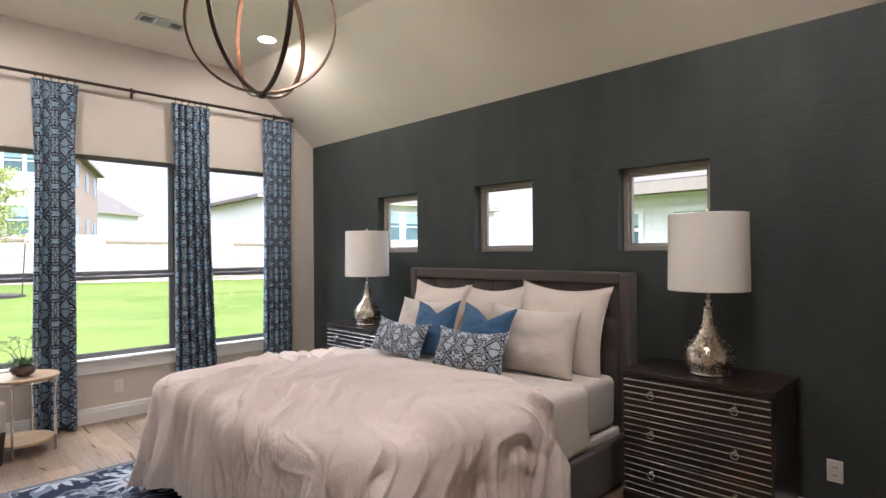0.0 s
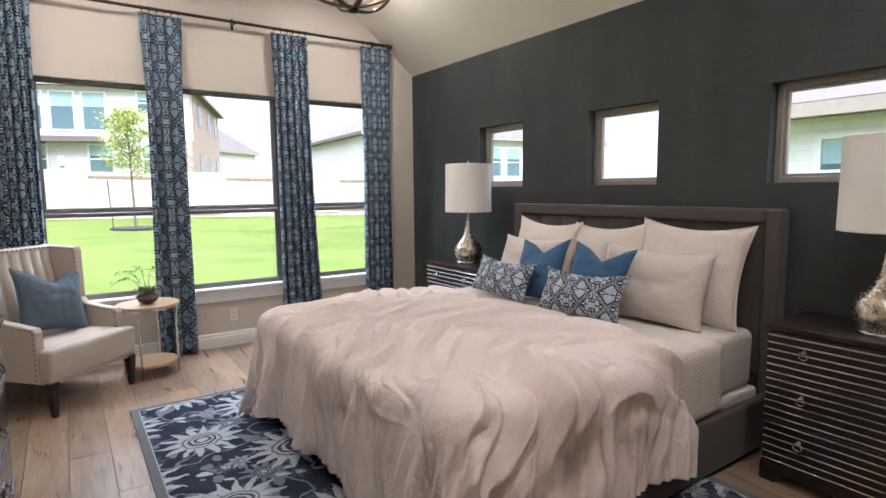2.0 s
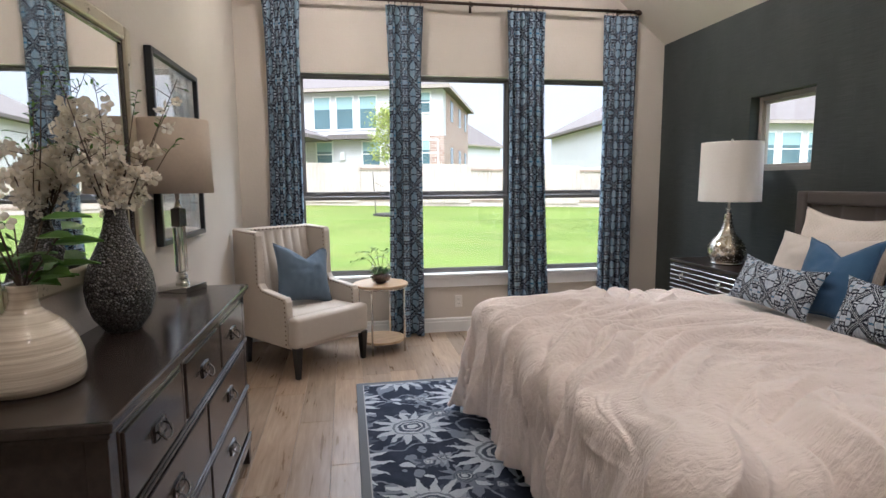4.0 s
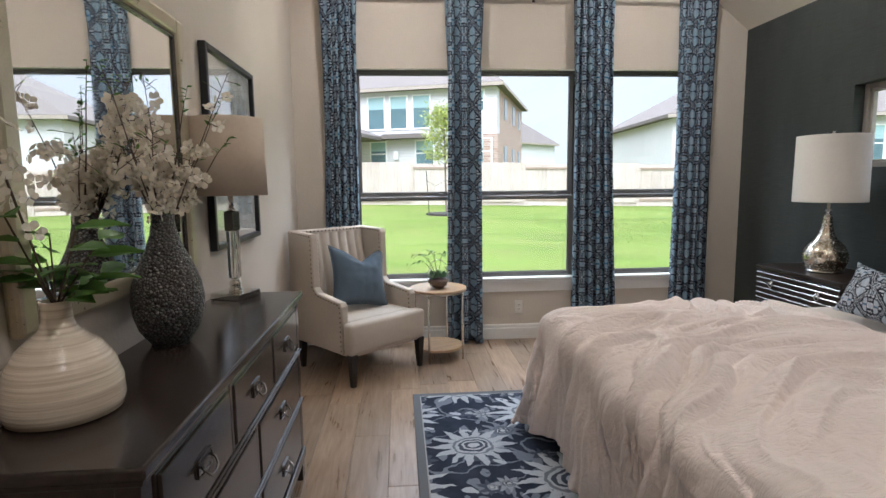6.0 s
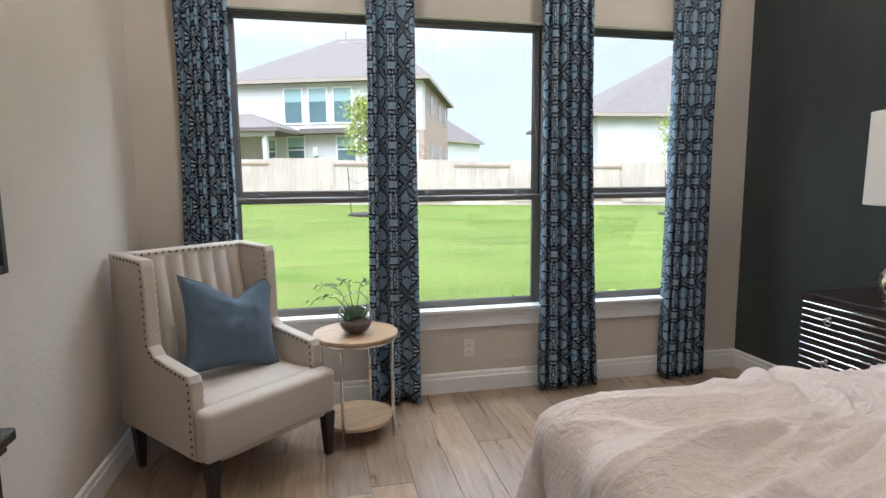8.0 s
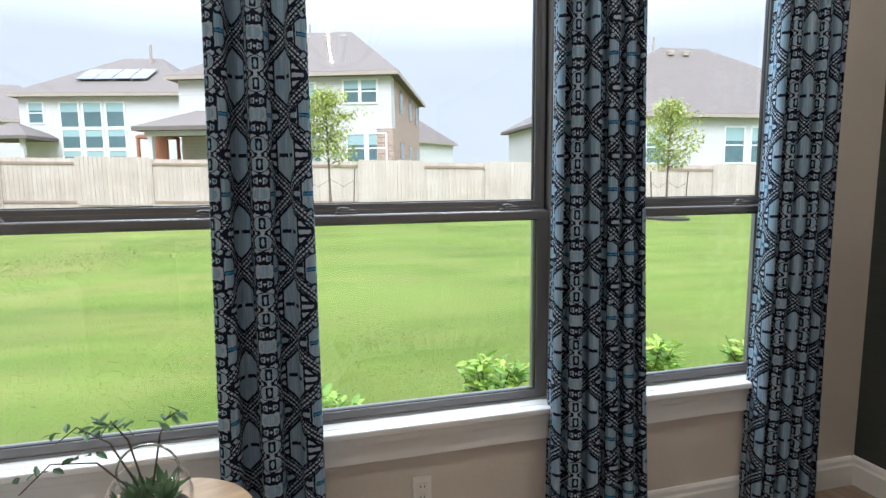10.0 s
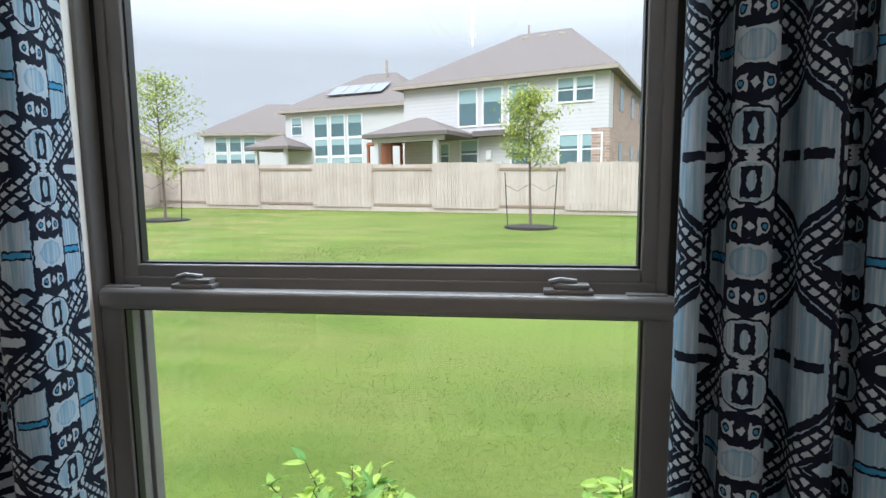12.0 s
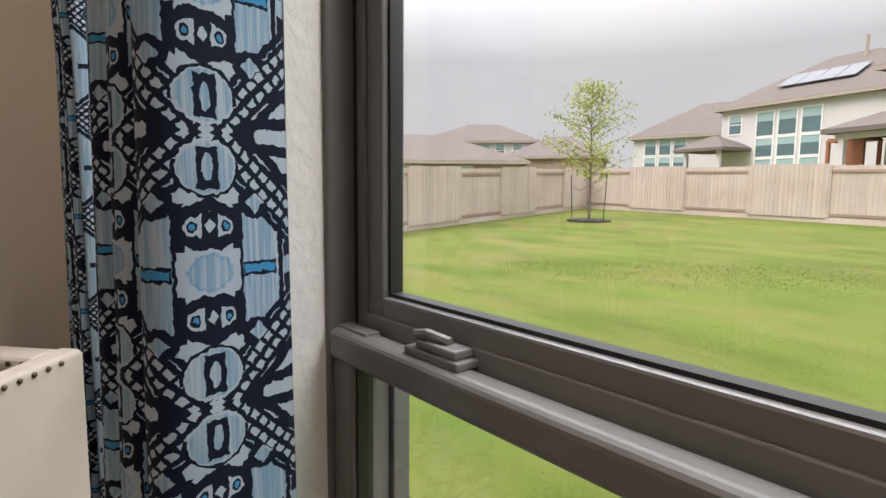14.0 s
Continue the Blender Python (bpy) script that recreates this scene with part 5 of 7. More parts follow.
def bottle_lamp(m):
    t = thing("table_lamp", m, "mercury glass bottle lamp with a white drum shade on the nightstand", "lamp", "pair of bedside lamps")
    prof = [(0.1, 0.0), (0.104, 0.012), (0.1, 0.02), (0.118, 0.05), (0.127, 0.085), (0.127, 0.115), (0.118, 0.15), (0.096, 0.185),
            (0.066, 0.218), (0.042, 0.258), (0.031, 0.31), (0.025, 0.36), (0.027, 0.366), (0.02, 0.375)]
    part("foot_ring", lathe([(0.102, 0.0), (0.107, 0.003), (0.107, 0.016), (0.1, 0.02)], 36), CHROME, t, smooth=True)
    bm = lathe([p for p in prof if p[1] > 0.01], 72)
    for v in bm.verts:
        a = math.atan2(v.co.y, v.co.x)
        if 0.03 < v.co.z < 0.2:
            f = math.sin(math.pi * (v.co.z - 0.03) / 0.17)
            k = 1 + 0.022 * f * math.cos(24 * a + (6 * math.pi * (v.co.z // 0.045)) / 6)
            v.co.x *= k
            v.co.y *= k
    part("base", bm, MERCURY, t, smooth=True)
    part("collar", lathe([(0.018, 0.375), (0.014, 0.38), (0.014, 0.395), (0.019, 0.4), (0.019, 0.41), (0.009, 0.415), (0.009, 0.52), (0.0, 0.521)], 20), CHROME, t, smooth=True)
    s = part("shade", lathe([(0.203, 0.462), (0.208, 0.463), (0.208, 0.47), (0.2035, 0.88), (0.2035, 0.886), (0.198, 0.886), (0.198, 0.88), (0.202, 0.468)], 56), SHADE, t, smooth=True)
    part("finial", lathe([(0.004, 0.86), (0.004, 0.892), (0.011, 0.898), (0.009, 0.91), (0.0, 0.915)], 14), CHROME, t, smooth=True)
    hb = bmesh.new()
    for i in range(3):
        a = i * 2.094
        tube(hb, [(0, 0, 0.862), (0.1 * math.cos(a), 0.1 * math.sin(a), 0.868), (0.2 * math.cos(a), 0.2 * math.sin(a), 0.874)], 0.002, 6)
    part("shade_spider", hb, CHROME, t)
    return t


la = bottle_lamp(pose(3.70, 2.095, 0.796))
copy_thing(la, pose(3.70, 5.18, 0.796, 0, 0, 40))

# ---------------------------------------------------------------- dresser and what stands on it
DX1, DY0, DY1, DZ = 0.448, 2.775, 4.408, 0.911
dr = thing("dresser", pose(XL + 0.02, (DY0 + DY1) / 2, 0, 0, 0, 90), "ebony seven-drawer dresser with pewter bail pulls", "dresser")
# local: x along the wall, front at -y
DW, DD = DY1 - DY0, DX1 - XL - 0.02
part("top", boxed(-DW / 2, DW / 2, -DD, 0, DZ - 0.028, DZ, 0.007, 3), EBONY, dr)
part("cornice", boxed(-DW / 2 + 0.014, DW / 2 - 0.014, -DD + 0.012, 0, DZ - 0.045, DZ - 0.028, 0.004), EBONY, dr)
part("body", boxed(-DW / 2 + 0.03, DW / 2 - 0.03, -DD + 0.04, 0, 0.11, DZ - 0.045, 0.003), EBONY, dr)
for x in (-DW / 2 + 0.025, DW / 2 - 0.075):
    part("corner_post", boxed(x, x + 0.05, -DD + 0.022, -DD + 0.07, 0.0, DZ - 0.045, 0.004), EBONY, dr)
    part("back_foot", boxed(x, x + 0.05, -0.06, -0.005, 0.0, 0.12, 0.003), EBONY, dr)
part("base_rail", boxed(-DW / 2 + 0.018, DW / 2 - 0.018, -DD + 0.014, -DD + 0.06, 0.1, 0.15, 0.006), EBONY, dr)
rows = [(0.165, 0.385), (0.405, 0.625), (0.648, 0.855)]
for zr in (0.395, 0.636):
    bm = boxed(-DW / 2 + 0.03, DW / 2 - 0.03, -DD + 0.018, -DD + 0.05, zr - 0.011, zr + 0.011, 0.005)
    box(bm, -DW / 2 + 0.03, DW / 2 - 0.03, -DD + 0.012, -DD + 0.05, zr - 0.004, zr + 0.004, 0.003)
    part("moulding", bm, EBONY, dr)


def bail_pull(parent, x, y, z):
    bm = boxed(x - 0.045, x + 0.045, y - 0.004, y, z - 0.024, z + 0.024, 0.006)
    box(bm, x - 0.012, x + 0.012, y - 0.006, y, z - 0.022, z + 0.022, 0.003)
    p = part("pull_plate", bm, PEWTER, parent, "dark pewter bail pull")
    hb = bmesh.new()
    tube(hb, [(x - 0.034, y - 0.005, z + 0.005), (x - 0.035, y - 0.018, z - 0.004), (x - 0.026, y - 0.026, z - 0.02), (x, y - 0.028, z - 0.025),
              (x + 0.026, y - 0.026, z - 0.02), (x + 0.035, y - 0.018, z - 0.004), (x + 0.034, y - 0.005, z + 0.005)], 0.0034, 8)
    part("bail", hb, PEWTER, parent, smooth=True)


def drawer_front(x0, x1, z0, z1):
    bm = boxed(x0, x1, -DD + 0.024, -DD + 0.045, z0, z1, 0.004)
    box(bm, x0 + 0.012, x1 - 0.012, -DD + 0.018, -DD + 0.03, z0 + 0.012, z1 - 0.012, 0.005)
    d = part("drawer", bm, EBONY, dr)
    bail_pull(d, (x0 + x1) / 2, -DD + 0.018, (z0 + z1) / 2)


inner0, inner1 = -DW / 2 + 0.08, DW / 2 - 0.08
for z0, z1 in rows[:2]:
    for i in range(2):
        w = (inner1 - inner0) / 2
        drawer_front(inner0 + i * w + 0.01, inner0 + (i + 1) * w - 0.01, z0, z1)
for i in range(3):
    w = (inner1 - inner0) / 3
    drawer_front(inner0 + i * w + 0.01, inner0 + (i + 1) * w - 0.01, *rows[2])
for z0, z1 in rows[:2]:
    part("divider", boxed(-0.012, 0.012, -DD + 0.022, -DD + 0.05, z0 - 0.008, z1 + 0.008, 0.003), EBONY, dr)
for k in (-1, 1):
    x = k * (inner1 - inner0) / 6
    part("divider", boxed(x - 0.01, x + 0.01, -DD + 0.022, -DD + 0.05, rows[2][0] - 0.005, rows[2][1] + 0.008, 0.003), EBONY, dr)


def petal_bm(bm, at, size, rnd, n=5):
    """One open blossom of n cupped petals."""
    axis = Vector((rnd.uniform(-1, 1), rnd.uniform(-1, 1), rnd.uniform(-0.4, 1))).normalized()
    q = axis.to_track_quat("Z", "Y").to_matrix()
    for k in range(n):
        a = 2 * math.pi * k / n + rnd.uniform(-0.2, 0.2)
        d = Vector((math.cos(a), math.sin(a), 0))
        s = Vector((-math.sin(a), math.cos(a), 0))
        pts = [d * 0.12, d * 0.6 + s * 0.42 + Vector((0, 0, 0.22)), d * 1.0 + s * 0.2 + Vector((0, 0, 0.3)), d * 1.0 - s * 0.2 + Vector((0, 0, 0.3)), d * 0.6 - s * 0.42 + Vector((0, 0, 0.22))]
        vs = [bm.verts.new(at + q @ (p * size)) for p in pts]
        bm.faces.new(vs)


def leaf_bm(bm, at, d, length, width, rnd, curl=0.25):
    """A pointed leaf with a folded midrib."""
    d = d.normalized()
    s = d.cross(Vector((rnd.uniform(-1, 1), rnd.uniform(-1, 1), 1.5))).normalized()
    n = s.cross(d)
    mid = [at + d * length * f - n * curl * length * f * f for f in (0, 0.35, 0.7, 1)]
    w = (0.12, 1.0, 0.75, 0.02)
    le = [bm.verts.new(m + s * width * k / 2 + n * width * 0.12) for m, k in zip(mid, w)]
    ce = [bm.verts.new(m) for m in mid]
    ri = [bm.verts.new(m - s * width * k / 2 + n * width * 0.12) for m, k in zip(mid, w)]
    for i in range(3):
        bm.faces.new((le[i], le[i + 1], ce[i + 1], ce[i]))
        bm.faces.new((ce[i], ce[i + 1], ri[i + 1], ri[i]))


# tall hammered vase with blossom branches
VX, VY = 0.175, 3.585
vase = thing("vase", pose(VX, VY, DZ), "dark hammered pewter vase filled with blossom branches", "vase")
vp = [(0.062, 0.0), (0.068, 0.006), (0.104, 0.05), (0.122, 0.1), (0.127, 0.145), (0.119, 0.195), (0.096, 0.25), (0.066, 0.305), (0.048, 0.35), (0.04, 0.385), (0.04, 0.412), (0.034, 0.412), (0.034, 0.38)]
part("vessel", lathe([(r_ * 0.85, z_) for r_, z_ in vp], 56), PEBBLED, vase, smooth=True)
rnd = random.Random(11)
for i in range(14):
    stems, blooms, buds = bmesh.new(), bmesh.new(), bmesh.new()
    a = rnd.uniform(0, 2 * math.pi)
    lean = rnd.uniform(0.12, 0.75)
    ln = rnd.uniform(0.24, 0.52)
    base = Vector((0.015 * math.cos(a), 0.015 * math.sin(a), 0.36))
    d = Vector((math.cos(a) * lean * (0.6 if math.cos(a) < 0 else 1), math.sin(a) * lean, 1)).normalized()
    bend = Vector((rnd.uniform(-0.3, 0.3), rnd.uniform(-0.3, 0.3), 0.1))
    tube(stems, [base + d * ln * f + bend * ln * f * f * 0.4 for f in (0, 0.25, 0.5, 0.75, 1)], 0.0028, 6, 0.001)
    for f in [0.95, 0.9] + [rnd.uniform(0.25, 1.0) for _ in range(17)]:
        p = base + d * ln * f + bend * ln * f * f * 0.4
        off = Vector((rnd.uniform(-1, 1), rnd.uniform(-1, 1), rnd.uniform(-0.6, 1))).normalized() * rnd.uniform(0.012, 0.055)
        tube(stems, [p, p + off], 0.0012, 4)
        if f < 0.86:
            petal_bm(blooms, p + off, rnd.uniform(0.018, 0.029), rnd)
            petal_bm(blooms, p + off + Vector((rnd.uniform(-0.02, 0.02), rnd.uniform(-0.02, 0.02), rnd.uniform(-0.02, 0.02))), rnd.uniform(0.013, 0.021), rnd)
        else:
            leaf_bm(buds, p + off, off, rnd.uniform(0.015, 0.03), 0.009, rnd)
    br = part("branch", stems, TWIG, vase)
    part("blossom_spray", blooms, PETAL, br, "cream blossoms")
    part("bud_tip", buds, GREENLEAF, br)
for tip in ((0.16, 0.2, 0.66), (0.12, 0.25, 0.78), (-0.1, -0.1, 0.85), (0.05, 0.14, 0.82)):
    stems, buds = bmesh.new(), bmesh.new()
    t = Vector(tip)
    pts = [Vector((0, 0, 0.38)), t * 0.55 + Vector((0, 0, 0.15)), t * 0.8 + Vector((0, 0, 0.08)), t]
    tube(stems, pts, 0.0026, 6, 0.001)
    for f in range(9):
        p = pts[2].lerp(pts[3], f / 8)
        leaf_bm(buds, p, Vector((rnd.uniform(-1, 1), rnd.uniform(-1, 1), rnd.uniform(0, 1))), 0.024, 0.012, rnd)
    part("bud_tip", buds, GREENLEAF, part("branch", stems, TWIG, vase))

# squat cream vase with broad leaves
wv = thing("vase", pose(0.16, 3.05, DZ), "squat cream ribbed ceramic vase with broad green leaves", "vase")
wp = [(0.1, 0.0), (0.113, 0.006), (0.12, 0.03), (0.118, 0.07), (0.105, 0.115), (0.08, 0.155), (0.052, 0.178), (0.036, 0.195), (0.03, 0.215), (0.03, 0.245), (0.034, 0.255), (0.028, 0.255), (0.025, 0.22)]
part("vessel", lathe(wp, 56), CERAMIC, wv, smooth=True)
rnd = random.Random(4)
for i in range(12):
    a = rnd.uniform(0, 2 * math.pi)
    l = rnd.uniform(0.08, 0.19)
    d = Vector((math.cos(a) * 0.5, math.sin(a) * 0.5, rnd.uniform(0.3, 1.2)))
    b = Vector((0, 0, 0.235))
    stem = part("stem", tube(bmesh.new(), [b, b + d * l * 0.6, b + d * l], 0.002, 5), TWIG, wv)
    for k in range(3):
        lf = bmesh.new()
        leaf_bm(lf, b + d * l * (0.5 + 0.25 * k), Vector((math.cos(a + k - 1), math.sin(a + k - 1), 0.25)), rnd.uniform(0.075, 0.115), rnd.uniform(0.042, 0.056), rnd)
        part("leaf", lf, GREENLEAF, stem)
b = Vector((0, 0, 0.235))
d = Vector((-0.1, -0.25, 1)).normalized()
stem = part("stem", tube(bmesh.new(), [b, b + d * 0.2, b + d * 0.42], 0.0025, 5), TWIG, wv)
blooms = bmesh.new()
for k in range(18):
    p = b + d * 0.42 * rnd.uniform(0.5, 1) + Vector((rnd.uniform(-1, 1), rnd.uniform(-1, 1), rnd.uniform(-1, 1))) * 0.045
    petal_bm(blooms, p, rnd.uniform(0.015, 0.024), rnd)
part("blossom_spray", blooms, PETAL, stem, "cream blossoms")

# crystal column lamp
cl = thing("table_lamp", pose(0.172, 4.30, DZ, 0, 0, -22), "crystal column lamp with a broad linen shade on the dresser", "lamp")
part("foot", boxed(-0.075, 0.075, -0.075, 0.075, 0, 0.028, 0.003), CHROME, cl)
part("plinth", lathe([(0.03, 0.028), (0.03, 0.04), (0.022, 0.048), (0.026, 0.058), (0.026, 0.07), (0.016, 0.078), (0.02, 0.086)], 28), CHROME, cl, smooth=True)
part("crystal_column", boxed(-0.021, 0.021, -0.021, 0.021, 0.088, 0.3, 0.005), CRYSTAL, cl, "clear crystal column")
part("rod", lathe([(0.004, 0.09), (0.004, 0.3)], 10), CHROME, cl)
part("sleeve", boxed(-0.024, 0.024, -0.024, 0.024, 0.3, 0.385, 0.004), PEWTER, cl)
part("neck", lathe([(0.02, 0.385), (0.014, 0.4), (0.01, 0.42), (0.01, 0.5), (0.0, 0.501)], 18), CHROME, cl, smooth=True)
sh = lathe([(0.172, 0.455), (0.176, 0.455), (0.168, 0.785), (0.164, 0.785)], 56)
for v in sh.verts:
    v.co.y *= 0.9
    v.co.x *= 0.9
part("shade", sh, TANSHADE, cl, smooth=True)
hb = bmesh.new()
for a in (0, 2.09, 4.19):
    tube(hb, [(0, 0, 0.77), (0.145 * math.cos(a), 0.145 * math.sin(a), 0.775)], 0.002, 6)
tube(hb, [(0, 0, 0.5), (0, 0, 0.8)], 0.003, 6)
part("shade_spider", hb, CHROME, cl)


def wall_frame(y0, y1, z0, z1, w, depth, frame_m, bev):
    """A frame on the west wall; returns its bmesh in world space."""
    bm = bmesh.new()
    x0, x1 = XL + 0.002, XL + depth
    box(bm, x0, x1, y0, y0 + w, z0, z1, bev)
    box(bm, x0, x1, y1 - w, y1, z0, z1, bev)
    box(bm, x0, x1, y0 + w, y1 - w, z0, z0 + w, bev)
    box(bm, x0, x1, y0 + w, y1 - w, z1 - w, z1, bev)
    return bm


mi = thing("wall_mirror", pose(0, 0, 0), "wide mirror in a champagne leaf frame above the dresser", "mirror")
MY0, MY1, MZ0, MZ1 = 3.06, 4.13, 1.075, 2.045
part("frame", wall_frame(MY0, MY1, MZ0, MZ1, 0.062, 0.04, CHAMPAGNE, 0.012), CHAMPAGNE, mi)
part("inner_lip", wall_frame(MY0 + 0.058, MY1 - 0.058, MZ0 + 0.058, MZ1 - 0.058, 0.016, 0.026, PEWTER, 0.003), PEWTER, mi)
part("mirror_glass", boxed(XL + 0.004, XL + 0.018, MY0 + 0.06, MY1 - 0.06, MZ0 + 0.06, MZ1 - 0.06), MIRROR, mi)

pc = thing("framed_picture", pose(0, 0, 0), "glazed picture in a thin black frame on the wall", "picture")
PY0, PY1, PZ0, PZ1 = 4.385, 5.19, 1.108, 2.045
part("frame", wall_frame(PY0, PY1, PZ0, PZ1, 0.028, 0.036, BLACKFRAME, 0.004), BLACKFRAME, pc)
part("mat_board", boxed(XL + 0.003, XL + 0.012, PY0 + 0.02, PY1 - 0.02, PZ0 + 0.02, PZ1 - 0.02), MATBOARD, pc)
pk = Mat("pale_print", 0.7)
pn = pk.noise(pk.world((1, 1.2, 2.6)), 2.2, 5, 0.6)
pk.color(pk.ramp(pn, (0.3, (0.3, 0.36, 0.4)), (0.5, (0.55, 0.58, 0.58)), (0.7, (0.68, 0.68, 0.66))))
part("print", boxed(XL + 0.012, XL + 0.014, PY0 + 0.12, PY1 - 0.12, PZ0 + 0.14, PZ1 - 0.14), pk.m, pc)
gk = make_glass("picture_glass")
for nd in gk.node_tree.nodes:
    if nd.type == "MATH" and nd.operation == "ADD":
        nd.inputs[1].default_value = 0.08
pg = part("glazing", boxed(XL + 0.018, XL + 0.021, PY0 + 0.026, PY1 - 0.026, PZ0 + 0.026, PZ1 - 0.026), gk, pc)
pg.visible_shadow = False

# ---------------------------------------------------------------- armchair in the corner
CH_M = pose(0.768, 5.78, 0, 0, 0, 41.0)
ch = thing("armchair", CH_M, "oatmeal wingback armchair with channel back and nailhead trim", "armchair")
# local: x across, y towards the back; the seat runs across in front of the arms
CW = 0.35
seat = soft_block(-CW + 0.055, CW - 0.055, -0.01, 0.58, 0.235, 0.455, 0.035, 5, 0.006)
part("seat", seat, CHAIRFAB, ch, smooth=True)
part("seat_front", soft_block(-CW, CW, -0.095, 0.012, 0.235, 0.453, 0.03, 5, 0.005), CHAIRFAB, ch, smooth=True)
wing = [(0.012, 0.22), (0.012, 0.56), (0.03, 0.588), (0.31, 0.622), (0.352, 0.66), (0.36, 1.02), (0.372, 1.048), (0.68, 1.062), (0.69, 1.05), (0.685, 0.22)]
nails = []
for s in (-1, 1):
    bm = bmesh.new()
    slab(bm, wing, -0.03, 0.03)
    es = [e for e in bm.edges if abs(e.verts[0].co.y - e.verts[1].co.y) < 1e-4]
    bmesh.ops.bevel(bm, geom=es, offset=0.011, segments=3, profile=0.5, affect="EDGES")
    sh_m = Matrix(((0, 1, 0, 0), (1, 0, 0, 0), (0, 0, 1, 0), (0, 0, 0, 1)))
    bm.transform(sh_m)
    bmesh.ops.recalc_face_normals(bm, faces=bm.faces)
    for v in bm.verts:
        v.co.x += s * (CW - 0.03)
    part("arm_and_wing", bm, CHAIRFAB, ch, smooth=False)
    path = [(0.028, 0.25), (0.028, 0.55), (0.045, 0.573), (0.31, 0.605), (0.368, 0.65), (0.376, 1.02), (0.39, 1.034), (0.64, 1.046)]
    acc = 0.0
    step = 0.034
    for (ya, za), (yb, zb) in zip(path, path[1:]):
        ln = math.hypot(yb - ya, zb - za)
        while acc < ln:
            f = acc / ln
            y, z = ya + (yb - ya) * f, za + (zb - za) * f
            for side in (-1, 1):
                nails.append((s * (CW - 0.03) + side * 0.0305, y, z, side))
            acc += step
        acc -= ln


def channel_back(w, z0, z1, n):
    bm = bmesh.new()
    g = {}
    ux = n * 8
    for i in range(ux + 1):
        for j in range(13):
            f = j / 12
            puff = abs(math.sin(math.pi * (i / 8 % 1))) ** 0.5 if i % 8 else 0.0
            y = -0.05 * puff * (0.5 + 0.5 * math.sin(math.pi * min(1, f + 0.1))) + 0.09 * f - 0.02 * (1 - (2 * i / ux - 1) ** 2)
            g[i, j] = bm.verts.new((-w + 2 * w * i / ux, y, z0 + (z1 - z0) * f))
    for i in range(ux):
        for j in range(12):
            bm.faces.new((g[i, j], g[i + 1, j], g[i + 1, j + 1], g[i, j + 1]))
    return bm


part("backrest", boxed(-CW + 0.05, CW - 0.05, 0.6, 0.686, 0.22, 1.06, 0.015, 3), CHAIRFAB, ch)
part("channel_cushion", channel_back(CW - 0.058, 0.42, 1.03, 7), CHAIRFAB, ch, smooth=True, m=pose(0, 0.53, 0))
part("seat_frame", boxed(-CW + 0.012, CW - 0.012, -0.07, 0.63, 0.215, 0.25, 0.01), CHAIRFAB, ch)
for x, y in ((-CW + 0.035, -0.055), (CW - 0.035, -0.055), (-CW + 0.04, 0.6), (CW - 0.04, 0.6)):
    part("leg", lathe([(0.021, 0.0), (0.04, 0.23)], 4), BLACKLEG, ch, m=pose(x, y, 0, 0, 0, 45))
head = lathe([(0.0, -0.0), (0.0068, 0.0), (0.0062, 0.003), (0.003, 0.0052), (0.0, 0.0055)], 8)
first = None
for x, y, z, side in nails + [(-0.27 + 0.034 * i, 0.599, 1.046, 0) for i in range(17)]:
    m = pose(x, y, z, 0, 90 * side, 0) if side else pose(x, y, z, 90, 0, 0)
    if first is None:
        first = part("nailhead", head, NAIL, ch, "dark brass nailhead", smooth=True, m=m)
    else:
        linked(first, m, ch)

cm = CH_M @ pose(0.045, 0.33, 0.69, -20, 8, -8)
cushion("throw_pillow", 0.49, 0.48, 0.17, cm, SLATE, "slate blue square throw pillow in the armchair", 21, piping=SLATE, ears=0.13, chop=0.08, group="")

# ---------------------------------------------------------------- side table and succulent bowl
TX, TY, TZ = 1.208, 6.15, 0.577
st = thing("side_table", pose(TX, TY, 0, 0, 0, 20), "round two-tier side table with chrome legs", "side table")
part("tabletop", lathe([(0.222, TZ - 0.022), (0.229, TZ - 0.018), (0.229, TZ - 0.004), (0.225, TZ), (0.0, TZ)], 56), TABLEWOOD, st, "honey oak top")
part("rim", lathe([(0.216, TZ - 0.034), (0.224, TZ - 0.034), (0.224, TZ - 0.021), (0.216, TZ - 0.021)], 56), CHROME, st, smooth=True)
part("shelf", lathe([(0.192, 0.088), (0.197, 0.09), (0.197, 0.105), (0.194, 0.108), (0.0, 0.108)], 48), TABLEWOOD, st)
for i in range(4):
    a = math.pi / 4 + i * math.pi / 2
    bm = bmesh.new()
    tube(bm, [(0.206 * math.cos(a), 0.206 * math.sin(a), 0.0), (0.206 * math.cos(a), 0.206 * math.sin(a), TZ - 0.022)], 0.009, 12)
    part("leg", bm, CHROME, st, smooth=True)

bw = thing("glass_bowl", pose(TX + 0.0, TY - 0.03, TZ) @ Matrix.Scale(1.3, 4), "round glass bowl of succulents in dark soil on the side table", "planter")
gb = part("bowl", lathe([(0.03, 0.0), (0.052, 0.012), (0.07, 0.045), (0.073, 0.07), (0.066, 0.1), (0.052, 0.122), (0.05, 0.122), (0.064, 0.1), (0.071, 0.07), (0.068, 0.045), (0.05, 0.014), (0.0, 0.004)], 40), PANE, bw, smooth=True)
gb.visible_shadow = False
rim = bmesh.new()
torus(rim, 0.051, 0.0022, 40, 8)
part("rim", rim, CHROME, bw, "bright glass lip", smooth=True, m=pose(0, 0, 0.122))
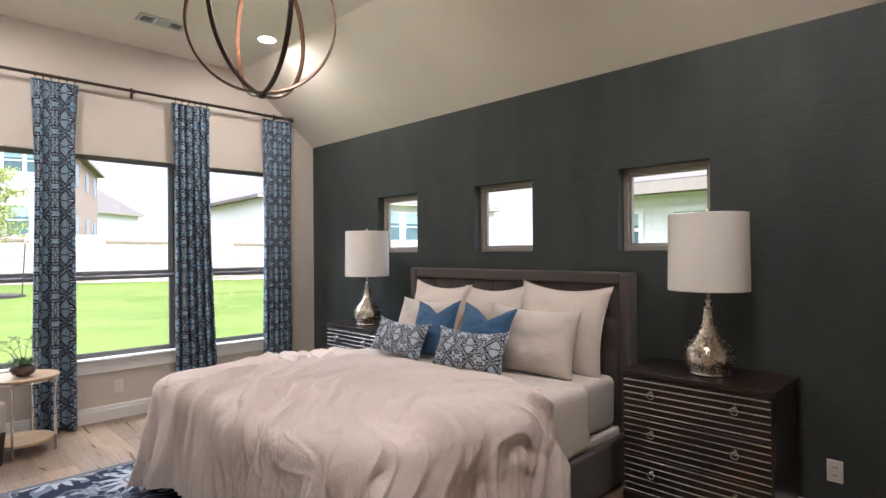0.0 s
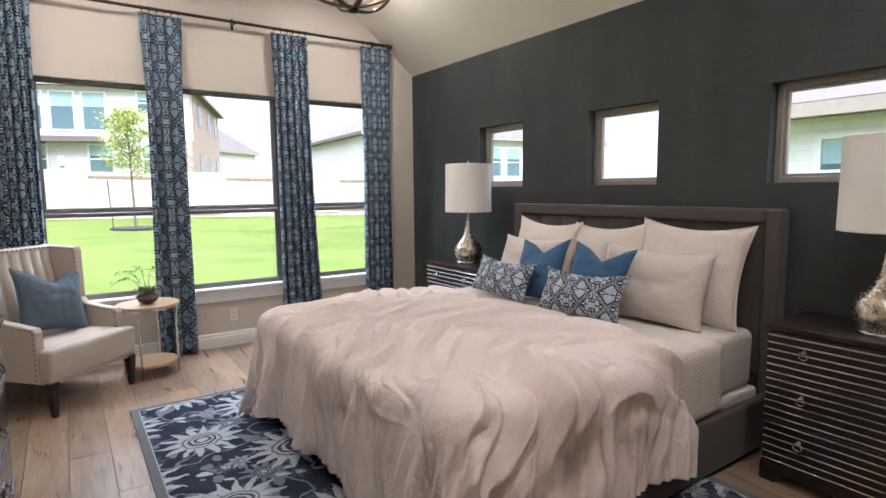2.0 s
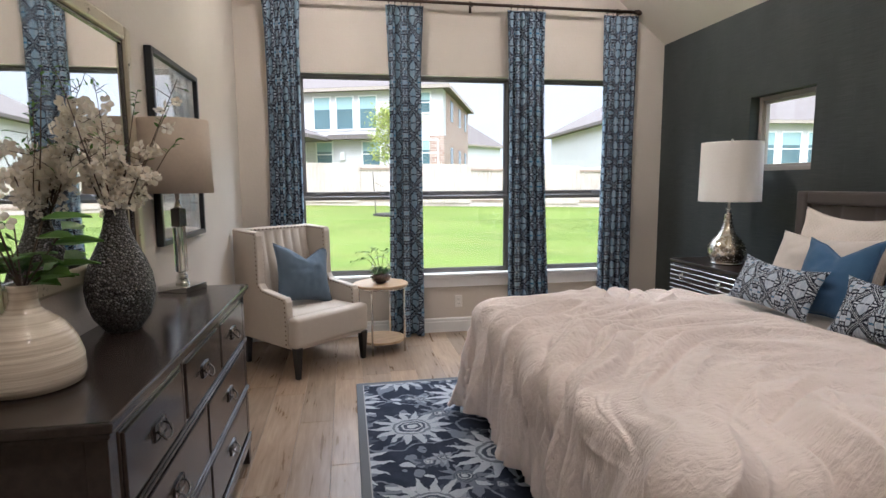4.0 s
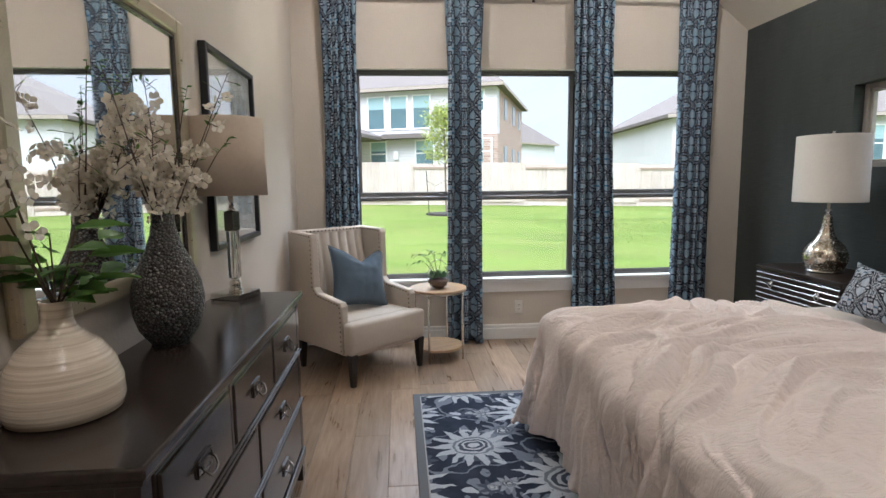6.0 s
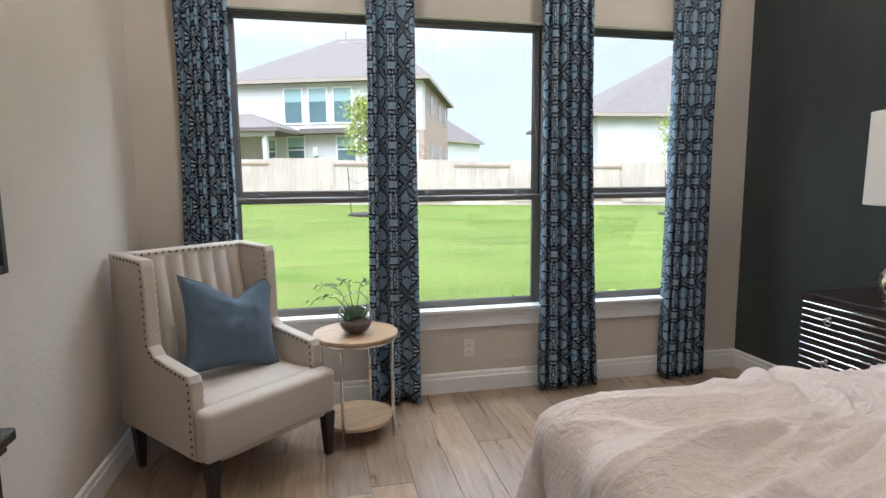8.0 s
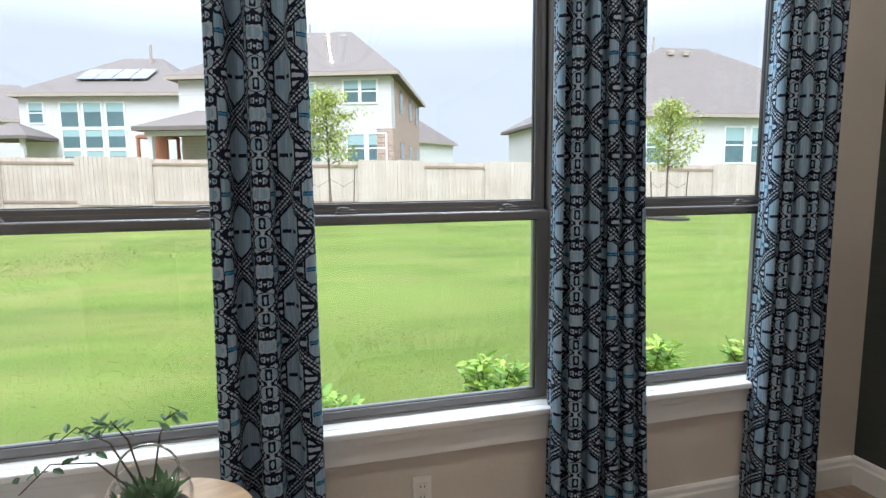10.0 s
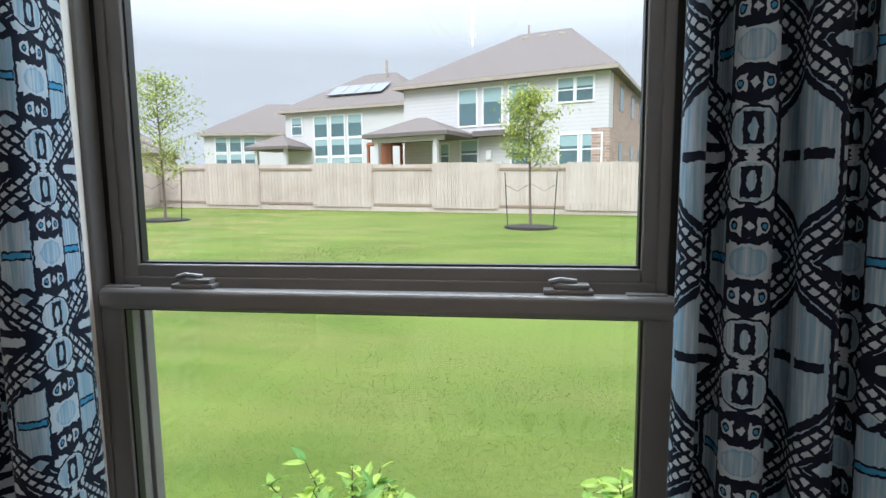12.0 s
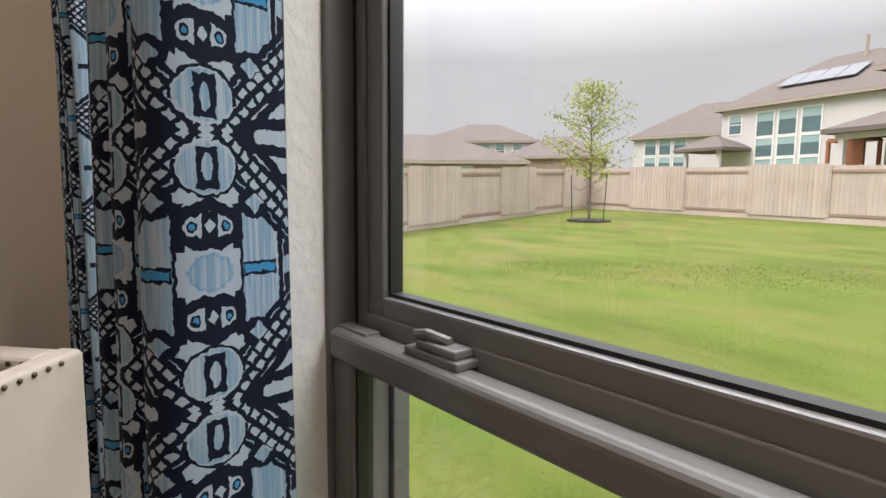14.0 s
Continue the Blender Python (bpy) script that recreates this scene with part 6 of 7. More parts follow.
part("soil", lathe([(0.03, 0.005), (0.05, 0.016), (0.066, 0.045), (0.05, 0.056), (0.0, 0.06)], 32), SOIL, bw, smooth=True)
rnd = random.Random(8)
sb = bmesh.new()
for i in range(5):
    c = Vector((rnd.uniform(-0.035, 0.035), rnd.uniform(-0.035, 0.035), 0.058))
    for k in range(16):
        a = k * 2.4
        d = Vector((math.cos(a), math.sin(a), 0.4 + 0.1 * k))
        leaf_bm(sb, c, d, rnd.uniform(0.03, 0.062), 0.016, rnd, -0.15)
part("succulents", sb, SUCC, bw)
tb = bmesh.new()
lb = bmesh.new()
for d in ((-0.19, -0.02, 0.06), (-0.15, 0.03, 0.12), (0.05, 0.04, 0.13), (-0.06, -0.03, 0.15)):
    d = Vector(d)
    b = Vector((0, 0, 0.06))
    pts = [b, b + d * 0.4 + Vector((0, 0, 0.07)), b + d * 0.75 + Vector((0, 0, 0.06)), b + d]
    tube(tb, pts, 0.002, 5, 0.001)
    for k in range(10):
        p = pts[1].lerp(pts[3], k / 9) + Vector((0, 0, 0.02))
        leaf_bm(lb, p, Vector((rnd.uniform(-1, 1), rnd.uniform(-1, 1), rnd.uniform(-0.3, 1))), 0.026, 0.012, rnd)
part("twigs", tb, TWIG, bw)
part("twig_leaves", lb, SUCC, bw)

# ---------------------------------------------------------------- ceiling fixtures
CR, CCZ = 0.42, 2.765
cd = thing("orb_chandelier", pose(1.955, 3.82, CCZ), "dark bronze orb chandelier of crossed rings with warm lit inner strips", "chandelier")


def hoop(r, wide, thick, seg=72):
    """A flat band bent into a vertical circle, its width along y."""
    bm = bmesh.new()
    prof = ((r, -wide / 2), (r, wide / 2), (r - thick, wide / 2), (r - thick, -wide / 2))
    rings = []
    for i in range(seg):
        a = 2 * math.pi * i / seg
        rings.append([bm.verts.new((q * math.cos(a), y, q * math.sin(a))) for q, y in prof])
    for i in range(seg):
        n = rings[(i + 1) % seg]
        for k in range(4):
            bm.faces.new((rings[i][k], n[k], n[(k + 1) % 4], rings[i][(k + 1) % 4]))
    bmesh.ops.recalc_face_normals(bm, faces=bm.faces)
    return bm


for i, a in enumerate((27.0, 83.0, 143.0)):
    r = CR - 0.007 * i
    h = part("ring", hoop(r, 0.024, 0.011), BRONZE, cd, m=pose(0, 0, 0, 0, 0, a))
    part("inner_band", hoop(r - 0.0112, 0.02, 0.0015), COPPER, h, "copper lining")
    if i != 1:
        continue
    sb = bmesh.new()
    rows_ = []
    for k in range(41):
        t = radians(-62 + 124 * k / 40)
        q = r - 0.0135
        rows_.append([sb.verts.new((q * math.cos(t) * (1 if i != 1 else -1), y, q * math.sin(t))) for y in (-0.006, 0.006)])
    for p, n in zip(rows_, rows_[1:]):
        sb.faces.new((p[0], n[0], n[1], p[1]))
    bmesh.ops.solidify(sb, geom=sb.faces[:], thickness=0.002)
    part("light_strip", sb, LED, h, "glowing warm strip")
part("lower_hub", lathe([(0.0, -CR - 0.012), (0.02, -CR - 0.008), (0.028, -CR + 0.004), (0.028, -CR + 0.016), (0.0, -CR + 0.022)], 24), BRONZE, cd, smooth=True)
part("upper_hub", lathe([(0.0, CR - 0.03), (0.03, CR - 0.025), (0.03, CR + 0.01), (0.008, CR + 0.02), (0.008, H_FLAT - CCZ - 0.02), (0.065, H_FLAT - CCZ - 0.018), (0.065, H_FLAT - CCZ)], 24), BRONZE, cd, smooth=True)


def downlight(x, y):
    t = thing("recessed_light", pose(x, y, H_FLAT), "lit round recessed ceiling light with a white trim", "ceiling light", "recessed ceiling lights")
    part("trim_ring", lathe([(0.07, -0.001), (0.07, -0.005), (0.095, -0.004), (0.097, 0.0)], 40), TRIM, t, smooth=True)
    part("lens", lathe([(0.0, -0.003), (0.07, -0.003), (0.07, -0.0015), (0.0, -0.0015)], 36), DOWNLIGHT, t, "glowing lens")
    return t


downlight(2.91, 5.6)
downlight(2.93, 1.75)
downlight(0.95, 5.6)
downlight(0.95, 1.75)
vt = thing("ceiling_vent", pose(2.1, 5.85, H_FLAT, 0, 0, 0), "white ceiling air register with three louvred bays", "vent")
bm = bmesh.new()
box(bm, -0.18, 0.18, -0.085, -0.06, -0.012, 0, 0.003)
box(bm, -0.18, 0.18, 0.06, 0.085, -0.012, 0, 0.003)
for x in (-0.18, -0.064, 0.042, 0.155):
    box(bm, x, x + 0.025, -0.06, 0.06, -0.012, 0, 0.003)
part("frame", bm, VENTM, vt)
part("backing", boxed(-0.16, 0.16, -0.065, 0.065, -0.003, -0.001), SLOTS, vt)
for b, tilt in ((-0.11, 1), (0.0, -1), (0.11, 1)):
    for k in range(7):
        y = -0.05 + 0.0165 * k
        part("slat", boxed(-0.045, 0.045, -0.006, 0.006, -0.001, 0.001), VENTM, vt, m=pose(b, y, -0.007, 35 * tilt, 0, 0))

# ---------------------------------------------------------------- the yard
def ground_z(x, y):
    return -0.15 + 0.032 * (y - 7.0) - 0.012 * x if y > 6.8 else -0.16 - 0.012 * x


def yard_sheet():
    """One sheet of ground out to the horizon, fine by the house and coarse far off."""
    xs = [-900, -300, -120, -60] + list(range(-40, 41, 2)) + [60, 120, 300, 900]
    ys = [-900, -200, -60, -20, 0, 6.8] + list(range(8, 60, 2)) + [70, 120, 300, 1200]
    bm = bmesh.new()
    g = {}
    for i, x in enumerate(xs):
        for j, y in enumerate(ys):
            yy, xx = min(y, 60), max(-40, min(40, x))
            z = ground_z(xx, yy)
            if 8 < y < 26:
                z += 0.03 * noise.noise(Vector((x * 0.2, y * 0.2, 0)))
            g[i, j] = bm.verts.new((x, y, z))
    for i in range(len(xs) - 1):
        for j in range(len(ys) - 1):
            cx, cy = (xs[i] + xs[i + 1]) / 2, (ys[j] + ys[j + 1]) / 2
            if 0 < cx < 4 and 0 <= ys[j] and ys[j + 1] <= 6.8:
                continue
            bm.faces.new((g[i, j], g[i + 1, j], g[i + 1, j + 1], g[i, j + 1]))
    return bm


tagged(part("ground", yard_sheet(), LAWN, smooth=True), "green mown lawn rising gently to the fence", "lawn", kind="structure")


def grass_blades(count, seed):
    r = np.random.RandomState(seed)
    y = 7.6 + 12.0 * r.rand(count) ** 1.7
    x = (r.rand(count) - 0.5) * (5.0 + (y - 7.0) * 1.7) + 0.4 - (y - 7) * 0.18
    z = -0.15 + 0.032 * (y - 7.0) - 0.012 * x
    a = r.rand(count) * 2 * np.pi
    h = (0.004 + 0.006 * r.rand(count)) * (1 + (y - 7) * 0.03)
    w = 0.0016 + 0.0016 * (y - 7) * 0.35
    lean = 0.018 * (r.rand(count) - 0.5) * 2
    v = np.empty((count * 3, 3))
    v[0::3] = np.stack([x - w * np.cos(a), y - w * np.sin(a), z - 0.004], 1)
    v[1::3] = np.stack([x + w * np.cos(a), y + w * np.sin(a), z - 0.004], 1)
    v[2::3] = np.stack([x + lean, y + 0.018 * (r.rand(count) - 0.5), z + h], 1)
    me = bpy.data.meshes.new("grass")
    me.from_pydata(v.tolist(), [], np.arange(count * 3).reshape(-1, 3).tolist())
    me.materials.append(BLADE)
    return tagged(new("grass", me), "short green grass blades on the lawn", "grass", kind="stuff")


grass_blades(160000, 5)


def shrub(x, y, h, w, seed):
    r = random.Random(seed)
    t = thing("shrub", pose(x, y, ground_z(x, y)), "bright green broad-leaved shrub below the window", "shrub", "shrubs below the windows")
    st_, lv = bmesh.new(), bmesh.new()
    for i in range(34):
        a = r.uniform(0, 2 * math.pi)
        d = Vector((math.cos(a) * r.uniform(0.1, 0.75), math.sin(a) * r.uniform(0.1, 0.75), 1)).normalized()
        l = h * r.uniform(0.55, 1.05)
        d.x *= w / h
        d.y *= w / h
        tube(st_, [(0, 0, 0), d * l * 0.5, d * l], 0.006, 5, 0.002)
        for k in range(15):
            f = r.uniform(0.3, 1.0)
            b = r.uniform(0, 2 * math.pi)
            leaf_bm(lv, d * l * f, Vector((math.cos(b), math.sin(b), r.uniform(0.0, 1.1))), r.uniform(0.06, 0.12), r.uniform(0.028, 0.048), r)
    part("stems", st_, TWIG, t)
    part("leaves", lv, BUSHLEAF, t)
    return t


shrub(1.55, 7.95, 0.38, 0.7, 1)
shrub(2.72, 7.95, 0.47, 0.5, 2)
shrub(3.95, 8.05, 0.46, 0.5, 3)
shrub(4.85, 8.05, 0.44, 0.5, 4)


def young_tree(x, y, h, seed, spread, low):
    r = random.Random(seed)
    z = ground_z(x, y)
    t = thing("young_tree", pose(x, y, z), "young staked tree with a thin trunk and airy green crown", "tree", "staked trees in the lawn")
    tk = bmesh.new()
    lean = r.uniform(-0.02, 0.02)
    trunk = [Vector((lean * f * h, 0.02 * math.sin(5 * f), h * f)) for f in (0, 0.2, 0.4, 0.6, 0.8, 1.0)]
    tube(tk, trunk, 0.045, 8, 0.008)
    lv = bmesh.new()
    for i in range(58):
        f = min(0.99, low + (1 - low) * (i / 58) + r.uniform(-0.02, 0.02))
        a = i * 2.4 + r.uniform(-0.5, 0.5)
        g = (f - low) / (1 - low)
        l = spread * (0.3 + 0.7 * math.sin(math.pi * min(1.0, 0.16 + 0.8 * max(0.0, g)))) * (1.0 - 0.45 * g) * r.uniform(0.6, 1.3)
        b = Vector((lean * f * h, 0, h * f))
        d = Vector((math.cos(a), math.sin(a), r.uniform(0.25, 0.75)))
        tip = b + d * l
        tube(tk, [b, b + d * l * 0.5 + Vector((0, 0, 0.04)), tip], 0.011, 5, 0.003)
        for k in range(46):
            g = r.uniform(0.25, 1.08)
            c = b + d * l * g + Vector((r.gauss(0, 0.11), r.gauss(0, 0.11), r.gauss(0, 0.09)))
            leaf_bm(lv, c, Vector((r.uniform(-1, 1), r.uniform(-1, 1), r.uniform(-0.8, 0.6))), r.uniform(0.08, 0.13), r.uniform(0.04, 0.068), r)
    part("trunk", tk, BARK, t)
    part("crown", lv, TREELEAF, t)
    m = lathe([(0.74, -0.02), (0.72, 0.05), (0.5, 0.08), (0.0, 0.1)], 26)
    for v in m.verts:
        v.co.x *= 1 + 0.08 * noise.noise(v.co * 3)
        v.co.z += 0.015 * noise.noise(v.co * 9) - 0.012 * v.co.x
    tagged(part("mulch_ring", m, MULCH, m=pose(x, y, z)), "round bed of dark mulch under the young tree", "mulch")
    for s in (-1, 1):
        bm = bmesh.new()
        tube(bm, [(0, 0, -0.1), (s * 0.09, 0, 1.55)], 0.016, 6)
        sk = tagged(part("tree_stake", bm, STEEL, m=pose(x + s * 0.62, y - 0.1, z)), "dark steel stake beside the young tree", "stake", "tree stakes")
        tb_ = bmesh.new()
        tube(tb_, [(s * 0.07, 0, 1.2), (s * -0.25, 0.05, 1.02), (s * -0.6, 0.1, 1.22)], 0.006, 5)
        part("tie", tb_, GASKET, sk)
    return t


young_tree(2.58, 21.3, 3.7, 31, 1.0, 0.46)
young_tree(-9.0, 22.1, 4.5, 47, 1.5, 0.27)
young_tree(13.4, 20.4, 3.7, 53, 1.05, 0.42)

# ---------------------------------------------------------------- fence
PICKET_W, FENCE_H = 0.142, 1.8


def fence_run(label, a, b, flip):
    """A board fence from a to b in sections that show their face and their rails by turns."""
    a, b = Vector((*a, 0)), Vector((*b, 0))
    ln = (b - a).length
    d = (b - a).normalized()
    n = Vector((d.y, -d.x, 0)) * flip
    run = thing("wooden_fence", pose(0, 0, 0), label, "fence")
    r = random.Random(int(ln * 10))
    count = max(1, round(ln / 2.4))
    step = ln / count
    for i in range(count):
        rails = i % 2 == 0
        p0 = a + d * step * i
        bm = bmesh.new()
        npk = int(step / PICKET_W)
        for k in range(npk):
            c = p0 + d * (k + 0.5) * step / npk
            z0 = ground_z(c.x, c.y)
            h = FENCE_H + (0.0 if rails else 0.06) + r.uniform(-0.01, 0.01)
            off = n * (0.0 if rails else 0.075) + n * r.uniform(-0.004, 0.004)
            hw_ = step / npk / 2 - 0.004
            corners = []
            for s, o in ((-1, 0), (1, 0), (1, 0.016), (-1, 0.016)):
                corners.append(c + d * hw_ * s + off + n * o)
            lo = [bm.verts.new((q.x, q.y, z0 + 0.15)) for q in corners]
            hi = [bm.verts.new((q.x, q.y, z0 + h)) for q in corners]
            for e in range(4):
                f = (e + 1) % 4
                bm.faces.new((lo[e], lo[f], hi[f], hi[e]))
            bm.faces.new(hi)
        bmesh.ops.recalc_face_normals(bm, faces=bm.faces)
        sec_ = part("fence_section", bm, CEDAR, run)
        rb = bmesh.new()
        p1 = p0 + d * step

        def rail(z, t, hgt):
            q0, q1 = p0 + n * t, p1 + n * t
            c = [(q0, 0), (q1, 0)]
            vs = []
            for q, _ in c:
                for o in (0.0, 0.038):
                    for dz in (0, hgt):
                        w_ = q + n * o
                        vs.append(rb.verts.new((w_.x, w_.y, ground_z(q.x, q.y) + z + dz)))
            for ix in ((0, 1, 3, 2), (4, 6, 7, 5), (0, 4, 5, 1), (2, 3, 7, 6), (1, 5, 7, 3), (0, 2, 6, 4)):
                rb.faces.new([vs[k] for k in ix])

        rail(0.0, 0.0, 0.17)
        bmesh.ops.recalc_face_normals(rb, faces=rb.faces)
        part("kick_board", rb, CEDAR, sec_)
        if rails:
            rb = bmesh.new()
            rail(0.22, 0.018, 0.085)
            rail(1.58, 0.018, 0.085)
            bmesh.ops.recalc_face_normals(rb, faces=rb.faces)
            part("rails", rb, RAILWOOD, sec_)
        pb = bmesh.new()
        z0 = ground_z(p0.x, p0.y)
        box(pb, -0.045, 0.045, -0.045, 0.045, -0.1, FENCE_H + 0.01)
        part("post", pb, CEDAR, sec_, m=Matrix.Translation((p0.x + n.x * 0.02, p0.y + n.y * 0.02, z0)))
    return run


CORNER = (-13.2, 27.8)
fence_run("weathered cedar board fence along the back of the lawn", CORNER, (26.0, 23.6), 1)
fence_run("weathered cedar board fence along the side of the lawn", (-9.2, 8.5), CORNER, 1)


# ---------------------------------------------------------------- houses beyond the fence
def hip_roof(w, d, ridge_len, rise, over, z, thick=0.18, shift=0.0):
    """A hipped roof over w x d; the ridge runs along x."""
    bm = bmesh.new()
    x, y = w / 2 + over, d / 2 + over
    rl = ridge_len / 2
    base = [bm.verts.new(p) for p in ((-x, -y, z), (x, -y, z), (x, y, z), (-x, y, z))]
    low = [bm.verts.new(p) for p in ((-x, -y, z - thick), (x, -y, z - thick), (x, y, z - thick), (-x, y, z - thick))]
    r0, r1 = bm.verts.new((shift - rl, 0, z + rise)), bm.verts.new((shift + rl, 0, z + rise))
    bm.faces.new((base[0], base[1], r1, r0))
    bm.faces.new((base[2], base[3], r0, r1))
    bm.faces.new((base[1], base[2], r1))
    bm.faces.new((base[3], base[0], r0))
    for i in range(4):
        j = (i + 1) % 4
        bm.faces.new((low[i], low[j], base[j], base[i]))
    bm.faces.new(low[::-1])
    return bm


def house_window(parent, x0, x1, z0, z1, y, split=True, rot=0):
    """A trimmed window standing proud of a wall that faces -y at y."""
    w = part("window", frame_bm(x0 - 0.07, x1 + 0.07, z0 - 0.07, z1 + 0.07, 0.08, y - 0.05, y + 0.02), HOUSETRIM, parent)
    part("pane", boxed(x0 - 0.01, x1 + 0.01, y - 0.015, y + 0.01, z0 - 0.01, z1 + 0.01), HOUSEPANE, w)
    part("blind", boxed(x0, x1, y - 0.022, y - 0.018, z0 + (z1 - z0) * 0.62, z1), BLIND, w)
    if split:
        zm = (z0 + z1) / 2
        part("meeting_rail", boxed(x0, x1, y - 0.04, y, zm - 0.03, zm + 0.03), HOUSETRIM, w)
    return w


def roof_vents(parent, pts):
    for x, y, z in pts:
        part("roof_vent", boxed(x - 0.2, x + 0.2, y - 0.15, y + 0.15, z - 0.15, z + 0.12, 0.03), FASCIA, parent)


def house(m, w, d, zb, ze, roof_args, wall_m, label, side_m=None, shift=0.0):
    h = thing("house", m, label, "house", "houses beyond the fence")
    part("wall", boxed(-w / 2, w / 2, -d / 2, d / 2, zb, ze), wall_m, h)
    if side_m:
        part("side_wall", boxed(w / 2 - 0.02, w / 2 + 0.03, -d / 2 + 1.0, d / 2, zb, ze - 0.05), side_m, h)
    ridge, rise, over = roof_args
    part("roof", hip_roof(w, d, ridge, rise, over, ze + 0.12, shift=shift), ROOF, h)
    part("fascia", boxed(-w / 2 - over - 0.01, w / 2 + over + 0.01, -d / 2 - over - 0.02, -d / 2 - over + 0.02, ze - 0.08, ze + 0.1), FASCIA, h)
    part("side_fascia", boxed(w / 2 + over - 0.02, w / 2 + over + 0.02, -d / 2 - over, d / 2 + over, ze - 0.08, ze + 0.1), FASCIA, h)
    return h


# the two-storey house straight behind; its front runs from (-3.9, 34.9) to (5.9, 31.45)
ang = -19.4
d1 = 11.0
fx, fy = 1.2, 33.25
ca, sa = math.cos(radians(ang)), math.sin(radians(ang))
h1m = pose(fx - sa * d1 / 2, fy + ca * d1 / 2, 0, 0, 0, ang)
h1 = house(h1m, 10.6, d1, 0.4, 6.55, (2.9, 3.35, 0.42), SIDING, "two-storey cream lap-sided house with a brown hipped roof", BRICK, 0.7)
fyl = -d1 / 2
for x0 in (-2.05, -0.72, 0.62):
    house_window(h1, x0, x0 + 0.95, 4.45, 6.2, fyl, False)
house_window(h1, 3.0, 3.72, 5.25, 6.3, fyl)
house_window(h1, 3.85, 4.6, 5.25, 6.3, fyl)
house_window(h1, -1.95, -1.05, 2.4, 3.72, fyl)
house_window(h1, 0.75, 1.75, 2.4, 3.72, fyl)
house_window(h1, 3.1, 3.95, 2.4, 3.75, fyl)
house_window(h1, 4.15, 5.0, 2.4, 3.75, fyl)
house_window(h1, -3.1, -2.65, 2.4, 3.6, fyl)
part("lean_to_roof", slab(bmesh.new(), [(-1.0, 4.1), (1.35, 4.1), (1.55, 3.85), (-1.2, 3.85)], fyl - 0.7, fyl), ROOF, h1)
part("utility_box", boxed(-0.55, -0.3, fyl - 0.12, fyl, 2.75, 3.2), HOUSETRIM, h1)
for y0 in (-3.0, 0.5, 3.5):
    sw = part("side_window", boxed(5.3, 5.36, y0, y0 + 0.9, 5.0, 6.2), HOUSEPANE, h1)
    sw = part("side_window", boxed(5.3, 5.36, y0, y0 + 0.9, 2.2, 3.5), HOUSEPANE, h1)
roof_vents(h1, [(-0.2, -0.75, 9.5), (0.9, -0.75, 9.5), (1.9, -0.75, 9.5)])
pb = bmesh.new()
tube(pb, [(-0.3, 0.1, 9.7), (-0.3, 0.1, 10.5)], 0.06, 8)
part("vent_pipe", pb, FASCIA, h1)
part("brick_return", boxed(4.55, 5.36, fyl - 0.03, fyl + 0.9, 0.4, 4.0), BRICK, h1)
pm = pose(-3.35, fyl - 1.6, 0)
pr = part("porch_roof", hip_roof(4.0, 3.0, 0.5, 0.85, 0.3, 3.95), ROOF, h1, m=pm)
part("porch_beam", boxed(-1.95, 1.95, -1.45, -1.3, 3.55, 3.8), SIDING_B, h1, m=pm)
for x in (-1.8, 1.4):
    part("porch_post", boxed(x, x + 0.22, -1.48, -1.26, 0.5, 3.6), SIDING_B, h1, m=pm)
ps = thing("play_set", h1m @ pose(-5.7, fyl - 1.0, 0.7), "orange and brown wooden play set beside the house", "play set")
for x, y in ((-0.9, -0.5), (-0.9, 0.5), (0.5, -0.5), (0.5, 0.5)):
    part("post", boxed(x - 0.06, x + 0.06, y - 0.06, y + 0.06, 0.0, 2.9), ORANGE, ps)
part("deck", boxed(-0.96, 0.56, -0.56, 0.56, 1.55, 1.65), ORANGE, ps)
part("panel", boxed(-0.1, 0.56, -0.58, -0.52, 1.65, 2.85), ORANGE, ps)
part("roof_board", slab(bmesh.new(), [(-1.0, 2.9), (0.6, 2.9), (0.45, 3.05), (-0.85, 3.05)], -0.6, 0.6), ORANGE, ps)
part("slide", slab(bmesh.new(), [(-0.96, 1.65), (-2.6, 0.2), (-2.6, 0.1), (-0.96, 1.5)], -0.3, 0.3), FASCIA, ps)

# the single-storey house with a big roof to the east
h2 = house(pose(25.2, 35.0, 0, 0, 0, -4), 19.0, 11.0, 0.2, 4.7, (3.0, 4.7, 0.45), SIDING_B, "single-storey white house with a large grey hipped roof")
for x0 in (-1.0, 0.6, 2.2):
    house_window(h2, x0, x0 + 1.15, 2.3, 4.15, -5.5)
house_window(h2, -5.6, -4.5, 2.3, 3.9, -5.5)
roof_vents(h2, [(-1.4, -0.85, 9.0), (-0.4, -0.85, 9.0)])
pb = bmesh.new()
tube(pb, [(-2.2, -0.3, 9.1), (-2.2, -0.3, 10.0)], 0.06, 8)
part("vent_pipe", pb, FASCIA, h2)

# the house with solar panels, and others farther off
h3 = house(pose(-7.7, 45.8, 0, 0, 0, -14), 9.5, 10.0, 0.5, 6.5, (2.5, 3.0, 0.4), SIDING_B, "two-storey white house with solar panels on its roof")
for x0 in (-2.4, -1.1, 0.2):
    for z0, z1 in ((2.5, 3.4), (3.55, 4.6), (4.75, 6.1)):
        house_window(h3, x0, x0 + 1.0, z0, z1, -5.0, False)
house_window(h3, -4.2, -3.4, 5.0, 6.1, -5.0)
part("porch_roof", hip_roof(3.0, 2.6, 0.4, 0.8, 0.25, 4.1), ROOF, h3, m=pose(-4.4, -6.0, 0))
for x in (-5.6, -3.3):
    part("porch_post", boxed(x, x + 0.2, -7.2, -7.0, 0.6, 4.0), SIDING_B, h3)
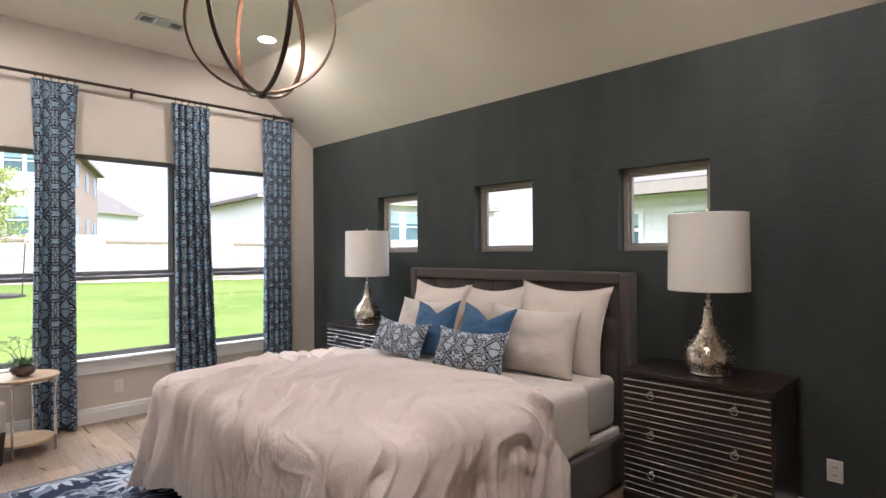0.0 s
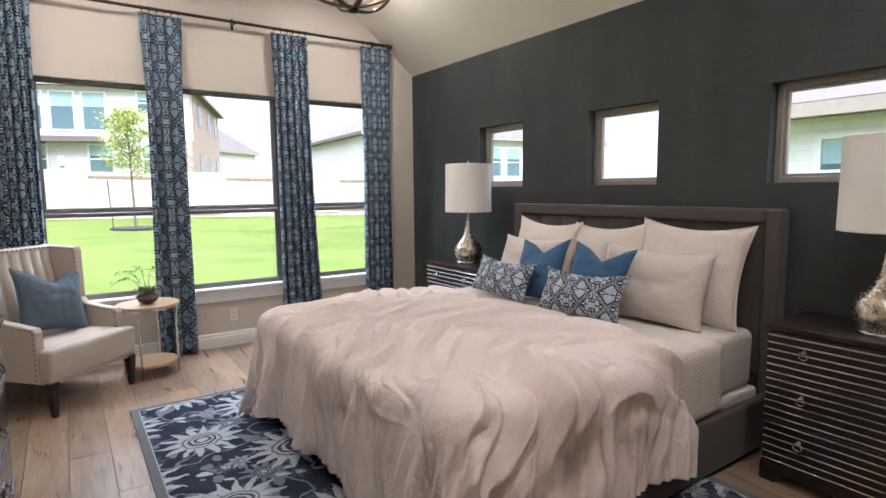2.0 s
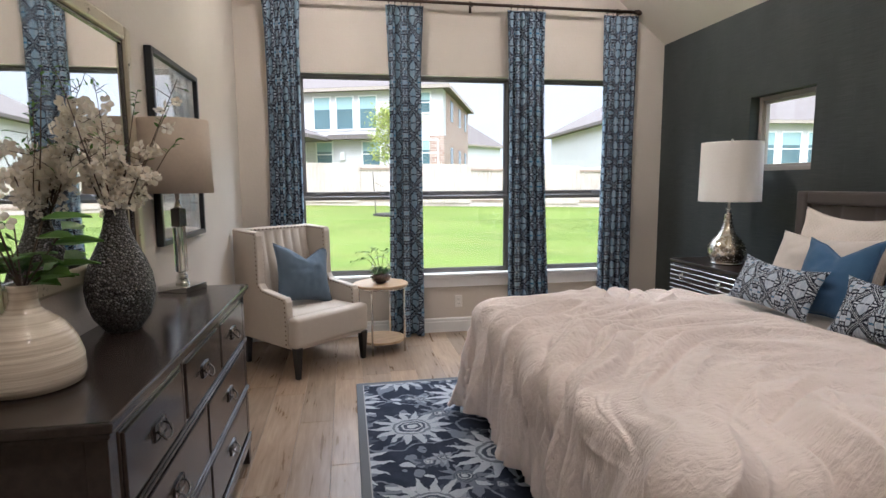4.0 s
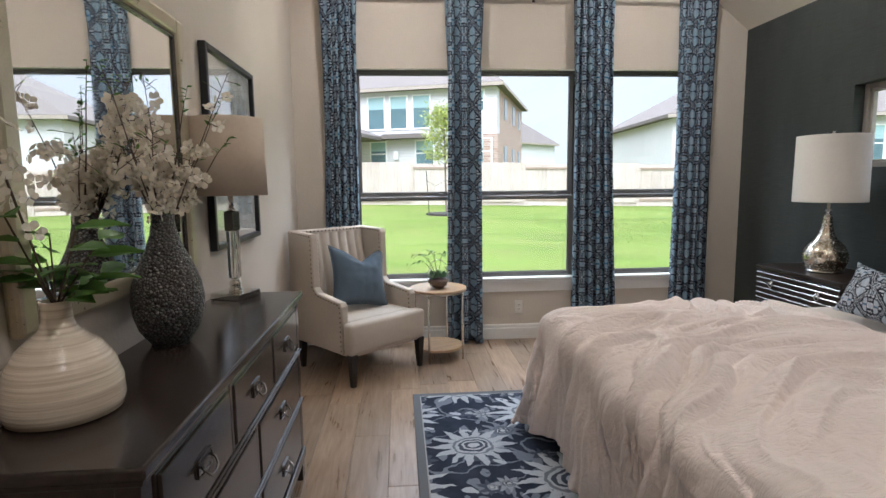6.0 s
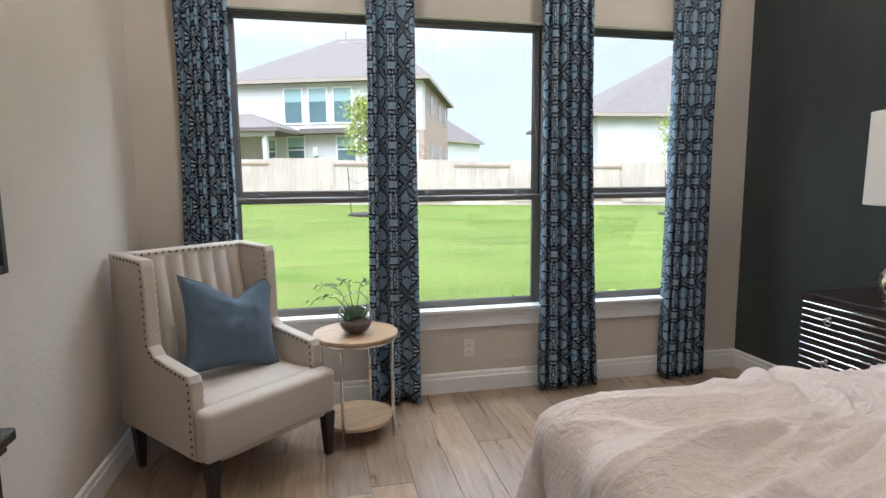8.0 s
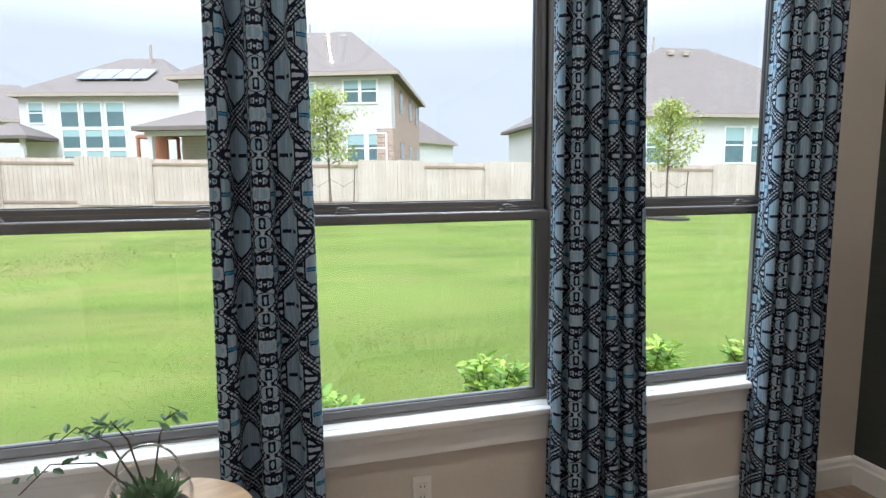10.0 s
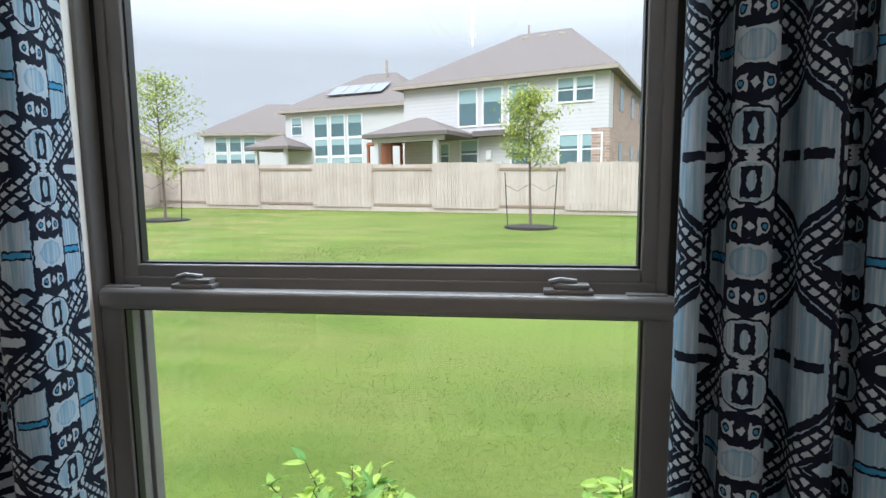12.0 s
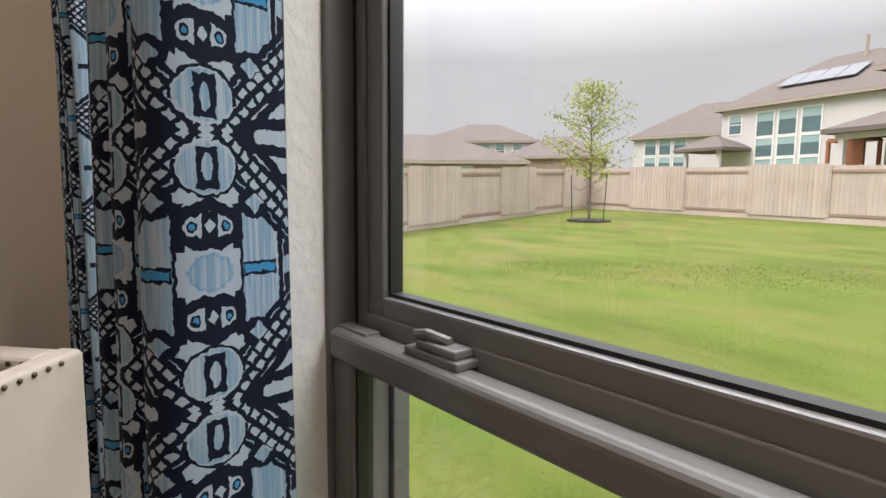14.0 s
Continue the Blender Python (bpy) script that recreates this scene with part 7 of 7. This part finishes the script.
slope3 = math.degrees(math.atan2(3.0, 5.4))
for i in range(4):
    part("solar_panel", boxed(-0.5, 0.5, -0.85, 0.85, 0.03, 0.08), SOLAR, h3, m=pose(-1.6 + 1.05 * i, -3.1, 8.0, slope3, 0, 0))
pb = bmesh.new()
tube(pb, [(0.9, -0.8, 9.0), (0.9, -0.8, 10.3)], 0.09, 8)
part("vent_pipe", pb, FASCIA, h3)
h4 = house(pose(-18.6, 52.5, 0, 0, 0, 10), 9.0, 11.0, 0.5, 5.6, (2.0, 3.0, 0.4), SIDING_B, "two-storey pale house with a hipped brown roof")
for x0 in (-3.6, -2.5, -1.4):
    for z0, z1 in ((3.0, 4.1), (4.3, 5.4)):
        house_window(h4, x0, x0 + 0.85, z0, z1, -5.5, False)
h5 = house(pose(-38.2, 45.2, 0, 0, 0, 41), 10.5, 9.0, 0.5, 5.9, (3.0, 2.0, 0.4), SIDING_B, "two-storey pale house with a hipped brown roof")
for x0 in (-1.0, 0.3, 1.6, 3.2):
    house_window(h5, x0, x0 + 0.8, 4.6, 5.7, -4.5)
h6 = house(pose(-27.0, 28.0, 0, 0, 0, 50), 13.0, 10.0, 0.2, 3.0, (4.0, 1.9, 0.4), BRICK, "low brick house with a brown hipped roof")
for x0 in (-4.0, -0.6, 2.4):
    house_window(h6, x0, x0 + 1.3, 1.8, 2.75, -5.0)
h7 = house(pose(-29.5, 46.5, 0, 0, 0, 30), 7.5, 9.0, 0.5, 4.2, (2.0, 2.0, 0.4), BRICK, "low brick house with a brown hipped roof")
h8 = house(pose(13.6, 66.0, 0, 0, 0, -50), 7.0, 9.0, 0.5, 5.6, (2.0, 3.0, 0.4), SIDING_B, "two-storey pale house with a hipped brown roof")
for x0 in (-1.6, -0.2):
    house_window(h8, x0, x0 + 0.9, 3.9, 5.1, -4.5)

# the pale stone neighbour close by on the east side
nb = house(pose(9.3 + 4.0, 1.5, 0, 0, 0, -90), 9.4, 8.0, -0.3, 2.45, (3.0, 2.4, 0.45), STONE, "pale limestone brick neighbour house with a grey roof")
house_window(nb, -3.05, -2.3, 1.2, 2.1, -4.0)
house_window(nb, -4.2, -3.6, 1.55, 2.1, -4.0)
# ---------------------------------------------------------------- floor planks
def planks():
    """Oak boards laid along the room, one object each."""
    r = random.Random(17)
    w, ln, gap = 0.198, 1.22, 0.0007
    cache = {}
    n = 0
    cols = int((XD - XL) / w) + 1
    for c in range(cols):
        x0 = XL + c * w
        x1 = min(x0 + w, XD)
        y = YS - r.uniform(0.1, ln)
        while y < YW:
            y0, y1 = max(y, YS), min(y + ln, YW)
            if y1 - y0 > 0.02:
                key = (round(x1 - x0, 4), round(y1 - y0, 4))
                if key not in cache:
                    hx, hy = (x1 - x0) / 2 - gap, (y1 - y0) / 2 - gap
                    bm = bmesh.new()
                    b = 0.0016
                    lo = [bm.verts.new((sx * hx, sy * hy, -0.012)) for sx, sy in ((-1, -1), (1, -1), (1, 1), (-1, 1))]
                    mi_ = [bm.verts.new((sx * hx, sy * hy, -b * 0.6)) for sx, sy in ((-1, -1), (1, -1), (1, 1), (-1, 1))]
                    hi = [bm.verts.new((sx * (hx - b), sy * (hy - b), 0.0)) for sx, sy in ((-1, -1), (1, -1), (1, 1), (-1, 1))]
                    for a, bb in ((lo, mi_), (mi_, hi)):
                        for e in range(4):
                            bm.faces.new((a[e], a[(e + 1) % 4], bb[(e + 1) % 4], bb[e]))
                    bm.faces.new(hi)
                    cache[key] = part("plank", bm, PLANK, floor, m=pose((x0 + x1) / 2, (y0 + y1) / 2, 0))
                else:
                    linked(cache[key], pose((x0 + x1) / 2, (y0 + y1) / 2, 0), floor)
            y += ln


planks()
